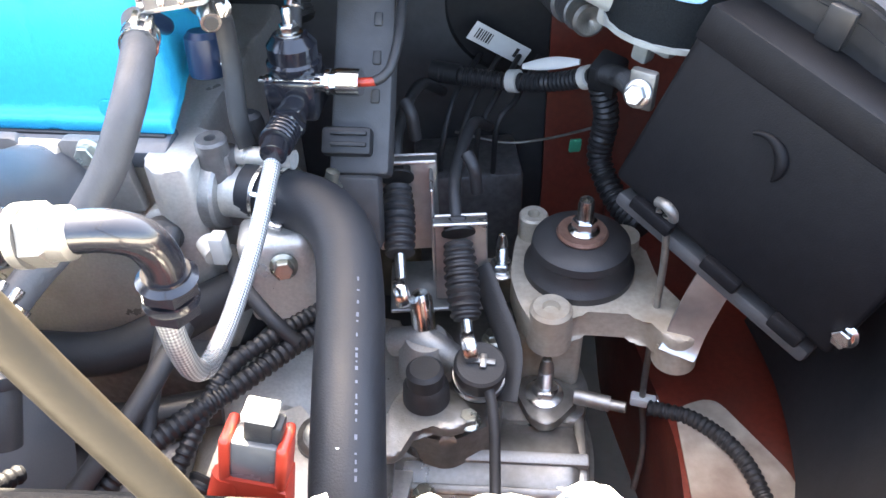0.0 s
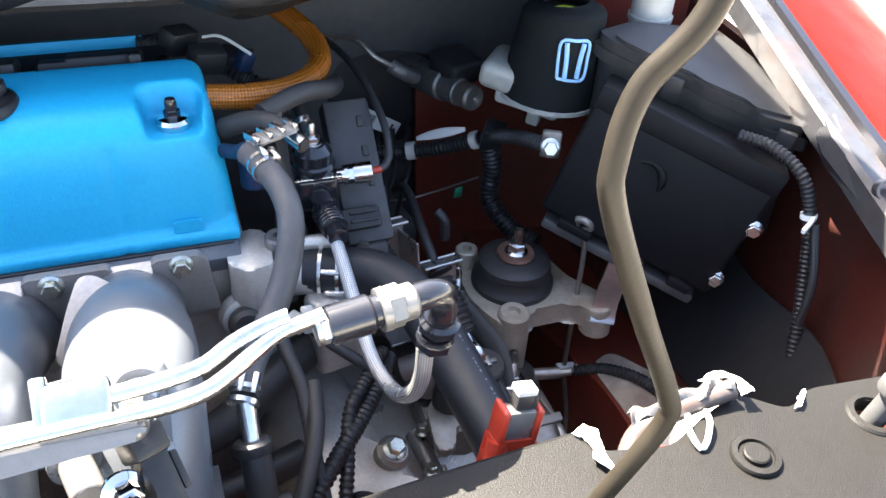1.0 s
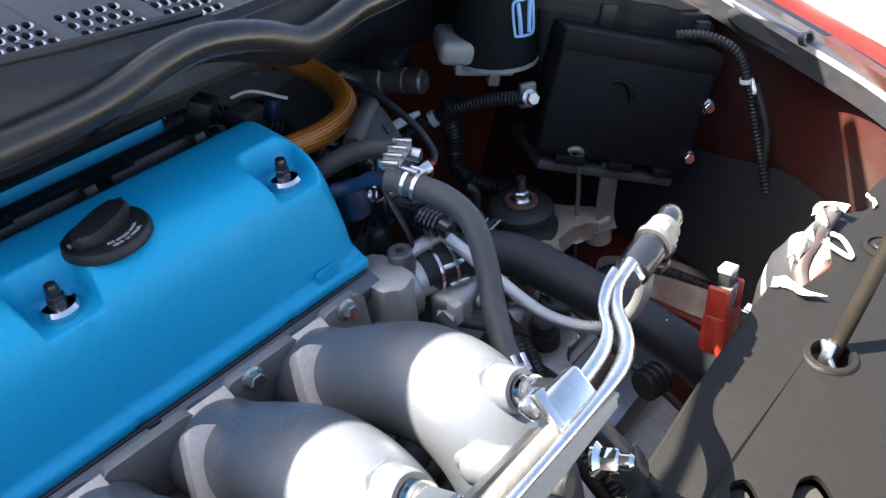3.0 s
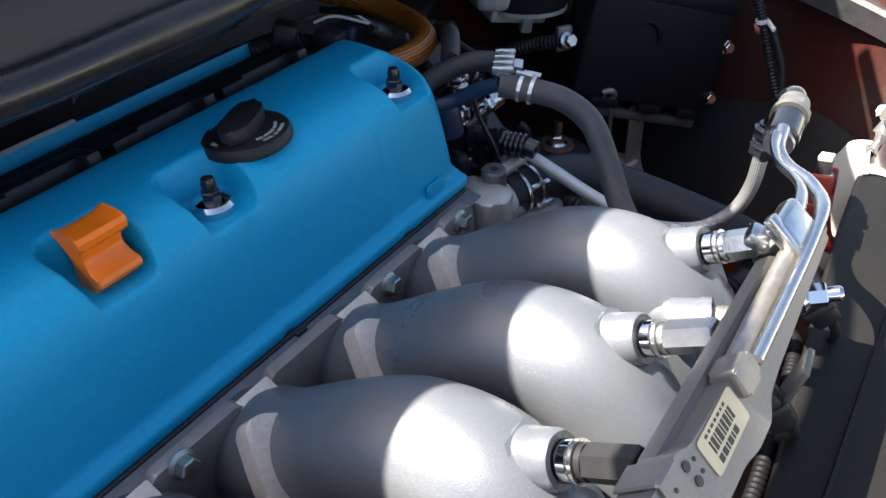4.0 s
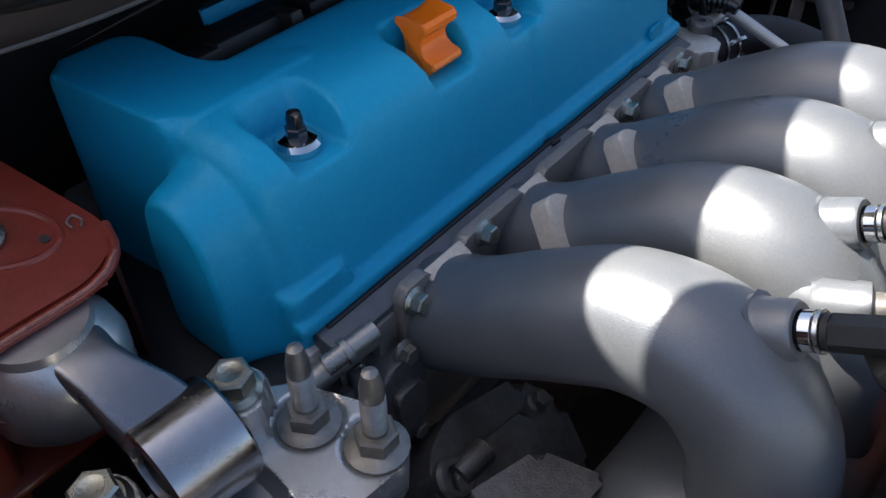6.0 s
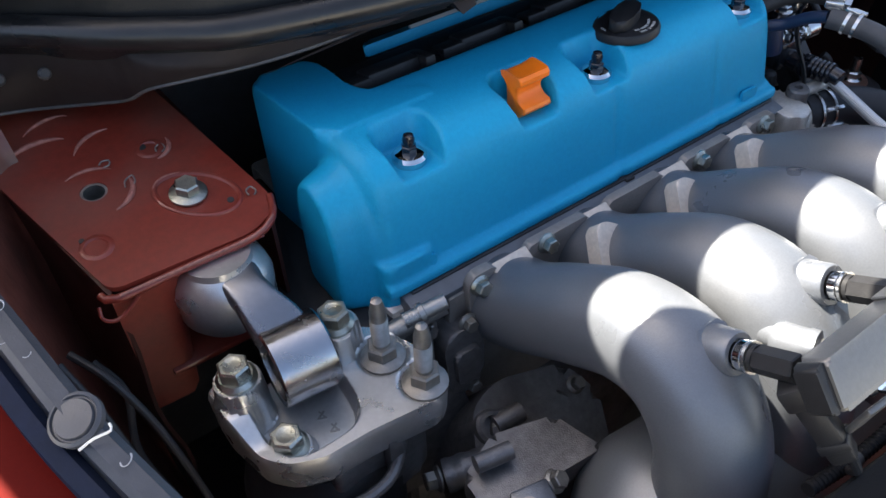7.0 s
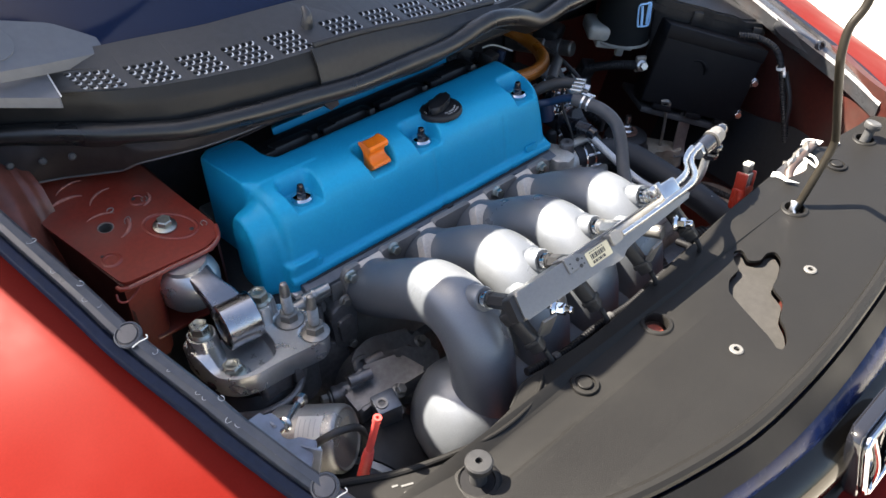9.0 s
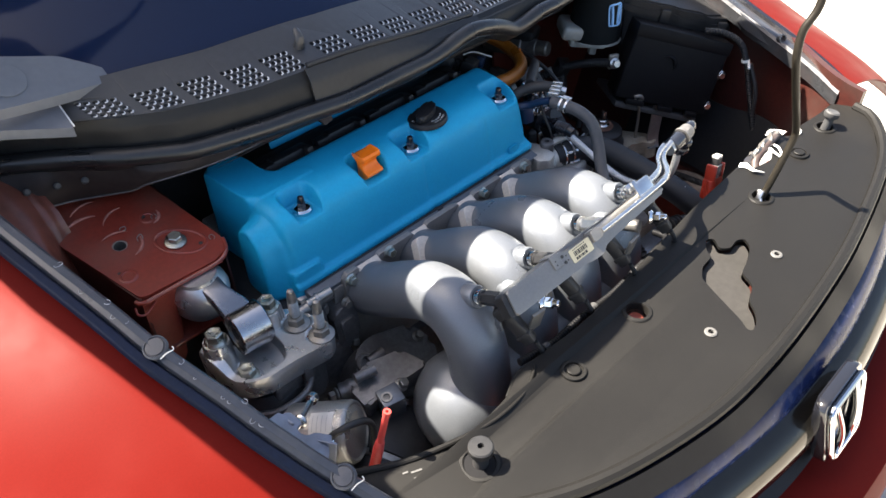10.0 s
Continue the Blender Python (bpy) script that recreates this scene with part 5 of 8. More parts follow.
stop2 = thing("hood_stop", (0.592, -0.287, 0.80), "grey rubber hood stop leaning on the radiator cover", "hood stop")
m = up_along((0.592, -0.287, 0.802), (0.20, -0.05, 0.9))
part("post", lathe([(0.0075, -0.008), (0.007, 0.028), (0.0001, 0.03)], m, 20), BLACK_DULL, stop2)
part("pad", lathe([(0.011, 0.028), (0.012, 0.030), (0.012, 0.036), (0.010, 0.038), (0.0001, 0.037)], m, 24), BLACK_DULL, stop2)

# grey putty marks on the cover corner (unreadable print)
for k, (dx, dy, w) in enumerate(((0.0, 0.0, 0.006), (0.010, -0.006, 0.012), (0.004, -0.012, 0.004))):
    part("print_bar", box((w, 0.0022, 0.0006), Matrix.Translation((-0.318 + dx, -0.279 + dy, top_height(-0.318 + dx, -0.279 + dy) + 0.0004)) @ pose(0, 0, 0, 0, 6, -20)), RING_GREY, cover_top, smooth=False)

# gloss strip, grille bar, emblem, bumper: swept round the nose
NOSE = [(-0.335, -0.388), (-0.30, -0.405), (-0.22, -0.437), (-0.14, -0.462), (0.05, -0.490), (0.16, -0.494), (0.28, -0.488), (0.45, -0.458), (0.60, -0.405), (0.72, -0.33), (0.85, -0.22)]


def nose(sections, n=70):
    """A band round the nose; sections are (forward, height) pairs."""
    line = spline([(x, y, 0) for x, y in NOSE], 0.02)
    rings = []
    for i, p in enumerate(line):
        t = (line[min(i + 1, len(line) - 1)] - line[max(0, i - 1)]).normalized()
        nrm = Vector((t.y, -t.x, 0))
        rings.append([p + nrm * f + Vector((0, 0, z)) for f, z in sections])
    bm = bmesh.new()
    vs = [[bm.verts.new(q) for q in r] for r in rings]
    for a, b in zip(vs, vs[1:]):
        for k in range(len(a) - 1):
            bm.faces.new((a[k], a[k + 1], b[k + 1], b[k]))
    return shell(bm, 0.004)


grille = thing("front_grille", (0.15, -0.52, 0.62), "gloss black front grille with a chrome badge", "grille")
part("upper_strip", nose([(-0.045, 0.778), (-0.030, 0.782), (-0.010, 0.776), (0.004, 0.762), (0.010, 0.748), (0.011, 0.738)]), NAVY_SHEEN, grille, "upper gloss strip with a blue reflection in its colour")
part("bar", nose([(0.006, 0.738), (0.020, 0.734), (0.036, 0.722), (0.043, 0.708), (0.044, 0.690), (0.036, 0.676)]), SMOKED_CHROME, grille, "smoked chrome bar")
part("lower_mesh", nose([(0.030, 0.680), (0.036, 0.56)]), GLOSS, grille)
for z in (0.660, 0.640, 0.620, 0.600):
    part("slat", nose([(0.034, z + 0.006), (0.046, z + 0.002), (0.044, z - 0.003), (0.034, z - 0.002)]), BLACK, grille)
em = axes((0.160, -0.545, 0.706), (1, 0.02, 0), (0, -0.97, 0.24)) @ Matrix.Diagonal((0.92, 1.18, 1, 1))
part("badge_bed", prism(rounded([(-0.052, -0.040), (0.052, -0.040), (0.060, 0.048), (-0.060, 0.048)], 0.020, 6), -0.012, 0.004, em, 0.003, 2), GLOSS, grille)
ring_out = rounded([(-0.042, -0.034), (0.042, -0.034), (0.050, 0.040), (-0.050, 0.040)], 0.016, 6)
part("badge_ring", sweep([em @ Vector((x, y, 0.008)) for x, y in ring_out + ring_out[:1]], 0.0042, 10, 0.004), CHROME, grille, "chrome badge ring")
for s in (-1, 1):
    part("badge_bar", sweep([em @ Vector((s * 0.020, -0.034, 0.006)), em @ Vector((s * 0.023, 0.0, 0.012)), em @ Vector((s * 0.030, 0.040, 0.006))], lambda q: 0.006, 10, 0.006, flat=0.6), CHROME, grille)
bumper = thing("front_bumper", (0.15, -0.60, 0.2), "glossy red front bumper below the grille", "bumper")
part("skin", nose([(0.046, 0.622), (0.066, 0.620), (0.095, 0.612), (0.118, 0.600), (0.130, 0.575), (0.135, 0.50), (0.120, 0.40), (0.09, 0.28), (0.03, 0.24)]), RED, bumper)

# prop rod
rod = thing("hood_prop_rod", (0.358, -0.305, 0.80), "grey painted steel hood prop rod standing in its socket", "prop rod")
ROD_PTS = [(0.356, -0.303, 0.800), (0.362, -0.305, 0.812), (0.378, -0.308, 0.850), (0.3975, -0.310, 0.895), (0.395, -0.309, 0.915), (0.372, -0.306, 0.965), (0.348, -0.302, 1.022), (0.346, -0.299, 1.042), (0.353, -0.296, 1.068), (0.372, -0.300, 1.100), (0.388, -0.285, 1.160), (0.395, -0.22, 1.30), (0.395, -0.12, 1.50)]
part("rod", sweep(ROD_PTS, 0.0052, 16, 0.004), ROD, rod)
part("foot", join(box((0.012, 0.008, 0.018), pose(0.357, -0.303, 0.812, 0, 25, 0), 0.002), sweep([(0.350, -0.310, 0.806), (0.358, -0.298, 0.818), (0.366, -0.306, 0.812)], 0.0025, 10)), STEEL, rod)

# washer bottle neck poking through the notch
bottle = thing("washer_bottle", (0.46, -0.25, 0.60), "white washer bottle neck wrapped in torn film with a black tube", "bottle")
part("neck", lathe([(0.036, 0.0), (0.036, 0.12), (0.031, 0.155), (0.024, 0.168), (0.020, 0.178), (0.0001, 0.179)], Matrix.Translation((0.512, -0.238, 0.60)), 28), WHITE_PLASTIC, bottle)
part("film", shell(grid(24, 9, lambda u, v: Vector((0.436 + 0.070 * u, -0.240 - 0.010 * v + 0.002 * math.sin(17 * u), 0.824 + 0.004 * math.sin(math.pi * v) + 0.0025 * math.sin(23 * u + 5 * v) - 0.012 * (1 - u) ** 2))), 0.001), SMOKE, bottle, "crumpled grey film")
part("tube", sweep([(0.424, -0.264, 0.792), (0.440, -0.251, 0.806), (0.472, -0.2485, 0.816), (0.508, -0.2470, 0.820)], 0.0066, 16, 0.004), BROWN_TUBE, bottle, "dark brown tube end")
part("tag", prism(rounded([(0.418, -0.262), (0.446, -0.266), (0.466, -0.268), (0.464, -0.276), (0.450, -0.2785), (0.426, -0.2735)], 0.003), 0.806, 0.8085, Matrix(), 0.0008, 1), RED_PLASTIC, bottle)


def torn(poly, z, seed):
    """A torn white scrap: a ragged outline with a curled surface."""
    rnd = random.Random(seed)
    ragged = []
    for (x0, y0), (x1, y1) in zip(poly, poly[1:] + poly[:1]):
        n = max(2, int(math.dist((x0, y0), (x1, y1)) / 0.0022))
        ragged += [(x0 + (x1 - x0) * k / n + rnd.uniform(-0.0007, 0.0007), y0 + (y1 - y0) * k / n + rnd.uniform(-0.0007, 0.0007)) for k in range(n)]
    return plate(ragged, [], lambda x, y: z + 0.0016 * math.sin(240 * x + 160 * y), 0.0010)


part("torn_edge", torn([(0.490, -0.236), (0.500, -0.2335), (0.509, -0.2355), (0.518, -0.242), (0.517, -0.256), (0.508, -0.2555), (0.511, -0.246), (0.506, -0.240), (0.497, -0.239)], 0.824, 1), WHITE, bottle, "torn white plastic scrap")
chip = thing("torn_plastic_edge", (0.40, -0.26, 0.812), "torn white plastic edge curling up on the radiator cover", "plastic scrap")
part("edge", torn([(0.394, -0.2455), (0.403, -0.2430), (0.409, -0.250), (0.4075, -0.262), (0.4055, -0.282), (0.4015, -0.276), (0.3965, -0.268), (0.4015, -0.259), (0.3995, -0.250)], 0.8165, 2), WHITE, chip)
chip2 = thing("torn_plastic_edge", (0.555, -0.262, 0.812), "small torn white plastic chip on the radiator cover notch", "plastic scrap")
part("edge", torn([(0.5425, -0.2690), (0.5490, -0.2635), (0.5575, -0.2570), (0.5610, -0.2575), (0.5530, -0.2645), (0.5470, -0.2700)], 0.8155, 3), WHITE, chip2)
hook = thing("hook", (0.472, -0.268, 0.812), "white plastic loop standing on the radiator cover", "loop")
part("wire", sweep([(0.471, -0.254, 0.816), (0.4635, -0.2660, 0.818), (0.4645, -0.2780, 0.814), (0.4705, -0.2760, 0.815), (0.4795, -0.2650, 0.818), (0.4825, -0.2560, 0.817)], 0.0019, 12, 0.003), WHITE, hook)

# red battery cable clamp
clamp = thing("cable_clamp", (0.365, -0.225, 0.78), "red plastic cable clamp with a black clip on top", "clamp")
m = Matrix.Translation((0.3620, -0.226, 0.772)) @ pose(0, 0, 0, -6, 10, 0) @ Matrix.Scale(0.86, 4)
part("body", join(prism(rounded([(-0.0180, -0.006), (-0.0165, 0.034), (0.0165, 0.034), (0.0180, -0.006)], 0.004, 4), -0.010, 0.010, m @ pose(0, 0, 0, 90, 0, 0), 0.003, 2),
                  box((0.0055, 0.020, 0.030), m @ Matrix.Translation((-0.0135, 0, 0.045)), 0.0024, 3), box((0.0055, 0.020, 0.030), m @ Matrix.Translation((0.0135, 0, 0.045)), 0.0024, 3)), RED_PLASTIC, clamp)
part("stem", sweep([(0.356, -0.226, 0.80), (0.350, -0.236, 0.775), (0.362, -0.250, 0.765), (0.380, -0.250, 0.768)], 0.007, 12, 0.005), RED_PLASTIC, clamp)
part("window", box((0.0225, 0.014, 0.026), m @ Matrix.Translation((0, -0.001, 0.045)), 0.002), SMOKE, clamp, "smoky grey window")
part("insert", join(box((0.014, 0.012, 0.018), m @ Matrix.Translation((0.001, 0.001, 0.062)), 0.002), box((0.005, 0.011, 0.014), m @ Matrix.Translation((0.0095, 0.001, 0.061)), 0.0015)), BLACK, clamp)
part("clip_cap", box((0.0155, 0.0125, 0.005), m @ Matrix.Translation((0.001, 0.001, 0.0725)), 0.001), WHITE_PLASTIC, clamp, "pale clip cap")

# red dipstick tube by the timing end
stick = thing("oil_stick", (-0.326, -0.243, 0.75), "faded red plastic stick standing in the front corner", "stick")
part("sleeve", lathe([(0.0062, 0.0), (0.0058, 0.07), (0.0050, 0.082), (0.0042, 0.083)], up_along((-0.331, -0.229, 0.752), (0.023, -0.016, 0.125)), 20), RED_STICK, stick)
part("tip", lathe([(0.0038, 0.08), (0.0036, 0.124), (0.0042, 0.126), (0.0042, 0.132), (0.0018, 0.132), (0.0016, 0.128), (0.0001, 0.128)], up_along((-0.331, -0.229, 0.752), (0.023, -0.016, 0.125)), 18), RED_STICK, stick)

# ---- timing side: strut tower bracket, engine mount, accessories ----
tower = thing("mount_bracket", (-0.36, 0.16, 0.70), "dusty dark red painted steel mount bracket on the inner fender", "bracket")


def tower_z(x, y):
    return 0.880 + 0.16 * (y - 0.07) - 0.02 * (x + 0.40)


TOWER = rounded([(-0.402, 0.079), (-0.302, 0.077), (-0.280, 0.089), (-0.276, 0.106), (-0.300, 0.26), (-0.33, 0.335), (-0.47, 0.335), (-0.440, 0.24)], 0.010, 5)
part("top", plate(TOWER, [circle(-0.379, 0.168, 0.0095, 22)], tower_z, 0.004), RED_BAY, tower)
part("front_skirt", shell(grid(24, 10, lambda u, v: Vector((-0.404 + 0.108 * u, 0.079 - 0.002 * u + 0.012 * v, tower_z(-0.404 + 0.108 * u, 0.07) - 0.003 - 0.13 * v * (1 - 0.92 * smooth_step(0.28, 0.42, u))))), 0.003), RED_BAY, tower)
# side and inner skirts take the darker red to imitate shade under the top
part("side_skirt", shell(grid(10, 12, lambda u, v: Vector((-0.404 - 0.045 * u + 0.006 * math.sin(9 * v) * v, 0.079 + 0.22 * u, tower_z(-0.41, 0.079 + 0.22 * u) - 0.003 - 0.22 * v))), 0.003), RED_SHADED, tower)
part("inner_skirt", shell(grid(10, 12, lambda u, v: Vector((-0.281 - 0.02 * u, 0.10 + 0.20 * u, tower_z(-0.28, 0.10 + 0.2 * u) - 0.003 - 0.10 * v))), 0.003), RED_SHADED, tower)
part("rolled_edge", sweep([(-0.408, 0.084, 0.8765), (-0.400, 0.076, 0.8755), (-0.35, 0.0755, 0.8760), (-0.303, 0.075, 0.8765), (-0.284, 0.085, 0.8785), (-0.2765, 0.103, 0.8815)], 0.0030, 12, 0.006), RED_BAY, tower)
part("rubbed_edge", sweep([(-0.398, 0.0745, 0.8785), (-0.35, 0.0738, 0.8785), (-0.303, 0.0735, 0.8790), (-0.284, 0.0830, 0.8810)], 0.0011, 8, 0.006), RED_SCUFF, tower)
part("curl", sweep([(-0.412, 0.080, 0.872), (-0.413, 0.075, 0.8655), (-0.406, 0.072, 0.8625), (-0.397, 0.0725, 0.866), (-0.388, 0.074, 0.872)], 0.0014, 10, 0.002), RED_BAY, tower, "curled lip of the rolled edge")
part("lower_shelf", box((0.10, 0.12, 0.006), pose(-0.335, 0.14, 0.785, 4, 0, 0), 0.002), RED_BAY, tower)


def tower_line(name, centre, a, b, turn, start, end, thick, material):
    """A rubbed or embossed line on the top, along part of an ellipse."""
    c, q = math.cos(radians(turn)), math.sin(radians(turn))
    pts = []
    for k in range(15):
        w = radians(start + (end - start) * k / 14)
        ex, ey = a * math.cos(w), b * math.sin(w)
        x, y = centre[0] + c * ex - q * ey, centre[1] + q * ex + c * ey
        pts.append((x, y, tower_z(x, y) + 0.0006))
    part(name, sweep(pts, lambda t: thick * (0.25 + 0.75 * math.sin(math.pi * t)), 8, 0.002), material, tower)


part("embossed_ring", sweep([(-0.319 + 0.031 * math.cos(w) * 0.70 - 0.020 * math.sin(w) * -0.71, 0.130 + 0.031 * math.cos(w) * -0.71 + 0.020 * math.sin(w) * 0.70, tower_z(-0.319 + 0.022 * math.cos(w) + 0.014 * math.sin(w), 0.130 - 0.022 * math.cos(w) + 0.014 * math.sin(w)) - 0.0012) for w in [2 * math.pi * k / 40 for k in range(41)]], 0.0026, 10, 0.003), RED_BAY, tower)
tower_line("scuff", (-0.319, 0.130), 0.031, 0.020, -45, 110, 215, 0.0012, RED_SCUFF)
tower_line("scuff", (-0.379, 0.166), 0.026, 0.024, 0, -75, 5, 0.0022, RED_SCUFF)
tower_line("scuff", (-0.379, 0.166), 0.026, 0.024, 0, 45, 120, 0.0014, RED_SCUFF)
tower_line("scuff", (-0.331, 0.192), 0.017, 0.016, 0, -80, 10, 0.0020, RED_SCUFF)
tower_line("scuff", (-0.352, 0.192), 0.030, 0.034, 0, 80, 150, 0.0016, RED_SCUFF)
tower_line("scuff", (-0.398, 0.225), 0.022, 0.010, 5, 20, 160, 0.0022, RED_SCUFF)
tower_line("scuff", (-0.385, 0.246), 0.020, 0.010, 20, 10, 140, 0.0015, RED_SCUFF)
for cx, cy, r in ((-0.329, 0.190, 0.007), (-0.396, 0.118, 0.008)):
    part("embossed_ring", lathe([(r + 0.005, -0.001), (r + 0.002, 0.0010), (r, 0.0010), (r - 0.002, -0.001), (r + 0.005, -0.001)], Matrix.Translation((cx, cy, tower_z(cx, cy))) @ pose(0, 0, 0, 9, 0, 0), 28), RED_BAY, tower)
wn_m = Matrix.Translation((-0.379, 0.168, tower_z(-0.379, 0.168))) @ pose(0, 0, 0, 9, 0, 0)
part("weld_nut", lathe([(0.0105, -0.005), (0.0105, -0.001), (0.0075, -0.001), (0.0070, -0.020), (0.0105, -0.005)], wn_m, 24), DULL_STEEL, tower)
# dark floor imitates the shade down the nut
part("well", lathe([(0.0075, -0.022), (0.0075, -0.014), (0.0001, -0.014)], wn_m, 24), INK_AND_HOLE_DARK, tower)
# dark discs laid on the top imitate shaded holes
for cx, cy, r in ((-0.333, 0.194, 0.003), (-0.402, 0.128, 0.002), (-0.302, 0.112, 0.0026)):
    part("hole_shade", lathe([(r, 0.0), (r, 0.0006), (0.0001, 0.0007)], Matrix.Translation((cx, cy, tower_z(cx, cy))) @ pose(0, 0, 0, 9, 0, 0), 14), INK_AND_HOLE_DARK, tower)
for cx, cy, a, s in ((-0.354, 0.164, 60, 0.007), (-0.286, 0.112, 70, 0.005), (-0.322, 0.186, 60, 0.005), (-0.362, 0.190, 30, 0.004)):
    part("paint_mark", sweep([Matrix.Translation((cx, cy, tower_z(cx, cy) + 0.001)) @ pose(0, 0, 0, 9, 0, a) @ Vector(q) for q in ((-s, -0.002, 0), (0, -0.0035, 0), (s, 0, 0), (0, 0.0035, 0), (-s, 0.002, 0))], 0.0006, 8, 0.002), FLANGE, tower)
part("top_bolt", hex_head(0.0090, 0.011, Matrix.Translation((-0.3245, 0.132, tower_z(-0.3245, 0.132) + 0.001)) @ pose(0, 0, 0, 9, 0, 12), 1.5), ZINC, tower)

mount = thing("engine_mount", (-0.30, 0.02, 0.78), "polished cast aluminium engine mount with a torque link", "engine mount")
PZ = 0.799
BOSSES = [(-0.358, 0.012, 0.825, 0.0165), (-0.281, 0.016, 0.823, 0.0170), (-0.260, -0.010, 0.7955, 0.0172), (-0.249, -0.047, 0.7955, 0.0168)]
PLATE_OUT = rounded([(-0.377, 0.002), (-0.377, 0.028), (-0.342, 0.030), (-0.318, 0.030), (-0.290, 0.036), (-0.266, 0.030), (-0.246, 0.012), (-0.233, -0.026), (-0.236, -0.056), (-0.249, -0.0665), (-0.300, -0.0600),
                     (-0.336, -0.0590), (-0.357, -0.050), (-0.369, -0.036), (-0.374, -0.012)], 0.006, 5)


def mount_top(x, y):
    """Top of the casting: a machined pad beside the studs, a dished pocket with steep walls, a rim and raised bosses."""
    z = PZ
    dx, dy = (x + 0.3270) / 0.0345, (y - 0.004) / 0.0545
    d4 = (abs(dx) ** 3.4 + abs(dy) ** 3.4) ** (1 / 3.4)
    z -= 0.0165 * smooth_step(1.02, 0.90, d4)
    # rim rising to the bolt boss
    if x < -0.350:
        z = max(z, PZ - 0.0165 + (0.0165 + 0.012 * smooth_step(-0.03, 0.000, y)) * smooth_step(-0.357, -0.3615, x))
    for cx, cy, top, r in BOSSES:
        d = math.hypot(x - cx, y - cy)
        if top > PZ:
            z = max(z, PZ - 0.0165 + (top - PZ + 0.0165) * smooth_step(r + 0.003, r - 0.0005, d))
        else:
            z = min(z, top + (PZ - top) * smooth_step(r - 0.001, r + 0.003, d)) if d < r + 0.003 else z
    d = math.hypot(x + 0.349, y + 0.032)
    z = max(z, 0.783 + 0.007 * smooth_step(0.0185, 0.0155, d))
    return z


def casting(outline, centre, height, low, rings=44):
    """A casting over an outline seen from above, with a shaped top and upright sides."""
    n = len(outline)
    bm = bmesh.new()
    rows = []
    for k in range(rings):
        f = (k + 0.02) / (rings - 1)
        row = []
        for x, y in outline:
            px, py = centre[0] + (x - centre[0]) * min(1, f), centre[1] + (y - centre[1]) * min(1, f)
            row.append(bm.verts.new((px, py, height(px, py) - (0.0022 if k == rings - 1 else 0.0))))
        rows.append(row)
    rows.append([bm.verts.new((centre[0] + (x - centre[0]) * 1.012, centre[1] + (y - centre[1]) * 1.012, height(x, y) - 0.006)) for x, y in outline])
    rows.append([bm.verts.new((x, y, low + 0.003)) for x, y in outline])
    rows.append([bm.verts.new((centre[0] + (x - centre[0]) * 0.97, centre[1] + (y - centre[1]) * 0.97, low)) for x, y in outline])
    for a, b in zip(rows, rows[1:]):
        for k in range(n):
            j = (k + 1) % n
            bm.faces.new((a[k], a[j], b[j], b[k]))
    bm.faces.new(rows[0][::-1])
    bm.faces.new(rows[-1])
    return bm


def finer(poly, step):
    out = []
    for a, b in zip(poly, poly[1:] + poly[:1]):
        k = max(1, int(math.dist(a, b) / step))
        out += [(a[0] + (b[0] - a[0]) * i / k, a[1] + (b[1] - a[1]) * i / k) for i in range(k)]
    return out


part("base_plate", casting(finer(PLATE_OUT, 0.0018), (-0.306, -0.026), mount_top, PZ - 0.030, 64), BRIGHT_CAST, mount)
for cx, cy, z, r in ((-0.358, 0.012, 0.825, 0.0112), (-0.281, 0.016, 0.823, 0.0112), (-0.349, -0.032, 0.790, 0.0112)):
    mb = Matrix.Translation((cx, cy, z)) @ pose(0, 0, 0, 0, 0, 17)
    bolt = part("mount_bolt", hex_head(r, 0.015, mb, 1.25), ZINC, mount)
    part("dish", lathe([(r * 0.62, 0.0145), (r * 0.60, 0.0154), (r * 0.54, 0.0154), (r * 0.48, 0.0151), (0.0001, 0.0151)], mb, 20), ZINC, bolt)
for cx, cy, z in ((-0.260, -0.010, 0.7957), (-0.249, -0.047, 0.7957)):
    ms = Matrix.Translation((cx, cy, z))
    st = part("stud", stud(0.0066, 0.061, ms), DULL_STEEL, mount)
    part("washer", lathe([(0.0150, 0.0), (0.0150, 0.0022), (0.0125, 0.0030), (0.0125, 0.0)], ms, 26), STEEL, st)
# link: ring, arm and upper eye
rx = Matrix.Translation((-0.316, 0.006, 0.8225)) @ Matrix.Rotation(radians(-4), 4, "Z")
tube = lathe([(0.0225, 0.0), (0.0240, -0.0195), (0.0270, -0.0205), (0.0285, -0.0190), (0.0285, 0.0190), (0.0270, 0.0205), (0.0240, 0.0195), (0.0225, 0.0)], rx @ pose(0, 0, 0, 0, 90, 0), 64)
part("link_ring", tube, POLISHED, mount, "polished round link eye")
part("link_bush", lathe([(0.0238, -0.016), (0.0238, 0.016), (0.010, 0.018), (0.010, -0.018), (0.0238, -0.016)], rx @ pose(0, 0, 0, 0, 90, 0), 32), RUBBER, mount)
arm = []
RIM = [(math.copysign(abs(math.cos(a)) ** 0.6, math.cos(a)), math.copysign(abs(math.sin(a)) ** 0.6, math.sin(a))) for a in [2 * math.pi * j / 24 for j in range(24)]]
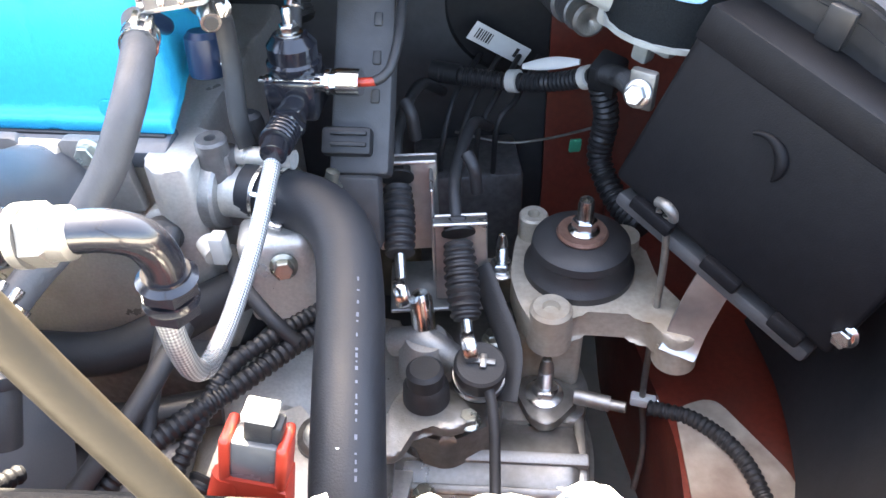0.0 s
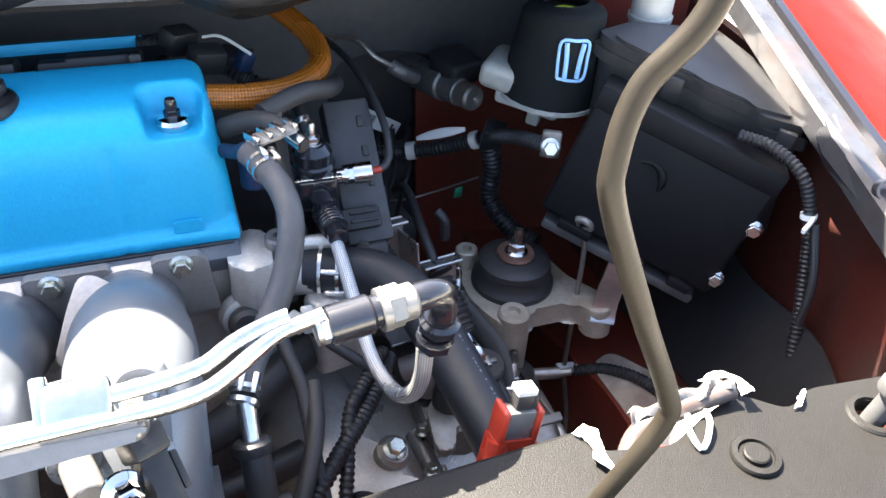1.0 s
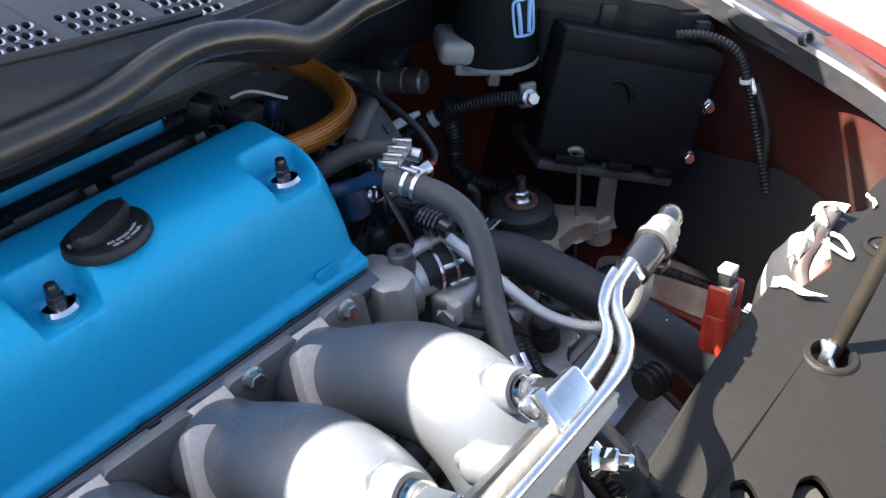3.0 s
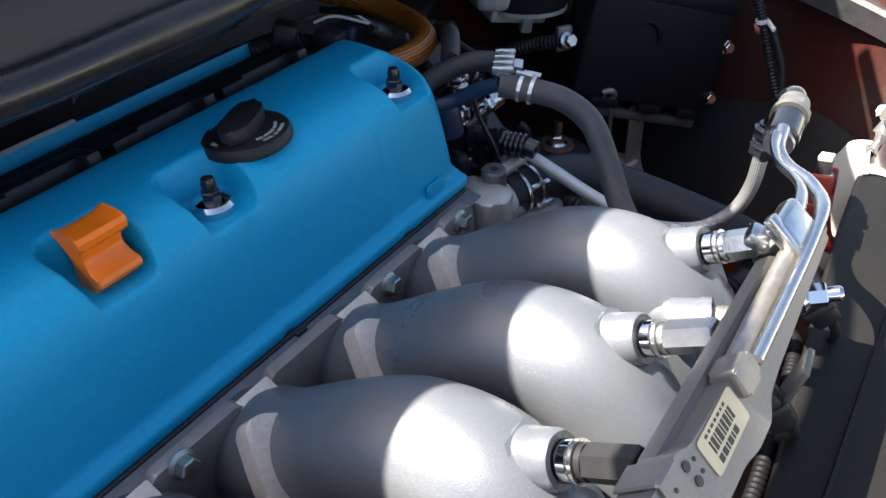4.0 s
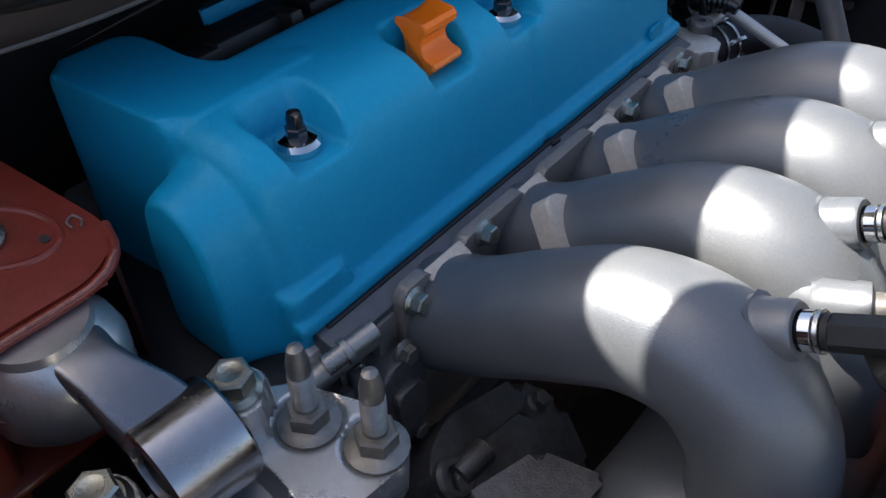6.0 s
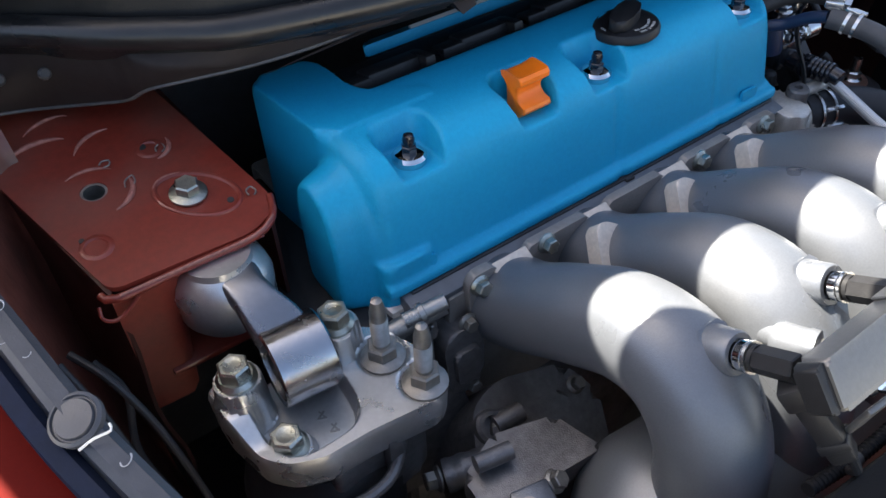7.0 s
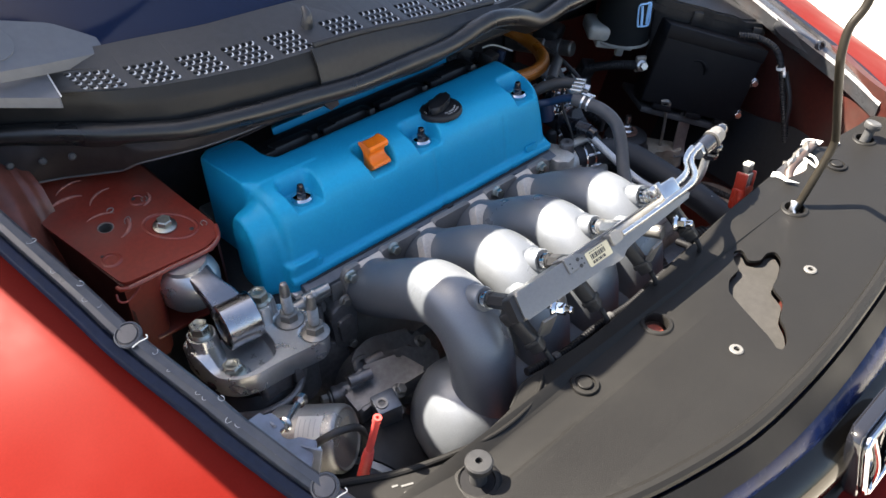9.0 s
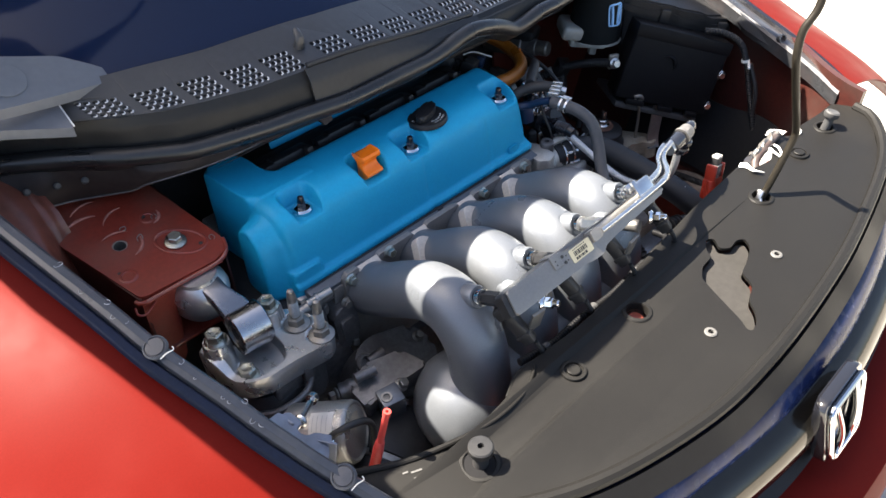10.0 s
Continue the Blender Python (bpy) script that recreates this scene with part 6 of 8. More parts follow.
for p, w, h in (((-0.318, 0.012, 0.838), 0.0200, 0.008), ((-0.321, 0.026, 0.848), 0.0185, 0.008), ((-0.324, 0.040, 0.855), 0.0155, 0.0085), ((-0.326, 0.054, 0.858), 0.0150, 0.009), ((-0.327, 0.068, 0.859), 0.0175, 0.010),
                ((-0.328, 0.082, 0.858), 0.024, 0.012), ((-0.328, 0.098, 0.856), 0.030, 0.014)):
    turn = Matrix.Rotation(radians(-4 - 6 * smooth_step(0.012, 0.082, p[1])), 3, "Z")
    arm.append([Vector(p) + turn @ Vector((w * cx, -0.3 * h * cz, h * cz)) for cx, cz in RIM])
part("link_arm", loft(arm), ARM, mount)
part("upper_eye", lathe([(0.030, 0.815), (0.035, 0.822), (0.036, 0.846), (0.033, 0.856), (0.025, 0.863), (0.024, 0.868), (0.0001, 0.869)], Matrix.Translation((-0.331, 0.081, 0.004)), 40), BRIGHT_CAST, mount, "polished domed upper eye")
for k, (cx, cy) in enumerate(((-0.318, -0.018), (-0.316, -0.032))):
    zc = mount_top(cx, cy) + 0.0003
    part("casting_mark", join(box((0.008, 0.0012, 0.001), pose(cx, cy, zc, 0, 0, 30)), box((0.0012, 0.007, 0.001), pose(cx + 0.001, cy, zc, 0, 0, 10)), box((0.006, 0.0012, 0.001), pose(cx, cy - 0.003, zc, 0, 0, -20))), CAST, mount, smooth=False)
part("foot", prism(rounded([(-0.335, -0.06), (-0.25, -0.05), (-0.24, 0.0), (-0.32, 0.0)], 0.012), 0.70, PZ - 0.028, Matrix(), 0.006, 2), CAST_DARK, mount)
part("front_rib", box((0.014, 0.010, 0.050), pose(-0.285, -0.057, 0.752, 0, 0, 8), 0.003), CAST_DARK, mount)

# pump and pulley below the mount
pump = thing("pump", (-0.31, 0.0, 0.60), "dark round pump below the engine mount", "pump")
part("drum", lathe([(0.052, 0.0), (0.060, 0.006), (0.060, 0.06), (0.054, 0.085), (0.040, 0.10), (0.0001, 0.104)], Matrix.Translation((-0.322, -0.012, 0.655)), 40), BLACK, pump)
part("seam", sweep([(-0.372, -0.022, 0.735), (-0.345, -0.062, 0.742), (-0.300, -0.070, 0.748), (-0.268, -0.045, 0.755)], 0.0045, 10, 0.006), CAST_DARK, pump)
comp = thing("starter_motor", (-0.305, -0.13, 0.62), "stained silver motor can with a white label and black cable", "motor")
cm = up_along((-0.308, -0.134, 0.736), (0.35, -0.46, 0.16))
part("can", lathe([(0.0001, -0.055), (0.034, -0.055), (0.038, -0.050), (0.038, 0.024), (0.0365, 0.028), (0.034, 0.030), (0.031, 0.0285), (0.020, 0.031), (0.0001, 0.032)], cm, 44), CAST, comp)
lp = cm.inverted() @ Vector((-0.326, -0.143, 0.782))
la = math.atan2(lp.y, lp.x)
can_label = part("label", shell(grid(10, 3, lambda u, v: cm @ Vector((0.0385 * math.cos(la - 0.42 + 0.84 * u), 0.0385 * math.sin(la - 0.42 + 0.84 * u), -0.014 + 0.030 * v))), 0.0004), PAPER, comp, "white paper label")
for k in range(4):
    part("print_bar", shell(grid(6, 2, lambda u, v: cm @ Vector((0.0389 * math.cos(la - 0.30 + 0.5 * u), 0.0389 * math.sin(la - 0.30 + 0.5 * u), -0.010 + 0.006 * k + 0.0008 * v))), 0.0002), PRINT, can_label)
part("cable", sweep([(-0.336, -0.166, 0.782), (-0.326, -0.176, 0.797), (-0.306, -0.180, 0.796), (-0.286, -0.176, 0.777), (-0.276, -0.170, 0.744), (-0.278, -0.165, 0.70)], 0.0042, 14, 0.005), RUBBER, comp)
part("terminal", hex_head(0.0062, 0.012, up_along((-0.337, -0.163, 0.776), (0.1, -0.55, 0.6))), STEEL, comp)
part("stain", shell(grid(6, 6, lambda u, v: cm @ Vector(((0.006 + 0.018 * v) * math.cos(0.6 + 1.5 * u), (0.006 + 0.018 * v) * math.sin(0.6 + 1.5 * u), 0.0322 - 0.0012 * v))), 0.0002), CAST_TAN, comp, "tan stain on the end")
brk = thing("relay_bracket", (-0.35, -0.10, 0.70), "bluish grey stamped bracket with a bolt", "bracket")
LEAF_EDGE = rounded([(-0.3980, -0.1600), (-0.3790, -0.1560), (-0.3774, -0.1591), (-0.3695, -0.1597), (-0.3665, -0.1661), (-0.3655, -0.1750), (-0.3735, -0.1770), (-0.3742, -0.1836), (-0.3696, -0.1882), (-0.3602, -0.1888), (-0.3471, -0.1980),
                     (-0.3529, -0.2047), (-0.3578, -0.2060), (-0.3603, -0.2107), (-0.3700, -0.2200), (-0.3900, -0.2050)], 0.0022)
part("leaf", plate(LEAF_EDGE, [], lambda x, y: 0.866 - 0.35 * (x + 0.389) + 0.45 * (y + 0.159), 0.003), PLATE_BLUE, brk, "bluish grey stamped leaf")
part("leaf_fold", join(box((0.003, 0.030, 0.050), pose(-0.3640, -0.200, 0.815, 8, 6, 38), 0.001), box((0.003, 0.018, 0.100), pose(-0.3760, -0.165, 0.808, 0, 0, 10), 0.001)), PLATE_BLUE, brk)
part("bolt", join(hex_head(0.006, 0.010, up_along((-0.352, -0.145, 0.812), (-0.6, -0.3, 0.35))), sweep([(-0.352, -0.145, 0.812), (-0.318, -0.118, 0.796)], 0.004, 10), lathe([(0.007, -0.004), (0.007, 0.004), (0.004, 0.006)], up_along((-0.318, -0.118, 0.796), (0.6, 0.4, -0.3)), 14)), STEEL, brk)

# alternator ahead of the block
alt = thing("alternator", (-0.22, -0.12, 0.55), "dark cast alternator with a squared bracket and three bolts", "alternator")
part("housing", lathe([(0.030, -0.075), (0.062, -0.065), (0.068, -0.045), (0.068, -0.030), (0.064, -0.028), (0.064, -0.020), (0.068, -0.018), (0.068, 0.040), (0.058, 0.056), (0.0001, 0.058)], up_along((-0.250, -0.150, 0.632), (0.8, 0.45, 0.1)), 44), BLACK, alt)
part("band", lathe([(0.0682, -0.0295), (0.0690, -0.029), (0.0690, -0.021), (0.0682, -0.0205)], up_along((-0.250, -0.150, 0.632), (0.8, 0.45, 0.1)), 44), DULL_STEEL, alt)
blk = axes((-0.2225, -0.1390, 0.735), (1, 0.0, 0.08), (-0.05, -0.12, 1))
part("bracket", box((0.030, 0.028, 0.075), blk @ pose(0, 0, -0.0375, 0, 0, -14), 0.0025, 2), CAST_BLUE, alt, "bluish grey squared bracket")
part("arm", prism(rounded([(-0.030, 0.010), (-0.028, 0.048), (0.010, 0.062), (0.058, 0.046), (0.070, 0.004), (0.034, 0.008), (0.014, 0.014)], 0.006, 4), -0.04, -0.010, blk, 0.006, 3), CAST_DARK, alt)
for dx, dy in ((-0.006, 0.000), ):
    part("socket", lathe([(0.0075, 0.0), (0.0072, 0.002), (0.0045, 0.002), (0.004, -0.004), (0.0001, -0.004)], blk @ Matrix.Translation((dx, dy, 0.0)), 20), DULL_STEEL, alt)
part("face_plug", lathe([(0.0055, 0.0), (0.0052, 0.002), (0.0030, 0.002), (0.0001, -0.002)], axes((-0.209, -0.1500, 0.716), (1, 0.2, 0), (0.9, -0.55, 0.05)), 18), DULL_STEEL, alt)
part("side_bolt", hex_head(0.0068, 0.010, up_along((-0.197, -0.130, 0.724), (0.3, -0.5, 0.8))), DULL_STEEL, alt)
part("arm_pin", sweep([blk @ Vector((-0.018, 0.046, 0.004)), blk @ Vector((0.010, 0.040, 0.002))], 0.007, 16), CAST_DARK, alt)
tens = thing("belt_tensioner", (-0.15, -0.05, 0.55), "dark grey cast belt tensioner housing with a bolt boss", "tensioner")
tm = axes((-0.158, -0.055, 0.675), (0.9, -0.15, -0.25), (-0.15, -0.45, 0.85))
part("body", prism(rounded([(-0.062, -0.030), (-0.050, 0.022), (-0.020, 0.040), (0.050, 0.042), (0.078, 0.010), (0.070, -0.045), (0.010, -0.058), (-0.040, -0.050)], 0.014, 5), -0.08, 0.010, tm, 0.009, 4), CAST_DARK, tens)
part("web", prism(rounded([(-0.045, -0.022), (-0.038, 0.012), (0.040, 0.020), (0.046, -0.030)], 0.010, 4), 0.008, 0.016, tm, 0.005, 3), CAST_DARK, tens)
part("boss", lathe([(0.015, -0.02), (0.0145, 0.016), (0.012, 0.019), (0.0085, 0.019), (0.008, 0.008), (0.0001, 0.008)], tm @ Matrix.Translation((-0.040, 0.004, 0.0)), 26), CAST_DARK, tens)
part("boss_pin", sweep([tm @ Vector((-0.036, 0.004, 0.014)), tm @ Vector((-0.012, 0.010, 0.020))], 0.0085, 16), CAST_DARK, tens)
part("bolt", hex_head(0.0062, 0.010, tm @ Matrix.Translation((0.055, 0.020, 0.010))), DULL_STEEL, tens)
part("side_port", sweep([(-0.246, -0.062, 0.690), (-0.222, -0.072, 0.694), (-0.200, -0.080, 0.690)], 0.013, 18, ridge=0.001, pitch=0.012), CAST_DARK, tens)
part("plug", hex_head(0.008, 0.012, up_along((-0.250, -0.060, 0.688), (-1, 0.3, 0.1))), DULL_STEEL, tens)
harness_l = thing("wire_bundle", (-0.43, 0.02, 0.60), "thin dark wires hanging beside the inner fender", "wires")
for k, pts in enumerate(([(-0.448, 0.06, 0.86), (-0.438, 0.03, 0.83), (-0.430, 0.0, 0.78), (-0.415, -0.03, 0.70)], [(-0.440, 0.075, 0.85), (-0.425, 0.045, 0.84), (-0.412, 0.02, 0.80), (-0.402, -0.01, 0.72), (-0.40, -0.05, 0.66)],
                         [(-0.43, 0.09, 0.82), (-0.42, 0.07, 0.80), (-0.43, 0.05, 0.76), (-0.42, 0.02, 0.72)])):
    part("wire", sweep(pts, 0.0028, 10, 0.006), RUBBER, harness_l)

# ---- gearbox side: battery, reservoirs, hoses, gearbox, brackets ----
BU, BW = Vector((0.716, -0.647, -0.274)), Vector((0.29, -0.02, 0.955))
bm_ = axes((0.624, 0.013, 0.788), BU, BW)
battery = thing("battery_box", (0.66, 0.05, 0.70), "black plastic battery cover box with an arched emboss on its face", "battery")
part("body", box((0.186, 0.060, 0.140), bm_ @ Matrix.Translation((0, 0.031, 0)), 0.005, 3), BATTERY, battery)
part("upper_band", box((0.188, 0.062, 0.024), bm_ @ Matrix.Translation((0, 0.031, 0.0595)), 0.0025, 2), BATTERY, battery)
arch = [(-0.0175 + 0.0165 * math.cos(a), 0.008 + 0.0170 * math.sin(a)) for a in [-0.35 + 2.6 * k / 14 for k in range(15)]]
part("arch_emboss", sweep([bm_ @ Vector((x, 0.0005, z)) for x, z in arch], lambda s: 0.0044 * math.sin(math.pi * (0.10 + 0.86 * (1 - s) ** 1.6)), 12, 0.003), BATTERY, battery)
for x0, w in ((-0.052, 0.036), (0.010, 0.030), (0.064, 0.024)):
    part("bottom_tab", box((w, 0.010, 0.010), bm_ @ Matrix.Translation((x0, -0.001, -0.072)), 0.002), BATTERY, battery)
for x0, z0 in ((0.094, 0.012), (0.091, -0.050)):
    part("cover_screw", hex_head(0.0065, 0.009, bm_ @ Matrix.Translation((x0, 0.004, z0)) @ pose(0, 0, 0, 90, 0, 0)), STEEL, battery)
rod2 = thing("battery_tie_rod", (0.583, 0.046, 0.5), "thin grey battery hold-down rod with a white clip", "rod")
part("hook", sweep([(0.566, 0.052, 0.744), (0.571, 0.044, 0.746), (0.577, 0.042, 0.738), (0.571, 0.048, 0.732), (0.564, 0.050, 0.738)], 0.004, 12, 0.003), DULL_STEEL, rod2)
part("rod", sweep([(0.572, 0.045, 0.738), (0.576, 0.043, 0.70), (0.579, 0.045, 0.62), (0.582, 0.046, 0.54), (0.588, 0.044, 0.50), (0.590, 0.035, 0.47), (0.585, 0.02, 0.44)], 0.0028, 12, 0.006), DULL_STEEL, rod2)
part("clip", box((0.022, 0.010, 0.010), pose(0.583, 0.045, 0.536, 0, 0, -10), 0.002), WHITE, rod2, "white plastic clip")
part("clip_bolt", hex_head(0.005, 0.008, up_along((0.596, 0.044, 0.536), (1, -0.3, 0.2))), STEEL, rod2)
strap = thing("battery_strap", (0.60, 0.022, 0.63), "flat zinc battery tray strap bolted to the mount", "strap")
sm = [Vector((0.615, 0.024, 0.715)), Vector((0.606, 0.020, 0.690)), Vector((0.597, 0.016, 0.655)), Vector((0.593, 0.010, 0.640)), Vector((0.590, 0.006, 0.637))]
part("blade", loft([[q + Vector(d) for d in ((-0.0125, 0.004, 0.002), (0.0125, -0.004, -0.002), (0.0130, -0.0015, -0.002), (-0.0120, 0.0065, 0.002))] for q in spline(sm, 0.006)]), BRACKET, strap)
part("bolt", hex_head(0.0085, 0.010, up_along((0.592, 0.024, 0.638), (0, 0, 1)), 1.5), DULL_STEEL, strap)

# fuse box with a stepped lid
fuse = thing("fuse_box", (0.70, 0.08, 0.80), "black plastic fuse box with a stepped grey-black lid", "fuse box")
LID = rounded([(0.600, 0.126), (0.650, 0.148), (0.758, 0.148), (0.788, 0.055), (0.760, -0.008), (0.718, 0.006), (0.714, 0.020), (0.676, 0.048), (0.668, 0.062), (0.640, 0.082), (0.606, 0.112)], 0.006, 4)


def lid_z(x, y):
    return 0.908 - 0.155 * (x - 0.60) + 0.24 * (y - 0.12)


def grown(poly, k):
    cx, cy = sum(p[0] for p in poly) / len(poly), sum(p[1] for p in poly) / len(poly)
    return [(cx + (x - cx) * k, cy + (y - cy) * k) for x, y in poly]


part("lid", plate(LID, [], lid_z, 0.014), BLACK, fuse)
part("lid_step", plate(grown(LID, 1.06), [], lambda x, y: lid_z(x, y) - 0.011, 0.012), BLACK, fuse)
part("lid_crown", plate(grown(LID, 0.86), [], lambda x, y: lid_z(x, y) + 0.003, 0.004), BLACK, fuse)
part("body", plate(grown(LID, 0.98), [], lambda x, y: lid_z(x, y) - 0.022, 0.10), BLACK, fuse)
for x0, y0 in ((0.655, 0.068), (0.738, -0.006)):
    part("latch", box((0.018, 0.008, 0.026), pose(x0, y0, lid_z(x0, y0) - 0.018, 0, 10, -40), 0.002), BLACK, fuse)

# brake fluid reservoir with a cloth sleeve
res = thing("brake_reservoir", (0.578, 0.165, 0.78), "white brake fluid reservoir wearing a black cloth sleeve", "reservoir")
rmx = Matrix.Translation((0.577, 0.168, 0.83)) @ pose(0, 0, 0, 0, 4, 0) @ Matrix.Translation((0, 0, -0.83))
part("tank", join(box((0.100, 0.066, 0.028), pose(0.560, 0.176, 0.843, 0, 8, -40), 0.009, 3), box((0.07, 0.045, 0.018), pose(0.560, 0.172, 0.823, 0, 8, -40), 0.005), box((0.014, 0.014, 0.02), pose(0.556, 0.152, 0.812, 0, 8, -40), 0.003)), GREY_TANK, res)
sleeve = grid(30, 22, lambda u, v: rmx @ Vector(((0.0515 - 0.011 * u - 0.018 * smooth_step(0.86, 1.0, u)) * math.cos(2 * math.pi * v), (0.0515 - 0.011 * u - 0.018 * smooth_step(0.86, 1.0, u)) * math.sin(2 * math.pi * v),
                                                 0.826 + 0.105 * u + 0.004 * math.cos(2 * math.pi * v + 0.7) * u - 0.006 * smooth_step(0.9, 1.0, u))), True)
part("sleeve", shell(sleeve, 0.003), CLOTH, res, "black knit sweatband")
part("cap", lathe([(0.034, 0.85), (0.030, 0.910), (0.026, 0.916), (0.0001, 0.9165)], rmx, 32), BLACK, res)
part("cap_print", lathe([(0.015, 0.9168), (0.015, 0.9176), (0.008, 0.9176), (0.008, 0.9168)], rmx @ pose(0.003, -0.004, 0), 24), YELLOW, res)
part("rim", lathe([(0.046, 0.822), (0.0525, 0.824), (0.0525, 0.828), (0.046, 0.830)], rmx, 36), GREY_TANK, res)


def on_sleeve(a, h):
    r = 0.0530 - 0.105 * (h - 0.826)
    return rmx @ Vector((r * math.cos(a), r * math.sin(a), h))


A0 = radians(-98)
logo = [(-0.36, 0.864), (-0.42, 0.884), (-0.40, 0.900), (0.0, 0.9015), (0.40, 0.900), (0.42, 0.884), (0.36, 0.864), (0.0, 0.8625)]
part("badge_outline", sweep([on_sleeve(A0 + a * 0.78, h) for a, h in logo + logo[:1]], 0.0016, 8, 0.003), THREAD, res, "pale blue stitched badge")
for s in (-1, 1):
    part("badge_bar", sweep([on_sleeve(A0 + s * 0.13, 0.865), on_sleeve(A0 + s * 0.15, 0.882), on_sleeve(A0 + s * 0.20, 0.899)], 0.0024, 8, 0.003), THREAD, res)
cl = thing("clutch_reservoir", (0.694, 0.17, 0.85), "small white reservoir with a ribbed cap", "reservoir")
part("cup", lathe([(0.020, 0.80), (0.022, 0.89), (0.024, 0.894), (0.024, 0.898), (0.0001, 0.899)], Matrix.Translation((0.697, 0.185, 0)), 24), WHITE_PLASTIC, cl)
ribs = [((0.021 + (0.0008 if k % 2 else 0)) * math.cos(2 * math.pi * k / 48), (0.021 + (0.0008 if k % 2 else 0)) * math.sin(2 * math.pi * k / 48)) for k in range(48)]
part("ribbed_cap", prism(ribs, 0.898, 0.921, Matrix.Translation((0.697, 0.185, 0)), 0.0015, 1), WHITE_PLASTIC, cl)

# brake booster, master cylinder and the wiring in front of it
booster = thing("brake_booster", (0.45, 0.34, 0.66), "large black brake booster drum with a white label", "booster")
gm = up_along((0.455, 0.392, 0.755), (0.0, -1, 0.05))
part("drum", lathe([(0.125, -0.03), (0.125, 0.0), (0.118, 0.014), (0.085, 0.022), (0.070, 0.034), (0.0001, 0.036)], gm, 48), BLACK, booster)
lb = axes((0.440, 0.3305, 0.727), (0.052, 0.024, -0.040), (0.0, -0.9, 0.2))
lab2 = part("label", box((0.072, 0.020, 0.0012), lb, 0.0004, 1), PAPER, booster, "white bar code label")
bars(lb @ Matrix.Translation((-0.030, 0, 0.0006)), [0.0012, 0.002, 0.001, 0.0016, 0.0012, 0.0022, 0.001], 0.011, 0.0014, 0.0003, INK_AND_HOLE_DARK, lab2, "bar_code")
part("print_bar", box((0.004, 0.010, 0.0003), lb @ Matrix.Translation((0.022, 0, 0.0008))), INK_AND_HOLE_DARK, lab2, smooth=False)
mc = thing("master_cylinder", (0.50, 0.26, 0.74), "grey cast master cylinder with a bolt and fittings", "cylinder")
md = Vector((0.25, -0.9, 0.1)).normalized()
mo = Vector((0.500, 0.300, 0.790))
part("barrel", lathe([(0.019, -0.06), (0.019, 0.02), (0.016, 0.022), (0.016, 0.050), (0.012, 0.053), (0.0001, 0.054)], up_along(mo, md), 28), CAST_DARK, mc)
part("end_plug", lathe([(0.0135, 0.050), (0.0145, 0.052), (0.0145, 0.072), (0.012, 0.075), (0.004, 0.0745), (0.0001, 0.072)], up_along(mo, md), 28), DULL_STEEL, mc)
part("side_port", sweep([(0.472, 0.295, 0.800), (0.452, 0.285, 0.812), (0.44, 0.29, 0.82)], 0.0085, 14), CAST_DARK, mc)
part("port_body", box((0.05, 0.05, 0.03), pose(0.52, 0.29, 0.812, 10, 0, 20), 0.008, 3), BLACK, mc)
part("brake_line", sweep([(0.45, 0.285, 0.815), (0.42, 0.28, 0.835), (0.40, 0.30, 0.85), (0.36, 0.34, 0.84)], 0.0032, 10), DULL_STEEL, mc)
loom = thing("wiring_loom", (0.48, 0.22, 0.70), "black corrugated wiring loom with plugs across the firewall", "wiring")
part("conduit", sweep([(0.385, 0.275, 0.722), (0.42, 0.268, 0.722), (0.457, 0.258, 0.724), (0.495, 0.240, 0.735), (0.526, 0.216, 0.754)], 0.0075, 12, ridge=0.0016, pitch=0.005), BLACK, loom)
part("conduit", sweep([(0.530, 0.212, 0.757), (0.536, 0.18, 0.775), (0.542, 0.14, 0.792), (0.546, 0.10, 0.805)], 0.0068, 12, ridge=0.0016, pitch=0.005), BLACK, loom)
part("sleeve", sweep([(0.378, 0.280, 0.722), (0.405, 0.272, 0.722)], 0.0105, 14), BLACK, loom)
part("tape", sweep([(0.453, 0.260, 0.7235), (0.462, 0.256, 0.726)], 0.0108, 16), WHITE_PLASTIC, loom, "grey tape band")
part("tape", sweep([(0.519, 0.222, 0.749), (0.524, 0.217, 0.753)], 0.0105, 16), WHITE_PLASTIC, loom)
part("plug", box((0.026, 0.026, 0.030), pose(0.537, 0.205, 0.762, 20, 10, -30), 0.004), BLACK, loom)
part("white_strip", sweep([(0.465, 0.262, 0.738), (0.490, 0.250, 0.748), (0.515, 0.236, 0.757)], lambda s: 0.005 * math.sin(math.pi * (0.1 + 0.8 * s)) + 0.001, 10, 0.004, flat=0.5), PAPER, loom, "torn white tape strip")
part("end_bolt", hex_head(0.0075, 0.010, up_along((0.547, 0.093, 0.806), (-0.4, -0.85, 0.3))), STEEL, loom)
part("end_bracket", box((0.020, 0.008, 0.030), pose(0.551, 0.100, 0.806, 0, 0, -30), 0.003), DULL_STEEL, loom)
part("drop_conduit", sweep([(0.533, 0.206, 0.750), (0.540, 0.205, 0.72), (0.538, 0.20, 0.68), (0.555, 0.17, 0.655), (0.575, 0.14, 0.65)], 0.010, 12, ridge=0.0018, pitch=0.006), BLACK, loom)
part("green_tag", box((0.012, 0.004, 0.016), pose(0.519, 0.253, 0.660, 10, 0, 10), 0.002), GREEN, loom, "small green plug")
part("thin_wire", sweep([(0.40, 0.27, 0.66), (0.45, 0.262, 0.655), (0.49, 0.255, 0.665), (0.53, 0.22, 0.70)], 0.0014, 8), DULL_STEEL, loom)
dark_mass = thing("brake_modulator", (0.40, 0.28, 0.45), "dark brake modulator block deep by the firewall", "modulator")
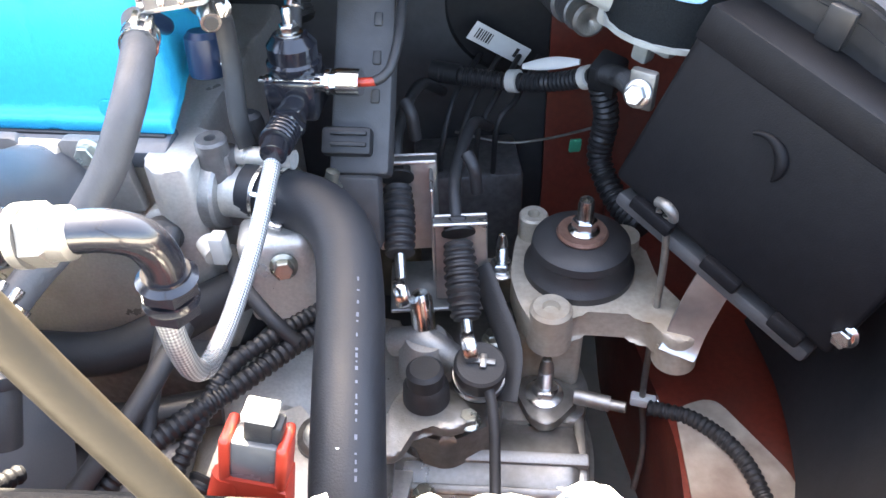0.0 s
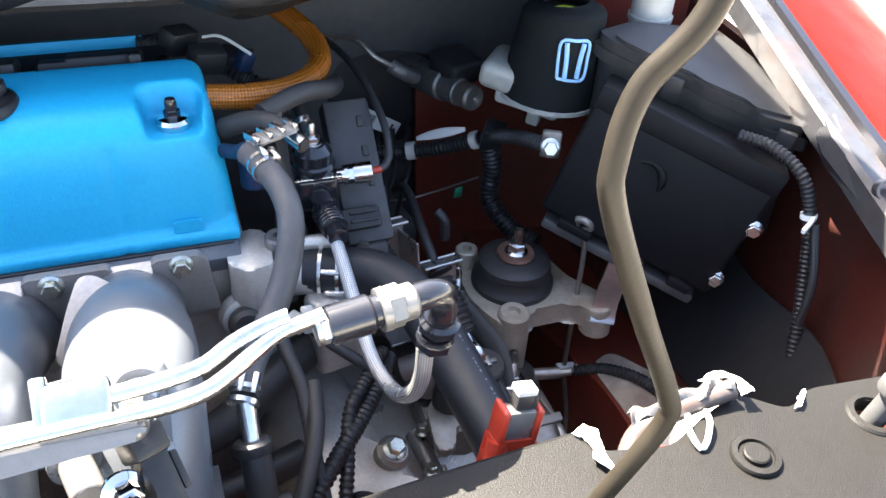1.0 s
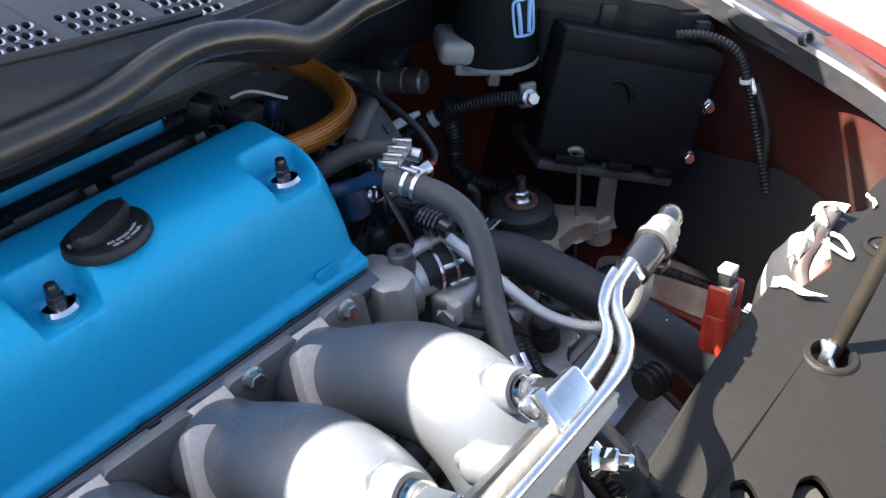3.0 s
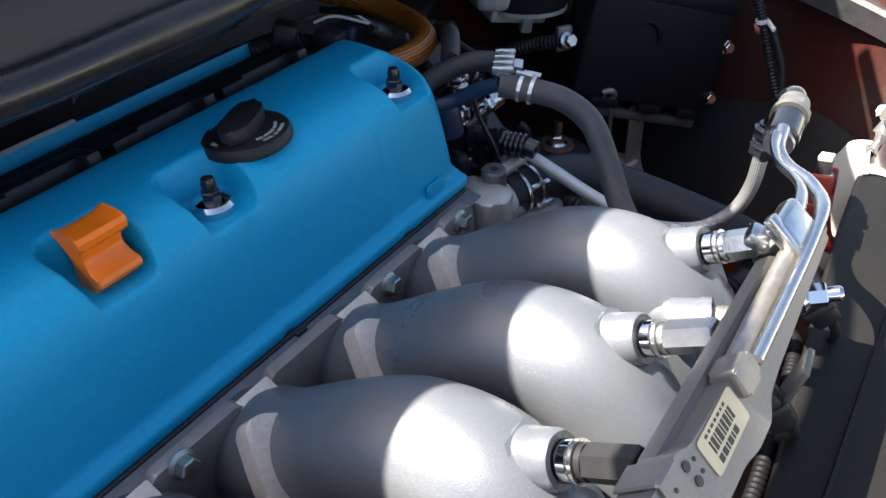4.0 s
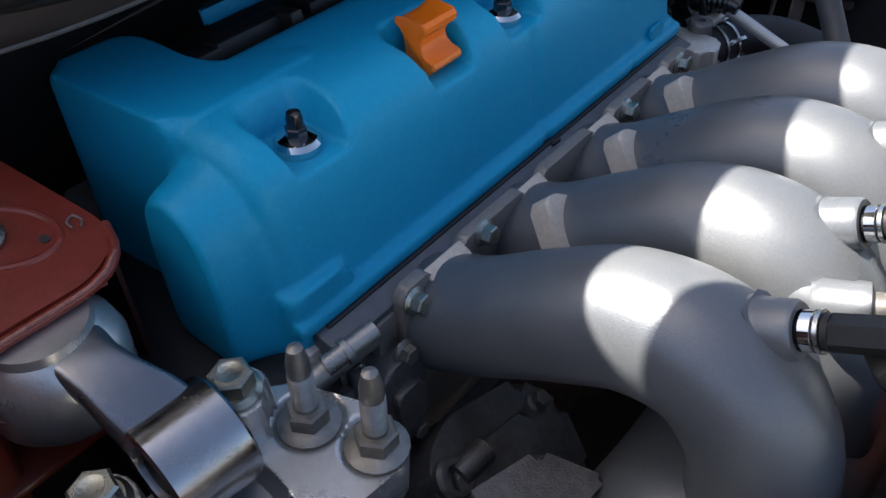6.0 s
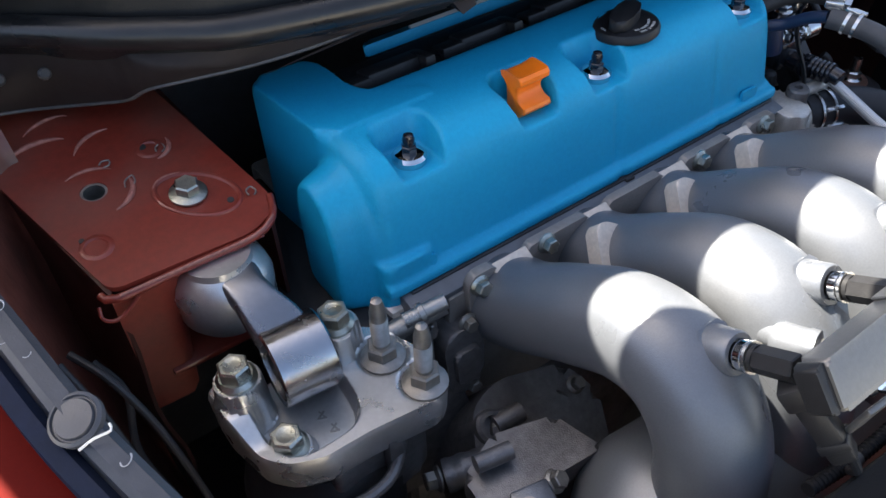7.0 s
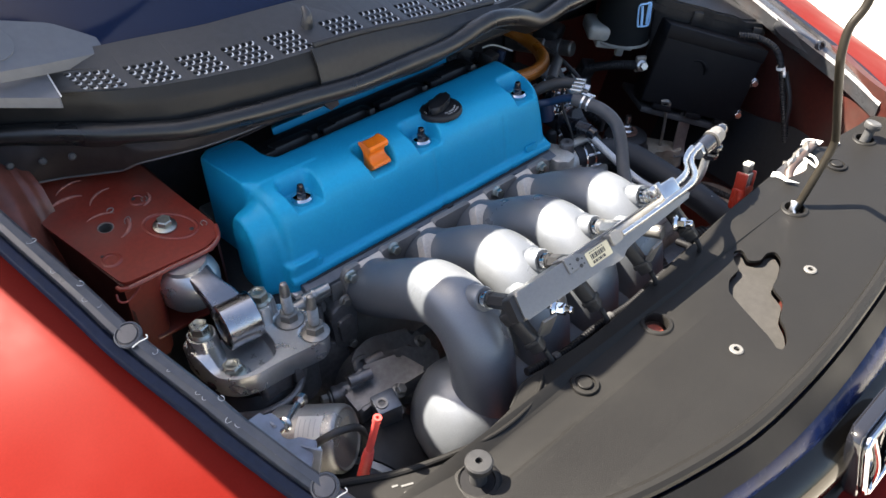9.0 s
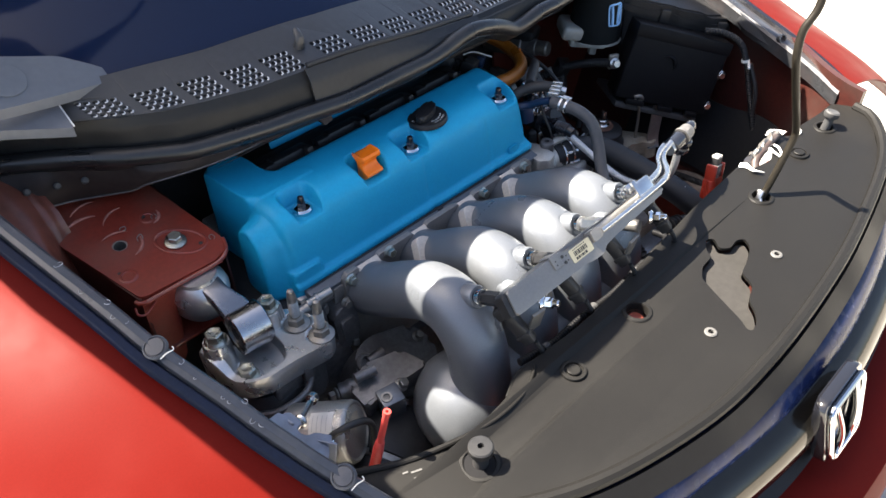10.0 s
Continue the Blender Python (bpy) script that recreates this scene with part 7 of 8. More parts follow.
part("block", box((0.11, 0.08, 0.12), pose(0.41, 0.29, 0.56, 0, 0, 10), 0.006), CAST_DARK, dark_mass)
for k in range(4):
    part("line", sweep([(0.385 + 0.018 * k, 0.26, 0.62), (0.39 + 0.018 * k, 0.24, 0.66 + 0.01 * k), (0.40 + 0.02 * k, 0.27, 0.70), (0.42 + 0.02 * k, 0.34, 0.71)], 0.0028, 10), RUBBER, dark_mass)

# cable and conduit beside the battery
bc = thing("battery_conduit", (0.70, -0.10, 0.65), "black corrugated cable conduit with a white tie beside the battery", "conduit")
part("conduit", sweep([(0.690, 0.000, 0.850), (0.705, -0.028, 0.850), (0.718, -0.058, 0.836), (0.727, -0.075, 0.80), (0.722, -0.10, 0.74), (0.708, -0.13, 0.68), (0.690, -0.16, 0.62), (0.68, -0.18, 0.56)], 0.0050, 14, ridge=0.0012, pitch=0.0045), BLACK, bc)
part("tie", join(lathe([(0.0062, -0.0025), (0.0074, -0.0025), (0.0074, 0.0025), (0.0062, 0.0025), (0.0062, -0.0025)], up_along((0.727, -0.073, 0.801), (0.0, 0.2, 1)), 20), box((0.030, 0.004, 0.005), pose(0.716, -0.086, 0.802, 0, 0, 30), 0.001)), WHITE, bc, "white cable tie")
part("thin_cable", sweep([(0.725, -0.085, 0.80), (0.72, -0.11, 0.75), (0.715, -0.12, 0.69), (0.74, -0.14, 0.62)], 0.004, 10), RUBBER, bc)
low = thing("floor_cable", (0.62, -0.03, 0.5), "black corrugated cable lying along the frame rail", "cable")
part("cable", sweep([(0.585, 0.03, 0.545), (0.62, 0.015, 0.552), (0.65, -0.02, 0.555), (0.665, -0.07, 0.55), (0.672, -0.13, 0.545), (0.67, -0.22, 0.54)], 0.0058, 12, ridge=0.0012, pitch=0.005), RUBBER, low)
liner = thing("splash_liner", (0.70, -0.05, 0.45), "black plastic splash liner under the battery tray", "liner")
part("sheet", shell(grid(30, 14, lambda u, v: Vector((0.686 + 0.062 * v + 0.007 * math.sin(7 * u + 2 * v) - 0.085 * smooth_step(0.42, 1.0, u), 0.14 - 0.42 * u, 0.545 + 0.155 * v + 0.020 * math.sin(3.1 * u) * (1 - v) + 0.012 * math.sin(11 * u) * v))), 0.004), BLACK, liner)
part("tray", box((0.17, 0.14, 0.012), bm_ @ Matrix.Translation((0.0, 0.075, -0.085)), 0.004), BLACK_DULL, liner)

# gearbox mount
gb = thing("gearbox_mount", (0.52, 0.085, 0.60), "stained cast gearbox mount with a black rubber bush and stud", "mount")
MZ = 0.650
MB = [(0.470, 0.136), (0.492, 0.140), (0.515, 0.130), (0.552, 0.132), (0.574, 0.120), (0.582, 0.075), (0.610, 0.030), (0.606, 0.010), (0.585, 0.008), (0.566, 0.034), (0.515, 0.034), (0.500, 0.014), (0.482, 0.020), (0.472, 0.040), (0.464, 0.070), (0.466, 0.110)]
part("bracket", prism(rounded(MB, 0.010, 4), MZ - 0.026, MZ, Matrix(), 0.004, 2), CAST_TAN, gb)
part("ear", lathe([(0.013, 0), (0.0125, 0.024), (0.011, 0.026), (0.0055, 0.026), (0.005, 0.018), (0.0001, 0.018)], Matrix.Translation((0.481, 0.126, MZ - 0.004)), 24), CAST_TAN, gb)
part("front_lug", lathe([(0.018, -0.030), (0.0165, 0.004), (0.014, 0.007), (0.007, 0.007), (0.006, 0.002), (0.0001, 0.002)], Matrix.Translation((0.497, 0.030, MZ)), 28), CAST_TAN, gb)
part("rear_lug", lathe([(0.015, -0.020), (0.014, 0.010), (0.010, 0.012), (0.0001, 0.012)], Matrix.Translation((0.556, 0.118, MZ)), 24), CAST_TAN, gb)
part("strap_lug", lathe([(0.017, -0.034), (0.016, -0.014), (0.012, -0.012), (0.0001, -0.012)], Matrix.Translation((0.593, 0.022, MZ)), 28), CAST_TAN, gb)
part("bush", lathe([(0.0425, 0.0), (0.0445, 0.003), (0.0445, 0.010), (0.0415, 0.014), (0.039, 0.018), (0.038, 0.026), (0.0395, 0.028), (0.0385, 0.034), (0.033, 0.038), (0.020, 0.040), (0.0001, 0.040)], Matrix.Translation((0.519, 0.084, MZ - 0.004)), 48), RUBBER, gb, "black rubber bush")
part("cup", lathe([(0.0190, 0.038), (0.0205, 0.042), (0.0190, 0.0445), (0.0140, 0.0435), (0.0001, 0.041)], Matrix.Translation((0.519, 0.084, MZ - 0.004)), 32), RUSTY, gb, "rust-brown cup washer")
part("stud", join(hex_head(0.0098, 0.012, Matrix.Translation((0.520, 0.085, MZ + 0.039)), 1.3), lathe([(0.0064, 0.0), (0.0064, 0.026), (0.0056, 0.030), (0.0001, 0.0305)], Matrix.Translation((0.520, 0.085, MZ + 0.039)), 16)), STEEL, gb)
part("leg", prism(rounded([(0.474, 0.036), (0.470, 0.09), (0.520, 0.09), (0.526, 0.036)], 0.010), 0.52, MZ - 0.02, Matrix(), 0.004, 2), CAST_TAN, gb)

# gearbox case
case = thing("gearbox", (0.42, -0.05, 0.40), "ribbed cast aluminium gearbox case with stained bolts", "gearbox")
part("main_case", prism(rounded([(0.26, 0.12), (0.26, -0.16), (0.34, -0.24), (0.46, -0.20), (0.535, -0.12), (0.545, 0.03), (0.50, 0.13)], 0.04, 6), 0.36, 0.505, Matrix(), 0.020, 4), CAST_DIRTY, case)
part("clutch_case", prism(rounded([(0.262, 0.12), (0.262, -0.16), (0.33, -0.225), (0.375, -0.20), (0.398, -0.07), (0.392, 0.10)], 0.03, 6), 0.36, 0.555, Matrix(), 0.015, 4), HEAD_CAST, case)
part("step", prism(rounded([(0.385, 0.11), (0.385, -0.045), (0.425, -0.055), (0.462, -0.030), (0.468, 0.10)], 0.012, 5), 0.46, 0.592, Matrix(), 0.008, 3), CAST_DIRTY, case)
part("step", prism(rounded([(0.458, 0.10), (0.458, -0.006), (0.526, -0.004), (0.535, 0.03), (0.515, 0.10)], 0.010, 5), 0.46, 0.561, Matrix(), 0.004, 3), CAST_DIRTY, case)
part("barrel", sweep([(0.382, -0.030, 0.500), (0.42, -0.030, 0.500), (0.50, -0.030, 0.500), (0.534, -0.030, 0.500)], lambda s: 0.061 - 0.012 * smooth_step(0.90, 1.0, s), 48, 0.006), CAST_DIRTY, case)
part("barrel_ledge", box((0.150, 0.010, 0.010), pose(0.457, -0.041, 0.559, 16, 0, 2), 0.002), CAST, case)
part("barrel_ledge", box((0.146, 0.008, 0.010), pose(0.457, -0.064, 0.548, 32, 0, 2), 0.002), CAST_DIRTY, case)
part("barrel_end", box((0.009, 0.070, 0.010), pose(0.527, -0.030, 0.551, 8, 0, 3), 0.003), CAST_DIRTY, case)
part("pan_rim", prism(rounded([(0.40, -0.082), (0.40, -0.125), (0.535, -0.118), (0.538, -0.080)], 0.006, 4), 0.50, 0.545, Matrix(), 0.003, 2), CAST_BLUE, case)
part("bell_housing", sweep([(0.285, 0.12, 0.50), (0.285, 0.0, 0.56), (0.285, -0.10, 0.55), (0.285, -0.17, 0.50)], 0.055, 28, 0.01), HEAD_CAST, case)
part("bell_face", prism(rounded([(0.30, 0.02), (0.262, -0.02), (0.262, -0.13), (0.30, -0.16), (0.345, -0.12), (0.352, -0.03)], 0.02, 5), 0.58, 0.618, pose(0, 0, 0, 5, 0, 0), 0.012, 3), HEAD_CAST, case)
part("selector", join(lathe([(0.024, 0.0), (0.022, 0.024), (0.016, 0.034), (0.0001, 0.035)], Matrix.Translation((0.402, 0.012, 0.60)), 28), sweep([(0.375, 0.02, 0.618), (0.402, 0.012, 0.628), (0.425, 0.004, 0.618)], 0.012, 16)), CAST, case)
part("selector_top", lathe([(0.010, 0.0), (0.009, 0.03), (0.006, 0.036), (0.0001, 0.037)], up_along((0.400, 0.020, 0.632), (-0.1, 0.2, 1)), 18), STEEL, case)
part("dark_lever", prism(rounded([(0.375, -0.085), (0.382, -0.035), (0.400, -0.015), (0.425, -0.020), (0.445, -0.045), (0.430, -0.062), (0.405, -0.055), (0.392, -0.088)], 0.010, 4), 0.606, 0.616, Matrix(), 0.003, 2), DULL_STEEL, case)
part("lever_boss", lathe([(0.018, 0.0), (0.017, 0.018), (0.014, 0.022), (0.014, 0.034), (0.011, 0.037), (0.0001, 0.037)], Matrix.Translation((0.407, -0.032, 0.612)), 26), RUBBER, case)
for cx, cy, z in ((0.440, -0.046, 0.608), (0.408, -0.075, 0.552), (0.352, -0.170, 0.556), (0.452, 0.045, 0.60)):
    part("case_bolt", hex_head(0.0068, 0.009, Matrix.Translation((cx, cy, z)) @ pose(0, 0, 0, 0, 0, 40 * cx * 100)), ZINC, case)
part("breather_cup", lathe([(0.0185, 0.0), (0.0185, 0.018), (0.0195, 0.019), (0.0195, 0.026), (0.0175, 0.028), (0.0001, 0.028)], Matrix.Translation((0.444, -0.016, 0.618)) @ pose(0, 0, 0, 10, 5, 0), 36), RUBBER, case, "round black cap with a cross")
part("cup_band", lathe([(0.0197, 0.004), (0.0203, 0.005), (0.0203, 0.009), (0.0197, 0.010)], Matrix.Translation((0.444, -0.016, 0.618)) @ pose(0, 0, 0, 10, 5, 0), 36), STEEL, case)
cup_m = Matrix.Translation((0.444, -0.016, 0.618)) @ pose(0, 0, 0, 10, 5, 0)
part("cross", join(box((0.022, 0.005, 0.003), cup_m @ Matrix.Translation((0, 0.001, 0.0292)), 0.001), box((0.005, 0.012, 0.003), cup_m @ Matrix.Translation((0.002, 0.001, 0.0295)), 0.001)), DULL_STEEL, case)
part("stud_flange", prism(rounded([(0.472, 0.020), (0.480, 0.036), (0.512, 0.034), (0.526, 0.016), (0.512, -0.004), (0.500, -0.016), (0.486, -0.010)], 0.007, 4), 0.560, 0.570, Matrix(), 0.002, 2), CAST_DIRTY, case)
part("stud", stud(0.0062, 0.044, Matrix.Translation((0.4965, 0.0165, 0.570))), STEEL, case)
part("stud", stud(0.0052, 0.040, Matrix.Translation((0.456, 0.088, 0.640))), STEEL, case)
part("vent_hose", sweep([(0.452, -0.030, 0.635), (0.458, -0.050, 0.622), (0.462, -0.090, 0.592), (0.464, -0.14, 0.572), (0.462, -0.20, 0.545)], 0.0042, 12, 0.006), RUBBER, case)
part("black_strap", sweep([(0.440, 0.060, 0.665), (0.455, 0.030, 0.650), (0.468, 0.0, 0.635), (0.466, -0.03, 0.615)], lambda s: 0.011, 12, 0.006, flat=0.35), RUBBER, case)
part("pressure_switch", join(sweep([(0.520, 0.010, 0.578), (0.548, 0.004, 0.578)], 0.0065, 14), sweep([(0.546, 0.004, 0.578), (0.560, 0.0, 0.580)], 0.0045, 12)), DULL_STEEL, case)
part("parting_flange", sweep([(0.350, -0.215, 0.548), (0.372, -0.150, 0.566), (0.378, -0.09, 0.572), (0.372, -0.03, 0.578)], 0.009, 14, 0.008), CAST_DIRTY, case)
for k in range(5):
    q = Vector((0.352, -0.205, 0.552)).lerp(Vector((0.374, -0.04, 0.584)), k / 4)
    part("flange_bolt", hex_head(0.0058, 0.009, Matrix.Translation(q + Vector((0.004, 0, 0.006))) @ pose(0, 0, 0, 0, 12, 23 * k)), ZINC, case)
part("drain_boss", lathe([(0.017, -0.02), (0.016, 0.010), (0.012, 0.013), (0.0001, 0.013)], up_along((0.335, -0.075, 0.612), (0.2, -0.3, 1)), 26), CAST_DIRTY, case)
part("drain_plug", hex_head(0.008, 0.010, up_along((0.337, -0.078, 0.624), (0.2, -0.3, 1))), ZINC, case)
slave = thing("slave_cylinder", (0.45, -0.17, 0.60), "black slave cylinder lying in front of the gearbox", "cylinder")
part("barrel", sweep([(0.405, -0.165, 0.652), (0.470, -0.180, 0.648), (0.53, -0.190, 0.645)], 0.0115, 18), BLACK, slave)
part("boot", sweep([(0.385, -0.160, 0.653), (0.410, -0.166, 0.652)], 0.013, 16, ridge=0.003, pitch=0.007), RUBBER, slave)
part("fitting", hex_head(0.008, 0.014, up_along((0.535, -0.190, 0.648), (1, -0.1, 0.4))), STEEL, slave)

# shift cables with ribbed boots and their bracket
shift = thing("shift_cable_bracket", (0.40, 0.07, 0.62), "bright folded steel bracket holding two ribbed shift cables", "bracket")


part("plate", box((0.050, 0.003, 0.085), pose(0.378, 0.103, 0.695, -12, 0, 8), 0.001, 1), BRACKET, shift)
part("plate", box((0.042, 0.003, 0.075), pose(0.425, 0.062, 0.675, -12, 0, 8), 0.001, 1), BRACKET, shift)
part("fold", box((0.003, 0.045, 0.080), pose(0.401, 0.082, 0.690, -12, 0, 8), 0.001, 1), BRACKET, shift)
part("foot", box((0.09, 0.06, 0.004), pose(0.410, 0.075, 0.632, 0, 0, 8), 0.001, 1), BRACKET, shift)
part("lip", box((0.050, 0.012, 0.003), pose(0.378, 0.100, 0.738, -12, 0, 8), 0.001, 1), BRACKET, shift)
part("lip", box((0.042, 0.012, 0.003), pose(0.425, 0.058, 0.713, -12, 0, 8), 0.001, 1), BRACKET, shift)
for a, b, c in (((0.372, 0.094, 0.716), (0.380, 0.044, 0.690), (0.384, 0.020, 0.672)), ((0.424, 0.052, 0.697), (0.434, 0.004, 0.664), (0.438, -0.012, 0.652))):
    a, b, c = Vector(a), Vector(b), Vector(c)
    sc = thing("shift_cable", a, "ribbed black shift cable boot with a steel eye", "cable", "shift cables")
    part("boot", sweep([a, a.lerp(b, 0.5), b], lambda s: 0.0095 + 0.002 * math.sin(math.pi * s), 18, ridge=0.0020, pitch=0.006), RUBBER, sc)
    part("nut", hex_head(0.0105, 0.012, up_along(a + Vector((0, 0.004, 0.006)), a - b), 1.25), BLACK, sc)
    part("end_rod", sweep([b, c], 0.0045, 12), STEEL, sc)
    part("eye", lathe([(0.011, -0.005), (0.012, -0.003), (0.012, 0.003), (0.011, 0.005), (0.006, 0.005), (0.006, -0.005), (0.011, -0.005)], up_along(c, (1, 0.2, 0.2)), 22), STEEL, sc)
    part("cable", sweep([a + (a - b) * 0.25, a + (a - b) * 0.6 + Vector((0, 0.02, 0.01)), a + (a - b) * 0.9 + Vector((0.01, 0.08, 0.0)), a + (a - b) * 0.9 + Vector((0.02, 0.16, -0.05))], 0.005, 12), RUBBER, sc)
    part("small_fitting", sweep([a + Vector((0.012, 0.03, 0.028)), a + Vector((0.010, 0.028, 0.05)), a + Vector((0.004, 0.035, 0.058))], 0.005, 12), BLACK, sc)

# thermostat housing at the end of the head
th = thing("thermostat_housing", (0.27, 0.02, 0.72), "stained cast thermostat housing at the end of the head", "housing")
part("end_plate", prism(rounded([(0.222, 0.030), (0.222, 0.0), (0.236, -0.012), (0.256, -0.006), (0.258, 0.040), (0.24, 0.048)], 0.005, 4), 0.700, 0.796, Matrix(), 0.003, 2), HEAD_CAST, th)
part("neck", sweep([(0.248, 0.022, 0.760), (0.275, 0.020, 0.762), (0.302, 0.014, 0.763)], 0.019, 24), HEAD_CAST, th)
part("flange", lathe([(0.026, -0.006), (0.028, -0.004), (0.028, 0.004), (0.026, 0.006), (0.018, 0.006), (0.018, -0.006), (0.026, -0.006)], up_along((0.262, 0.021, 0.761), (1, -0.1, 0)), 30), CAST, th)
part("pipe", sweep([(0.232, 0.036, 0.784), (0.262, 0.030, 0.786), (0.318, 0.022, 0.788)], 0.0068, 16), HEAD_CAST, th)
part("ear", join(lathe([(0.012, -0.03), (0.011, 0.010), (0.0095, 0.012), (0.004, 0.012), (0.0035, 0.006), (0.0001, 0.006)], Matrix.Translation((0.264, 0.019, 0.793)), 22), box((0.026, 0.020, 0.06), pose(0.264, 0.022, 0.765), 0.004)), CAST_DARK, th)
part("plug", lathe([(0.013, 0.0), (0.014, 0.003), (0.014, 0.010), (0.011, 0.014), (0.006, 0.014), (0.005, 0.010), (0.0001, 0.010)], up_along((0.228, -0.008, 0.744), (0.1, -1, 0.25)), 28), RUBBER, th, "brown-black plug")
part("plug_ring", lathe([(0.0185, -0.012), (0.0175, 0.002), (0.014, 0.003)], up_along((0.228, -0.004, 0.743), (0.1, -1, 0.25)), 28), HEAD_CAST, th)
part("black_knob", lathe([(0.009, 0.0), (0.009, 0.016), (0.0075, 0.022), (0.004, 0.025), (0.0001, 0.025)], Matrix.Translation((0.277, 0.062, 0.775)), 22), RUBBER, th)
part("sender", join(hex_head(0.009, 0.010, up_along((0.335, 0.03, 0.755), (0.3, 0.2, 1))), lathe([(0.005, 0.008), (0.005, 0.018), (0.0001, 0.019)], up_along((0.335, 0.03, 0.755), (0.3, 0.2, 1)), 14)), ZINC, th)
part("side_block", box((0.050, 0.035, 0.075), pose(0.305, -0.006, 0.715, 0, 0, 12), 0.008, 3), HEAD_CAST, th)
part("side_bolt", hex_head(0.007, 0.010, up_along((0.315, -0.026, 0.735), (0.3, -1, 0.3))), ZINC, th)

# large radiator hose
rh = thing("radiator_hose", (0.36, -0.1, 0.70), "thick black radiator hose with pale stencilled print", "hose")
RH = [(0.284, 0.020, 0.764), (0.305, 0.013, 0.764), (0.338, -0.002, 0.765), (0.360, -0.030, 0.762), (0.371, -0.070, 0.752), (0.378, -0.115, 0.742), (0.386, -0.165, 0.728), (0.392, -0.215, 0.705), (0.390, -0.28, 0.66)]
part("tube", sweep(RH, 0.0205, 32, 0.005), RAD_HOSE, rh)
part("clamp", join(lathe([(0.0212, -0.009), (0.0224, -0.009), (0.0224, -0.006), (0.0212, -0.006), (0.0212, -0.009)], up_along((0.305, 0.013, 0.764), (1, -0.35, 0)), 32), lathe([(0.0212, 0.006), (0.0224, 0.006), (0.0224, 0.009), (0.0212, 0.009), (0.0212, 0.006)], up_along((0.305, 0.013, 0.764), (1, -0.35, 0)), 32),
                   box((0.020, 0.004, 0.006), axes((0.303, -0.006, 0.776), (1, -0.35, 0), (0, -0.6, 1)), 0.001), box((0.020, 0.004, 0.006), axes((0.305, -0.010, 0.758), (1, -0.35, 0), (0, -1, -0.2)), 0.001)), STEEL, rh, "bright spring clamp")
part("paint_dot", lathe([(0.0022, 0.0), (0.0018, 0.0006), (0.0001, 0.0008)], up_along((0.3845, -0.172, 0.7460), (-0.08, 0.05, 1)), 14), WHITE, rh)
for k in range(22):
    f = 0.36 + 0.0155 * k + 0.006 * math.sin(5 * k)
    q = spline(RH, 0.004)
    i = int(f * len(q))
    t = (q[i + 1] - q[i]).normalized()
    s = t.cross(Vector((0, 0, 1))).normalized()
    nrm = s.cross(t)
    d = (nrm * 0.92 - s * 0.30).normalized()
    if d.z < 0:
        d = -d
    part("print_bar", box(((0.0016, 0.0028, 0.0010, 0.0022)[k % 4], (0.0012, 0.0009, 0.0015)[k % 3], 0.0003), axes(q[i] + d * 0.0206, t, d)), HOSE_PRINT, rh, smooth=False)

# grey heater hose
hh = thing("heater_hose", (0.24, -0.07, 0.80), "dusty grey heater hose looping down past the manifold", "hose")
part("tube", sweep([(0.246, 0.004, 0.892), (0.254, -0.014, 0.890), (0.262, -0.042, 0.885), (0.263, -0.066, 0.872), (0.254, -0.086, 0.848), (0.238, -0.106, 0.826), (0.222, -0.128, 0.812), (0.213, -0.147, 0.803)], 0.0092, 22, 0.005), HOSE, hh)
for c, d in (((0.2545, -0.015, 0.8895), (0.25, -1, -0.12)), ((0.213, -0.147, 0.803), (-0.35, -0.8, -0.4))):
    part("clamp", join(lathe([(0.0096, -0.006), (0.0108, -0.006), (0.0108, -0.003), (0.0096, -0.003), (0.0096, -0.006)], up_along(c, d), 26), lathe([(0.0096, 0.003), (0.0108, 0.003), (0.0108, 0.006), (0.0096, 0.006), (0.0096, 0.003)], up_along(c, d), 26),
                       box((0.004, 0.005, 0.014), up_along(Vector(c) + Vector((0, 0.002, 0.0115)), d), 0.001), box((0.004, 0.005, 0.014), up_along(Vector(c) + Vector((0.008, 0.0, 0.009)), d), 0.001)), STEEL, hh, "bright spring clamp")
valve = thing("purge_valve", (0.213, -0.17, 0.77), "chrome fitting and black plug hanging below the heater hose", "valve")
part("fitting", sweep([(0.213, -0.150, 0.800), (0.213, -0.160, 0.790), (0.213, -0.170, 0.778)], 0.0065, 16), STEEL, valve)
part("cap", join(sweep([(0.213, -0.168, 0.781), (0.214, -0.180, 0.765), (0.214, -0.190, 0.750)], 0.010, 18), lathe([(0.0115, 0), (0.0125, 0.002), (0.0125, 0.007), (0.0105, 0.009)], up_along((0.213, -0.172, 0.776), (0, 0.5, 0.8)), 22)), RUBBER, valve)
# pipe and bracket above the end of the head
pb = thing("coolant_pipe_bracket", (0.26, 0.02, 0.84), "zinc pipe bracket with two clamped pipes above the housing", "bracket")
part("plate", prism(rounded([(-0.020, -0.008), (-0.020, 0.008), (0.020, 0.008), (0.020, -0.008)], 0.004), 0, 0.0025, axes((0.266, 0.012, 0.899), (0.85, 0.45, 0.0), (0, 0, 1)), 0.001, 1), BRACKET, pb)
for k in range(4):
    part("clip_tooth", box((0.004, 0.016, 0.006), axes((0.250 + 0.010 * k, 0.004 + 0.005 * k, 0.903), (0.85, 0.45, 0.0), (0, 0, 1)), 0.001), STEEL, pb)
part("upright", sweep([(0.274, 0.040, 0.898), (0.277, 0.050, 0.875), (0.279, 0.045, 0.845), (0.282, 0.030, 0.815), (0.286, 0.026, 0.795)], 0.007, 12, 0.005, flat=0.3), BLACK, pb)
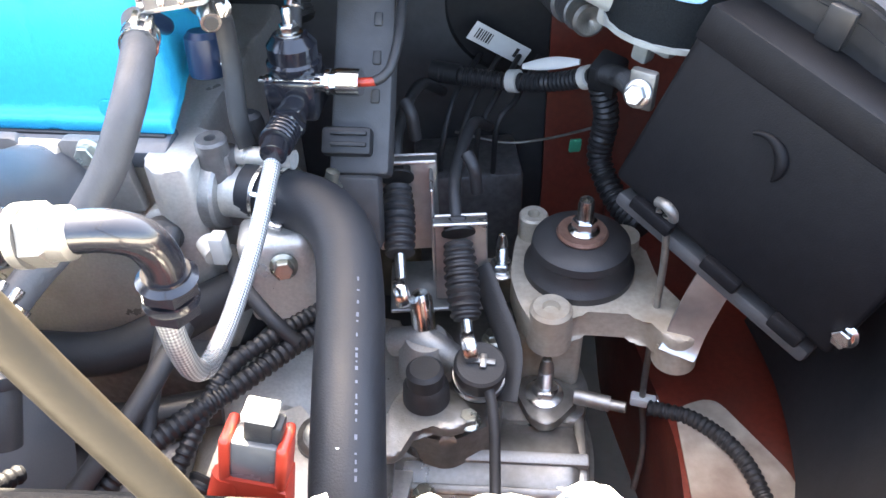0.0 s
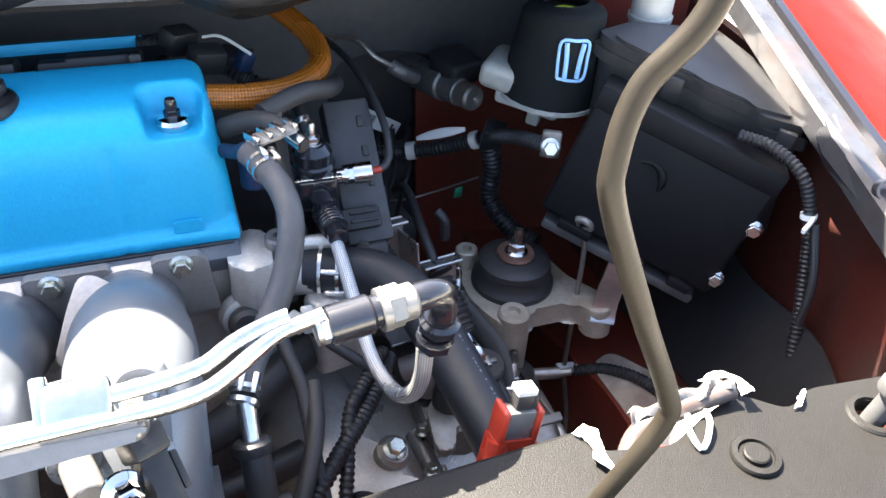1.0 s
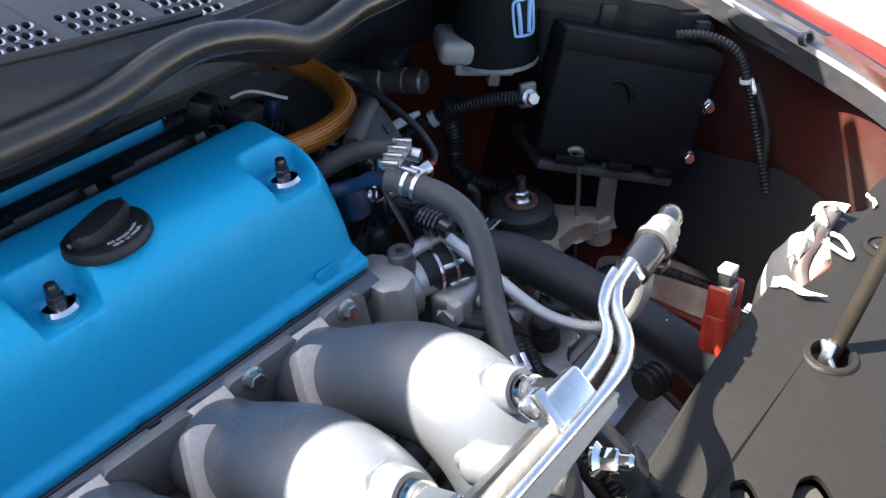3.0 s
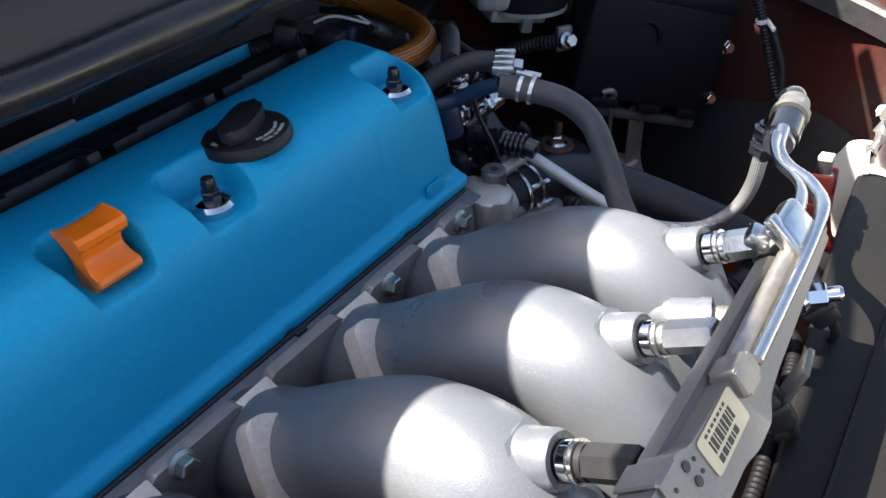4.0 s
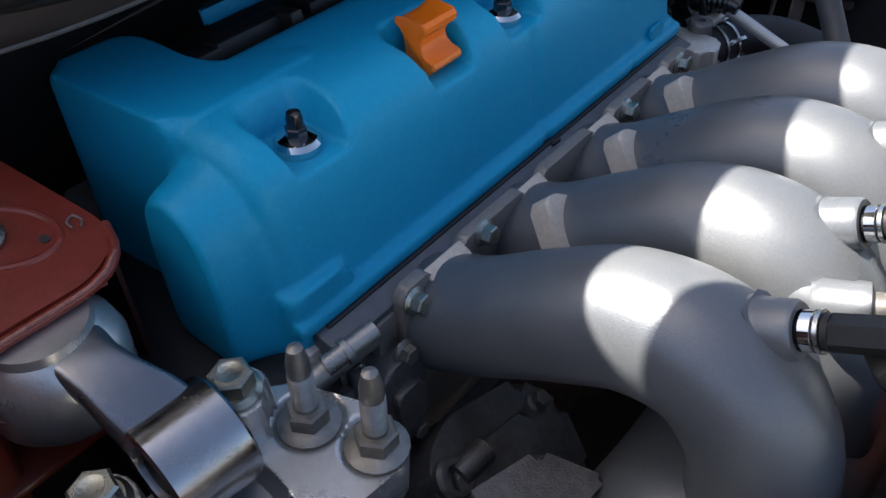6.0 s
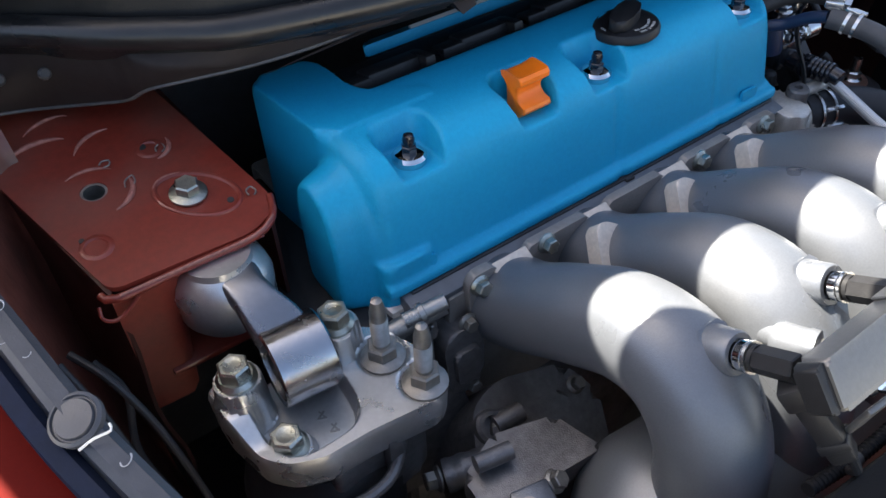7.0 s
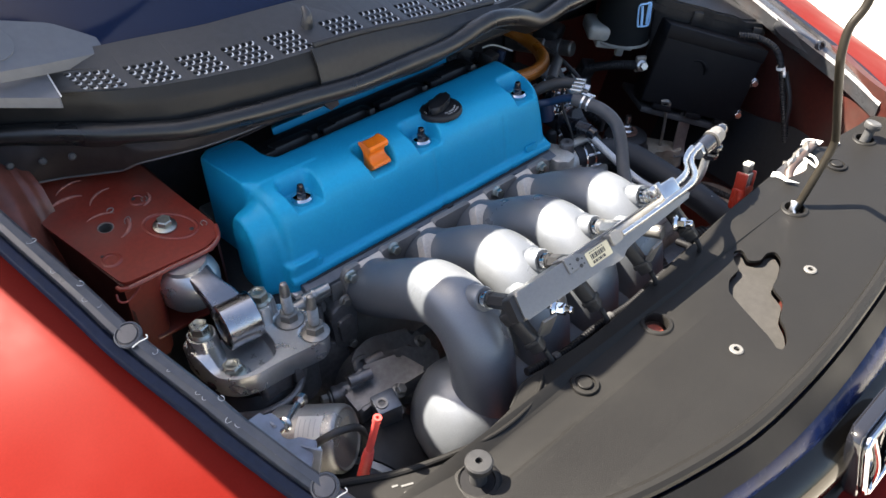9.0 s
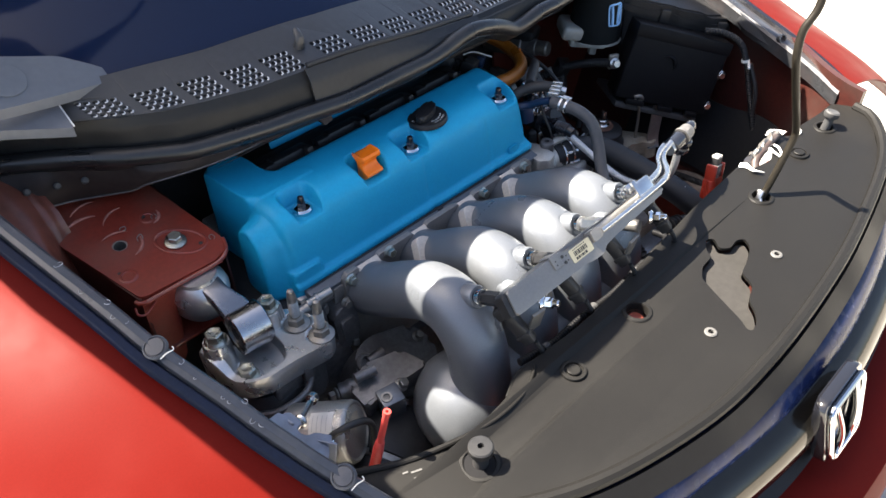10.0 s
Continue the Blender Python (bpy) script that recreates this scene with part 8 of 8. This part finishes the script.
part("stub_pipe", sweep([(0.276, 0.030, 0.894), (0.288, 0.008, 0.890)], 0.0062, 18, cap=True), STEEL, pb)
# dark end disc imitates the shaded bore
part("stub_bore_shade", sweep([(0.2878, 0.0083, 0.890), (0.2884, 0.0072, 0.8899)], 0.0042, 14), INK_AND_HOLE_DARK, pb)
part("black_hose", sweep([(0.236, 0.072, 0.878), (0.252, 0.060, 0.888), (0.266, 0.040, 0.896), (0.278, 0.024, 0.895)], 0.0082, 16), RUBBER, pb)
part("black_hose", sweep([(0.265, 0.062, 0.892), (0.30, 0.085, 0.895), (0.33, 0.11, 0.885), (0.345, 0.15, 0.87)], 0.0082, 16), RUBBER, pb)
part("painted_pipe", sweep([(0.232, 0.055, 0.868), (0.242, 0.042, 0.872), (0.246, 0.020, 0.886), (0.248, 0.004, 0.892)], 0.0058, 16), BLUE_PLASTIC, pb, "dark blue pipe")
part("screw", hex_head(0.0055, 0.008, up_along((0.274, 0.056, 0.842), (0.2, -1, 0.2))), STEEL, pb)
part("screw", hex_head(0.0055, 0.008, up_along((0.276, 0.052, 0.880), (0.2, -1, 0.2))), STEEL, pb)
part("solenoid", join(lathe([(0.012, 0.0), (0.013, 0.004), (0.013, 0.026), (0.010, 0.030), (0.0001, 0.030)], up_along((0.256, 0.058, 0.830), (0, 0.2, 1)), 24)), BLUE_PLASTIC, pb, "dark blue solenoid")

# fuel pressure regulator, sensor and braided line
fp = thing("fuel_regulator", (0.308, 0.08, 0.79), "black anodised fuel regulator with a bright adjusting screw", "regulator")
f_m = Matrix.Translation((0.308, 0.084, 0.0))
part("dome", lathe([(0.0185, 0.822), (0.0195, 0.824), (0.0195, 0.830), (0.0175, 0.832), (0.0175, 0.842), (0.012, 0.849), (0.006, 0.850), (0.0001, 0.850)], f_m, 32), ANODISED, fp)
part("lock_nut", join(hex_head(0.0072, 0.007, f_m @ Matrix.Translation((0, 0, 0.849)), 1.3), lathe([(0.0036, 0.853), (0.0036, 0.866), (0.0026, 0.868), (0.0001, 0.868)], f_m, 14)), STEEL, fp)
part("block", box((0.036, 0.036, 0.030), pose(0.308, 0.080, 0.808), 0.003), ANODISED, fp)
for dx in (-0.015, 0.015):
    part("flange_screw", lathe([(0.003, 0.0), (0.003, 0.002), (0.0001, 0.0022)], Matrix.Translation((0.308 + dx, 0.068, 0.823)), 12), STEEL, fp)
part("flange_strip", box((0.044, 0.006, 0.003), pose(0.308, 0.068, 0.8225), 0.001), STEEL, fp)
part("outlet_fitting", join(sweep([(0.309, 0.066, 0.803), (0.310, 0.050, 0.802)], 0.0105, 20), hex_head(0.0125, 0.012, up_along((0.310, 0.046, 0.803), (0.03, -1, -0.02)), 1.0), sweep([(0.310, 0.036, 0.803), (0.3105, 0.012, 0.806)], 0.0105, 20, ridge=0.001, pitch=0.005)), ANODISED, fp)
part("vacuum_hose", sweep([(0.308, 0.096, 0.846), (0.305, 0.115, 0.862), (0.300, 0.140, 0.868), (0.285, 0.165, 0.870)], 0.0052, 14), RUBBER, fp)
part("hose_clip", lathe([(0.0062, -0.003), (0.0072, -0.002), (0.0072, 0.002), (0.0062, 0.003)], up_along((0.306, 0.108, 0.858), (-0.1, 0.7, 0.6)), 18), STEEL, fp)
sens = thing("pressure_sensor", (0.34, 0.07, 0.81), "bright steel pressure sensor with a red wire tail", "sensor")
part("body", join(sweep([(0.326, 0.074, 0.818), (0.336, 0.0735, 0.819)], 0.007, 18), hex_head(0.0088, 0.009, up_along((0.333, 0.0735, 0.819), (1, -0.02, 0.04)), 1.05), sweep([(0.341, 0.073, 0.8195), (0.357, 0.072, 0.820)], 0.0098, 24)), STEEL, sens)
part("red_tail", sweep([(0.357, 0.072, 0.820), (0.367, 0.072, 0.821)], 0.0032, 12), RED_PLASTIC, sens, "red wire tail")
part("cable", sweep([(0.366, 0.072, 0.821), (0.376, 0.080, 0.826), (0.380, 0.110, 0.845), (0.375, 0.16, 0.865), (0.365, 0.22, 0.872), (0.35, 0.28, 0.87)], 0.0036, 12), RUBBER, sens)
line = thing("braided_fuel_line", (0.315, -0.08, 0.78), "stainless braided fuel line looping to the rail fitting", "hose")
part("braid", sweep([(0.3090, 0.0205, 0.803), (0.3100, -0.012, 0.791), (0.3105, -0.050, 0.777), (0.3098, -0.092, 0.766), (0.3115, -0.122, 0.7665), (0.3150, -0.150, 0.776), (0.3195, -0.170, 0.797), (0.3215, -0.178, 0.820), (0.3220, -0.180, 0.846)], 0.0056, 20, 0.003), SS_BRAID, line)
part("ferrule", lathe([(0.0070, -0.006), (0.0088, -0.005), (0.0088, 0.005), (0.0070, 0.006)], up_along((0.3110, 0.008, 0.8045), (0.03, -1, -0.15)), 22), ANODISED, line, "black end ferrule")
fit = thing("rail_fitting", (0.30, -0.2, 0.88), "gloss black hose fitting with an elbow on the fuel rail pipe", "fitting")
part("flare_nut", hex_head(0.0095, 0.008, up_along((0.247, -0.205, 0.907), (1, 0.08, 0.08)), 0.98), STEEL, fit)
part("socket", lathe([(0.0095, 0.0), (0.0112, 0.001), (0.0112, 0.024), (0.0095, 0.026), (0.0095, 0.030)], up_along((0.2535, -0.2045, 0.9073), (1, 0.10, 0.06)), 28), ANODISED, fit)
part("swivel", join(hex_head(0.0125, 0.014, up_along((0.283, -0.2015, 0.909), (1, 0.10, 0.06)), 1.0), lathe([(0.0105, 0.012), (0.0105, 0.020), (0.008, 0.022)], up_along((0.283, -0.2015, 0.909), (1, 0.10, 0.06)), 24)), RAIL, fit)
part("elbow", sweep([(0.300, -0.1998, 0.910), (0.314, -0.197, 0.910), (0.324, -0.192, 0.903), (0.327, -0.188, 0.890), (0.326, -0.186, 0.876)], 0.0084, 20, 0.003), ANODISED, fit)
part("collar", hex_head(0.0125, 0.012, up_along((0.326, -0.186, 0.881), (-0.08, 0.05, -1)), 0.8), ANODISED, fit)
part("hose_nut", hex_head(0.0118, 0.012, up_along((0.324, -0.185, 0.868), (-0.08, 0.05, -1)), 0.95), ANODISED, fit)

# orange breather hose
oh = thing("breather_hose", (0.29, 0.14, 0.88), "amber braided breather hose curving behind the valve cover", "hose")
part("tube", sweep([(0.228, 0.100, 0.893), (0.262, 0.098, 0.891), (0.298, 0.110, 0.889), (0.324, 0.138, 0.888), (0.336, 0.172, 0.890), (0.333, 0.205, 0.897), (0.318, 0.24, 0.905), (0.30, 0.28, 0.91)], 0.0105, 24, 0.004), ORANGE_BRAID, oh)

# black harness duct behind the regulator, loose harness behind the valve cover
duct = thing("harness_duct", (0.355, 0.10, 0.75), "black plastic wiring duct with a latch and slots", "duct")
dm = axes((0.352, 0.105, 0.800), (1, 0.02, 0), (0, 0.86, 0.95))
part("duct", box((0.044, 0.024, 0.135), dm, 0.004, 2), BLACK_DULL, duct)
part("latch", join(box((0.036, 0.014, 0.020), dm @ Matrix.Translation((-0.008, -0.016, -0.045)), 0.003), box((0.026, 0.004, 0.003), dm @ Matrix.Translation((-0.006, -0.024, -0.040)), 0.001), box((0.026, 0.004, 0.003), dm @ Matrix.Translation((-0.006, -0.024, -0.048)), 0.001)), BLACK, duct)
part("tail", box((0.032, 0.018, 0.06), axes((0.352, 0.052, 0.725), (1, 0, 0), (0, 0.2, 1)), 0.004), BLACK_DULL, duct)
# slots are dark blocks that imitate shaded openings
for k in range(3):
    part("slot", box((0.006, 0.003, 0.010), dm @ Matrix.Translation((0.010, -0.0125, 0.045 - 0.028 * k)), 0.001), INK_AND_HOLE_DARK, duct)
rear_h = thing("rear_harness", (0.25, 0.2, 0.85), "black connectors and tied wires behind the valve cover", "wiring")
for k, (x, y, z, rz) in enumerate(((0.235, 0.165, 0.898, 20), (0.262, 0.185, 0.885, -15), (0.215, 0.195, 0.905, 40), (0.282, 0.150, 0.866, 10))):
    part("connector", box((0.030, 0.020, 0.022), pose(x, y, z, 15, 10, rz), 0.003), BLACK, rear_h)
part("conduit", sweep([(0.18, 0.205, 0.900), (0.215, 0.200, 0.898), (0.255, 0.185, 0.880), (0.285, 0.17, 0.855), (0.30, 0.15, 0.83)], 0.0075, 12, ridge=0.0016, pitch=0.005), BLACK, rear_h)
part("white_tie", sweep([(0.235, 0.180, 0.912), (0.250, 0.170, 0.915), (0.272, 0.150, 0.905)], lambda s: 0.0014, 8, 0.004, flat=0.5), WHITE_PLASTIC, rear_h, "white cable tie tail")
part("blue_plug", box((0.014, 0.012, 0.018), pose(0.268, 0.172, 0.890, 10, 20, 30), 0.002), BLUE_PLASTIC, rear_h)

# lower harness in front of the head
lh = thing("lower_harness", (0.28, -0.1, 0.62), "black corrugated harness branches below the manifold", "wiring")
part("conduit", sweep([(0.345, -0.030, 0.690), (0.328, -0.062, 0.700), (0.302, -0.100, 0.702), (0.272, -0.135, 0.700), (0.245, -0.165, 0.690), (0.215, -0.20, 0.66)], 0.0062, 14, ridge=0.0012, pitch=0.005), BLACK, lh)
part("conduit", sweep([(0.338, -0.035, 0.705), (0.310, -0.075, 0.712), (0.292, -0.100, 0.708), (0.280, -0.14, 0.69), (0.262, -0.19, 0.66)], 0.0050, 12, ridge=0.0010, pitch=0.005), BLACK, lh)
part("conduit", sweep([(0.268, -0.085, 0.735), (0.262, -0.120, 0.728), (0.250, -0.150, 0.715), (0.225, -0.19, 0.69)], 0.0066, 14), RUBBER, lh)
part("branch", sweep([(0.250, -0.035, 0.77), (0.252, -0.06, 0.755), (0.258, -0.09, 0.738), (0.258, -0.14, 0.705), (0.262, -0.20, 0.65)], 0.0055, 12), RUBBER, lh)
part("conduit", sweep([(0.290, -0.150, 0.672), (0.282, -0.175, 0.665), (0.27, -0.21, 0.65)], 0.0085, 14, ridge=0.0016, pitch=0.006), BLACK, lh)
part("sensor_lead", sweep([(0.276, -0.012, 0.735), (0.288, -0.040, 0.735), (0.312, -0.060, 0.722), (0.330, -0.066, 0.705)], 0.0048, 12), RUBBER, lh)
part("tee", join(sweep([(0.263, -0.02, 0.748), (0.272, -0.03, 0.745)], 0.008, 14), box((0.010, 0.012, 0.022), pose(0.276, -0.030, 0.752), 0.002)), WHITE_PLASTIC, lh, "pale plastic tee")
lp = thing("lower_pipes", (0.2, -0.06, 0.62), "dark coolant pipes running below the manifold", "pipe")
part("pipe", sweep([(0.12, -0.07, 0.68), (0.19, -0.055, 0.672), (0.25, -0.022, 0.69), (0.29, 0.0, 0.70)], 0.016, 18), RUBBER, lp)
part("pipe", sweep([(0.10, -0.09, 0.63), (0.19, -0.085, 0.63), (0.26, -0.06, 0.625)], 0.014, 18), BLACK, lp)
part("bracket", box((0.09, 0.05, 0.02), pose(0.20, -0.11, 0.60, 10, 0, 5), 0.004), CAST_DARK, lp)

# seat the fitting on the end of the supply pipe
fit.matrix_basis = Matrix.Translation((0.004, 0.004, -0.010)) @ fit.matrix_basis
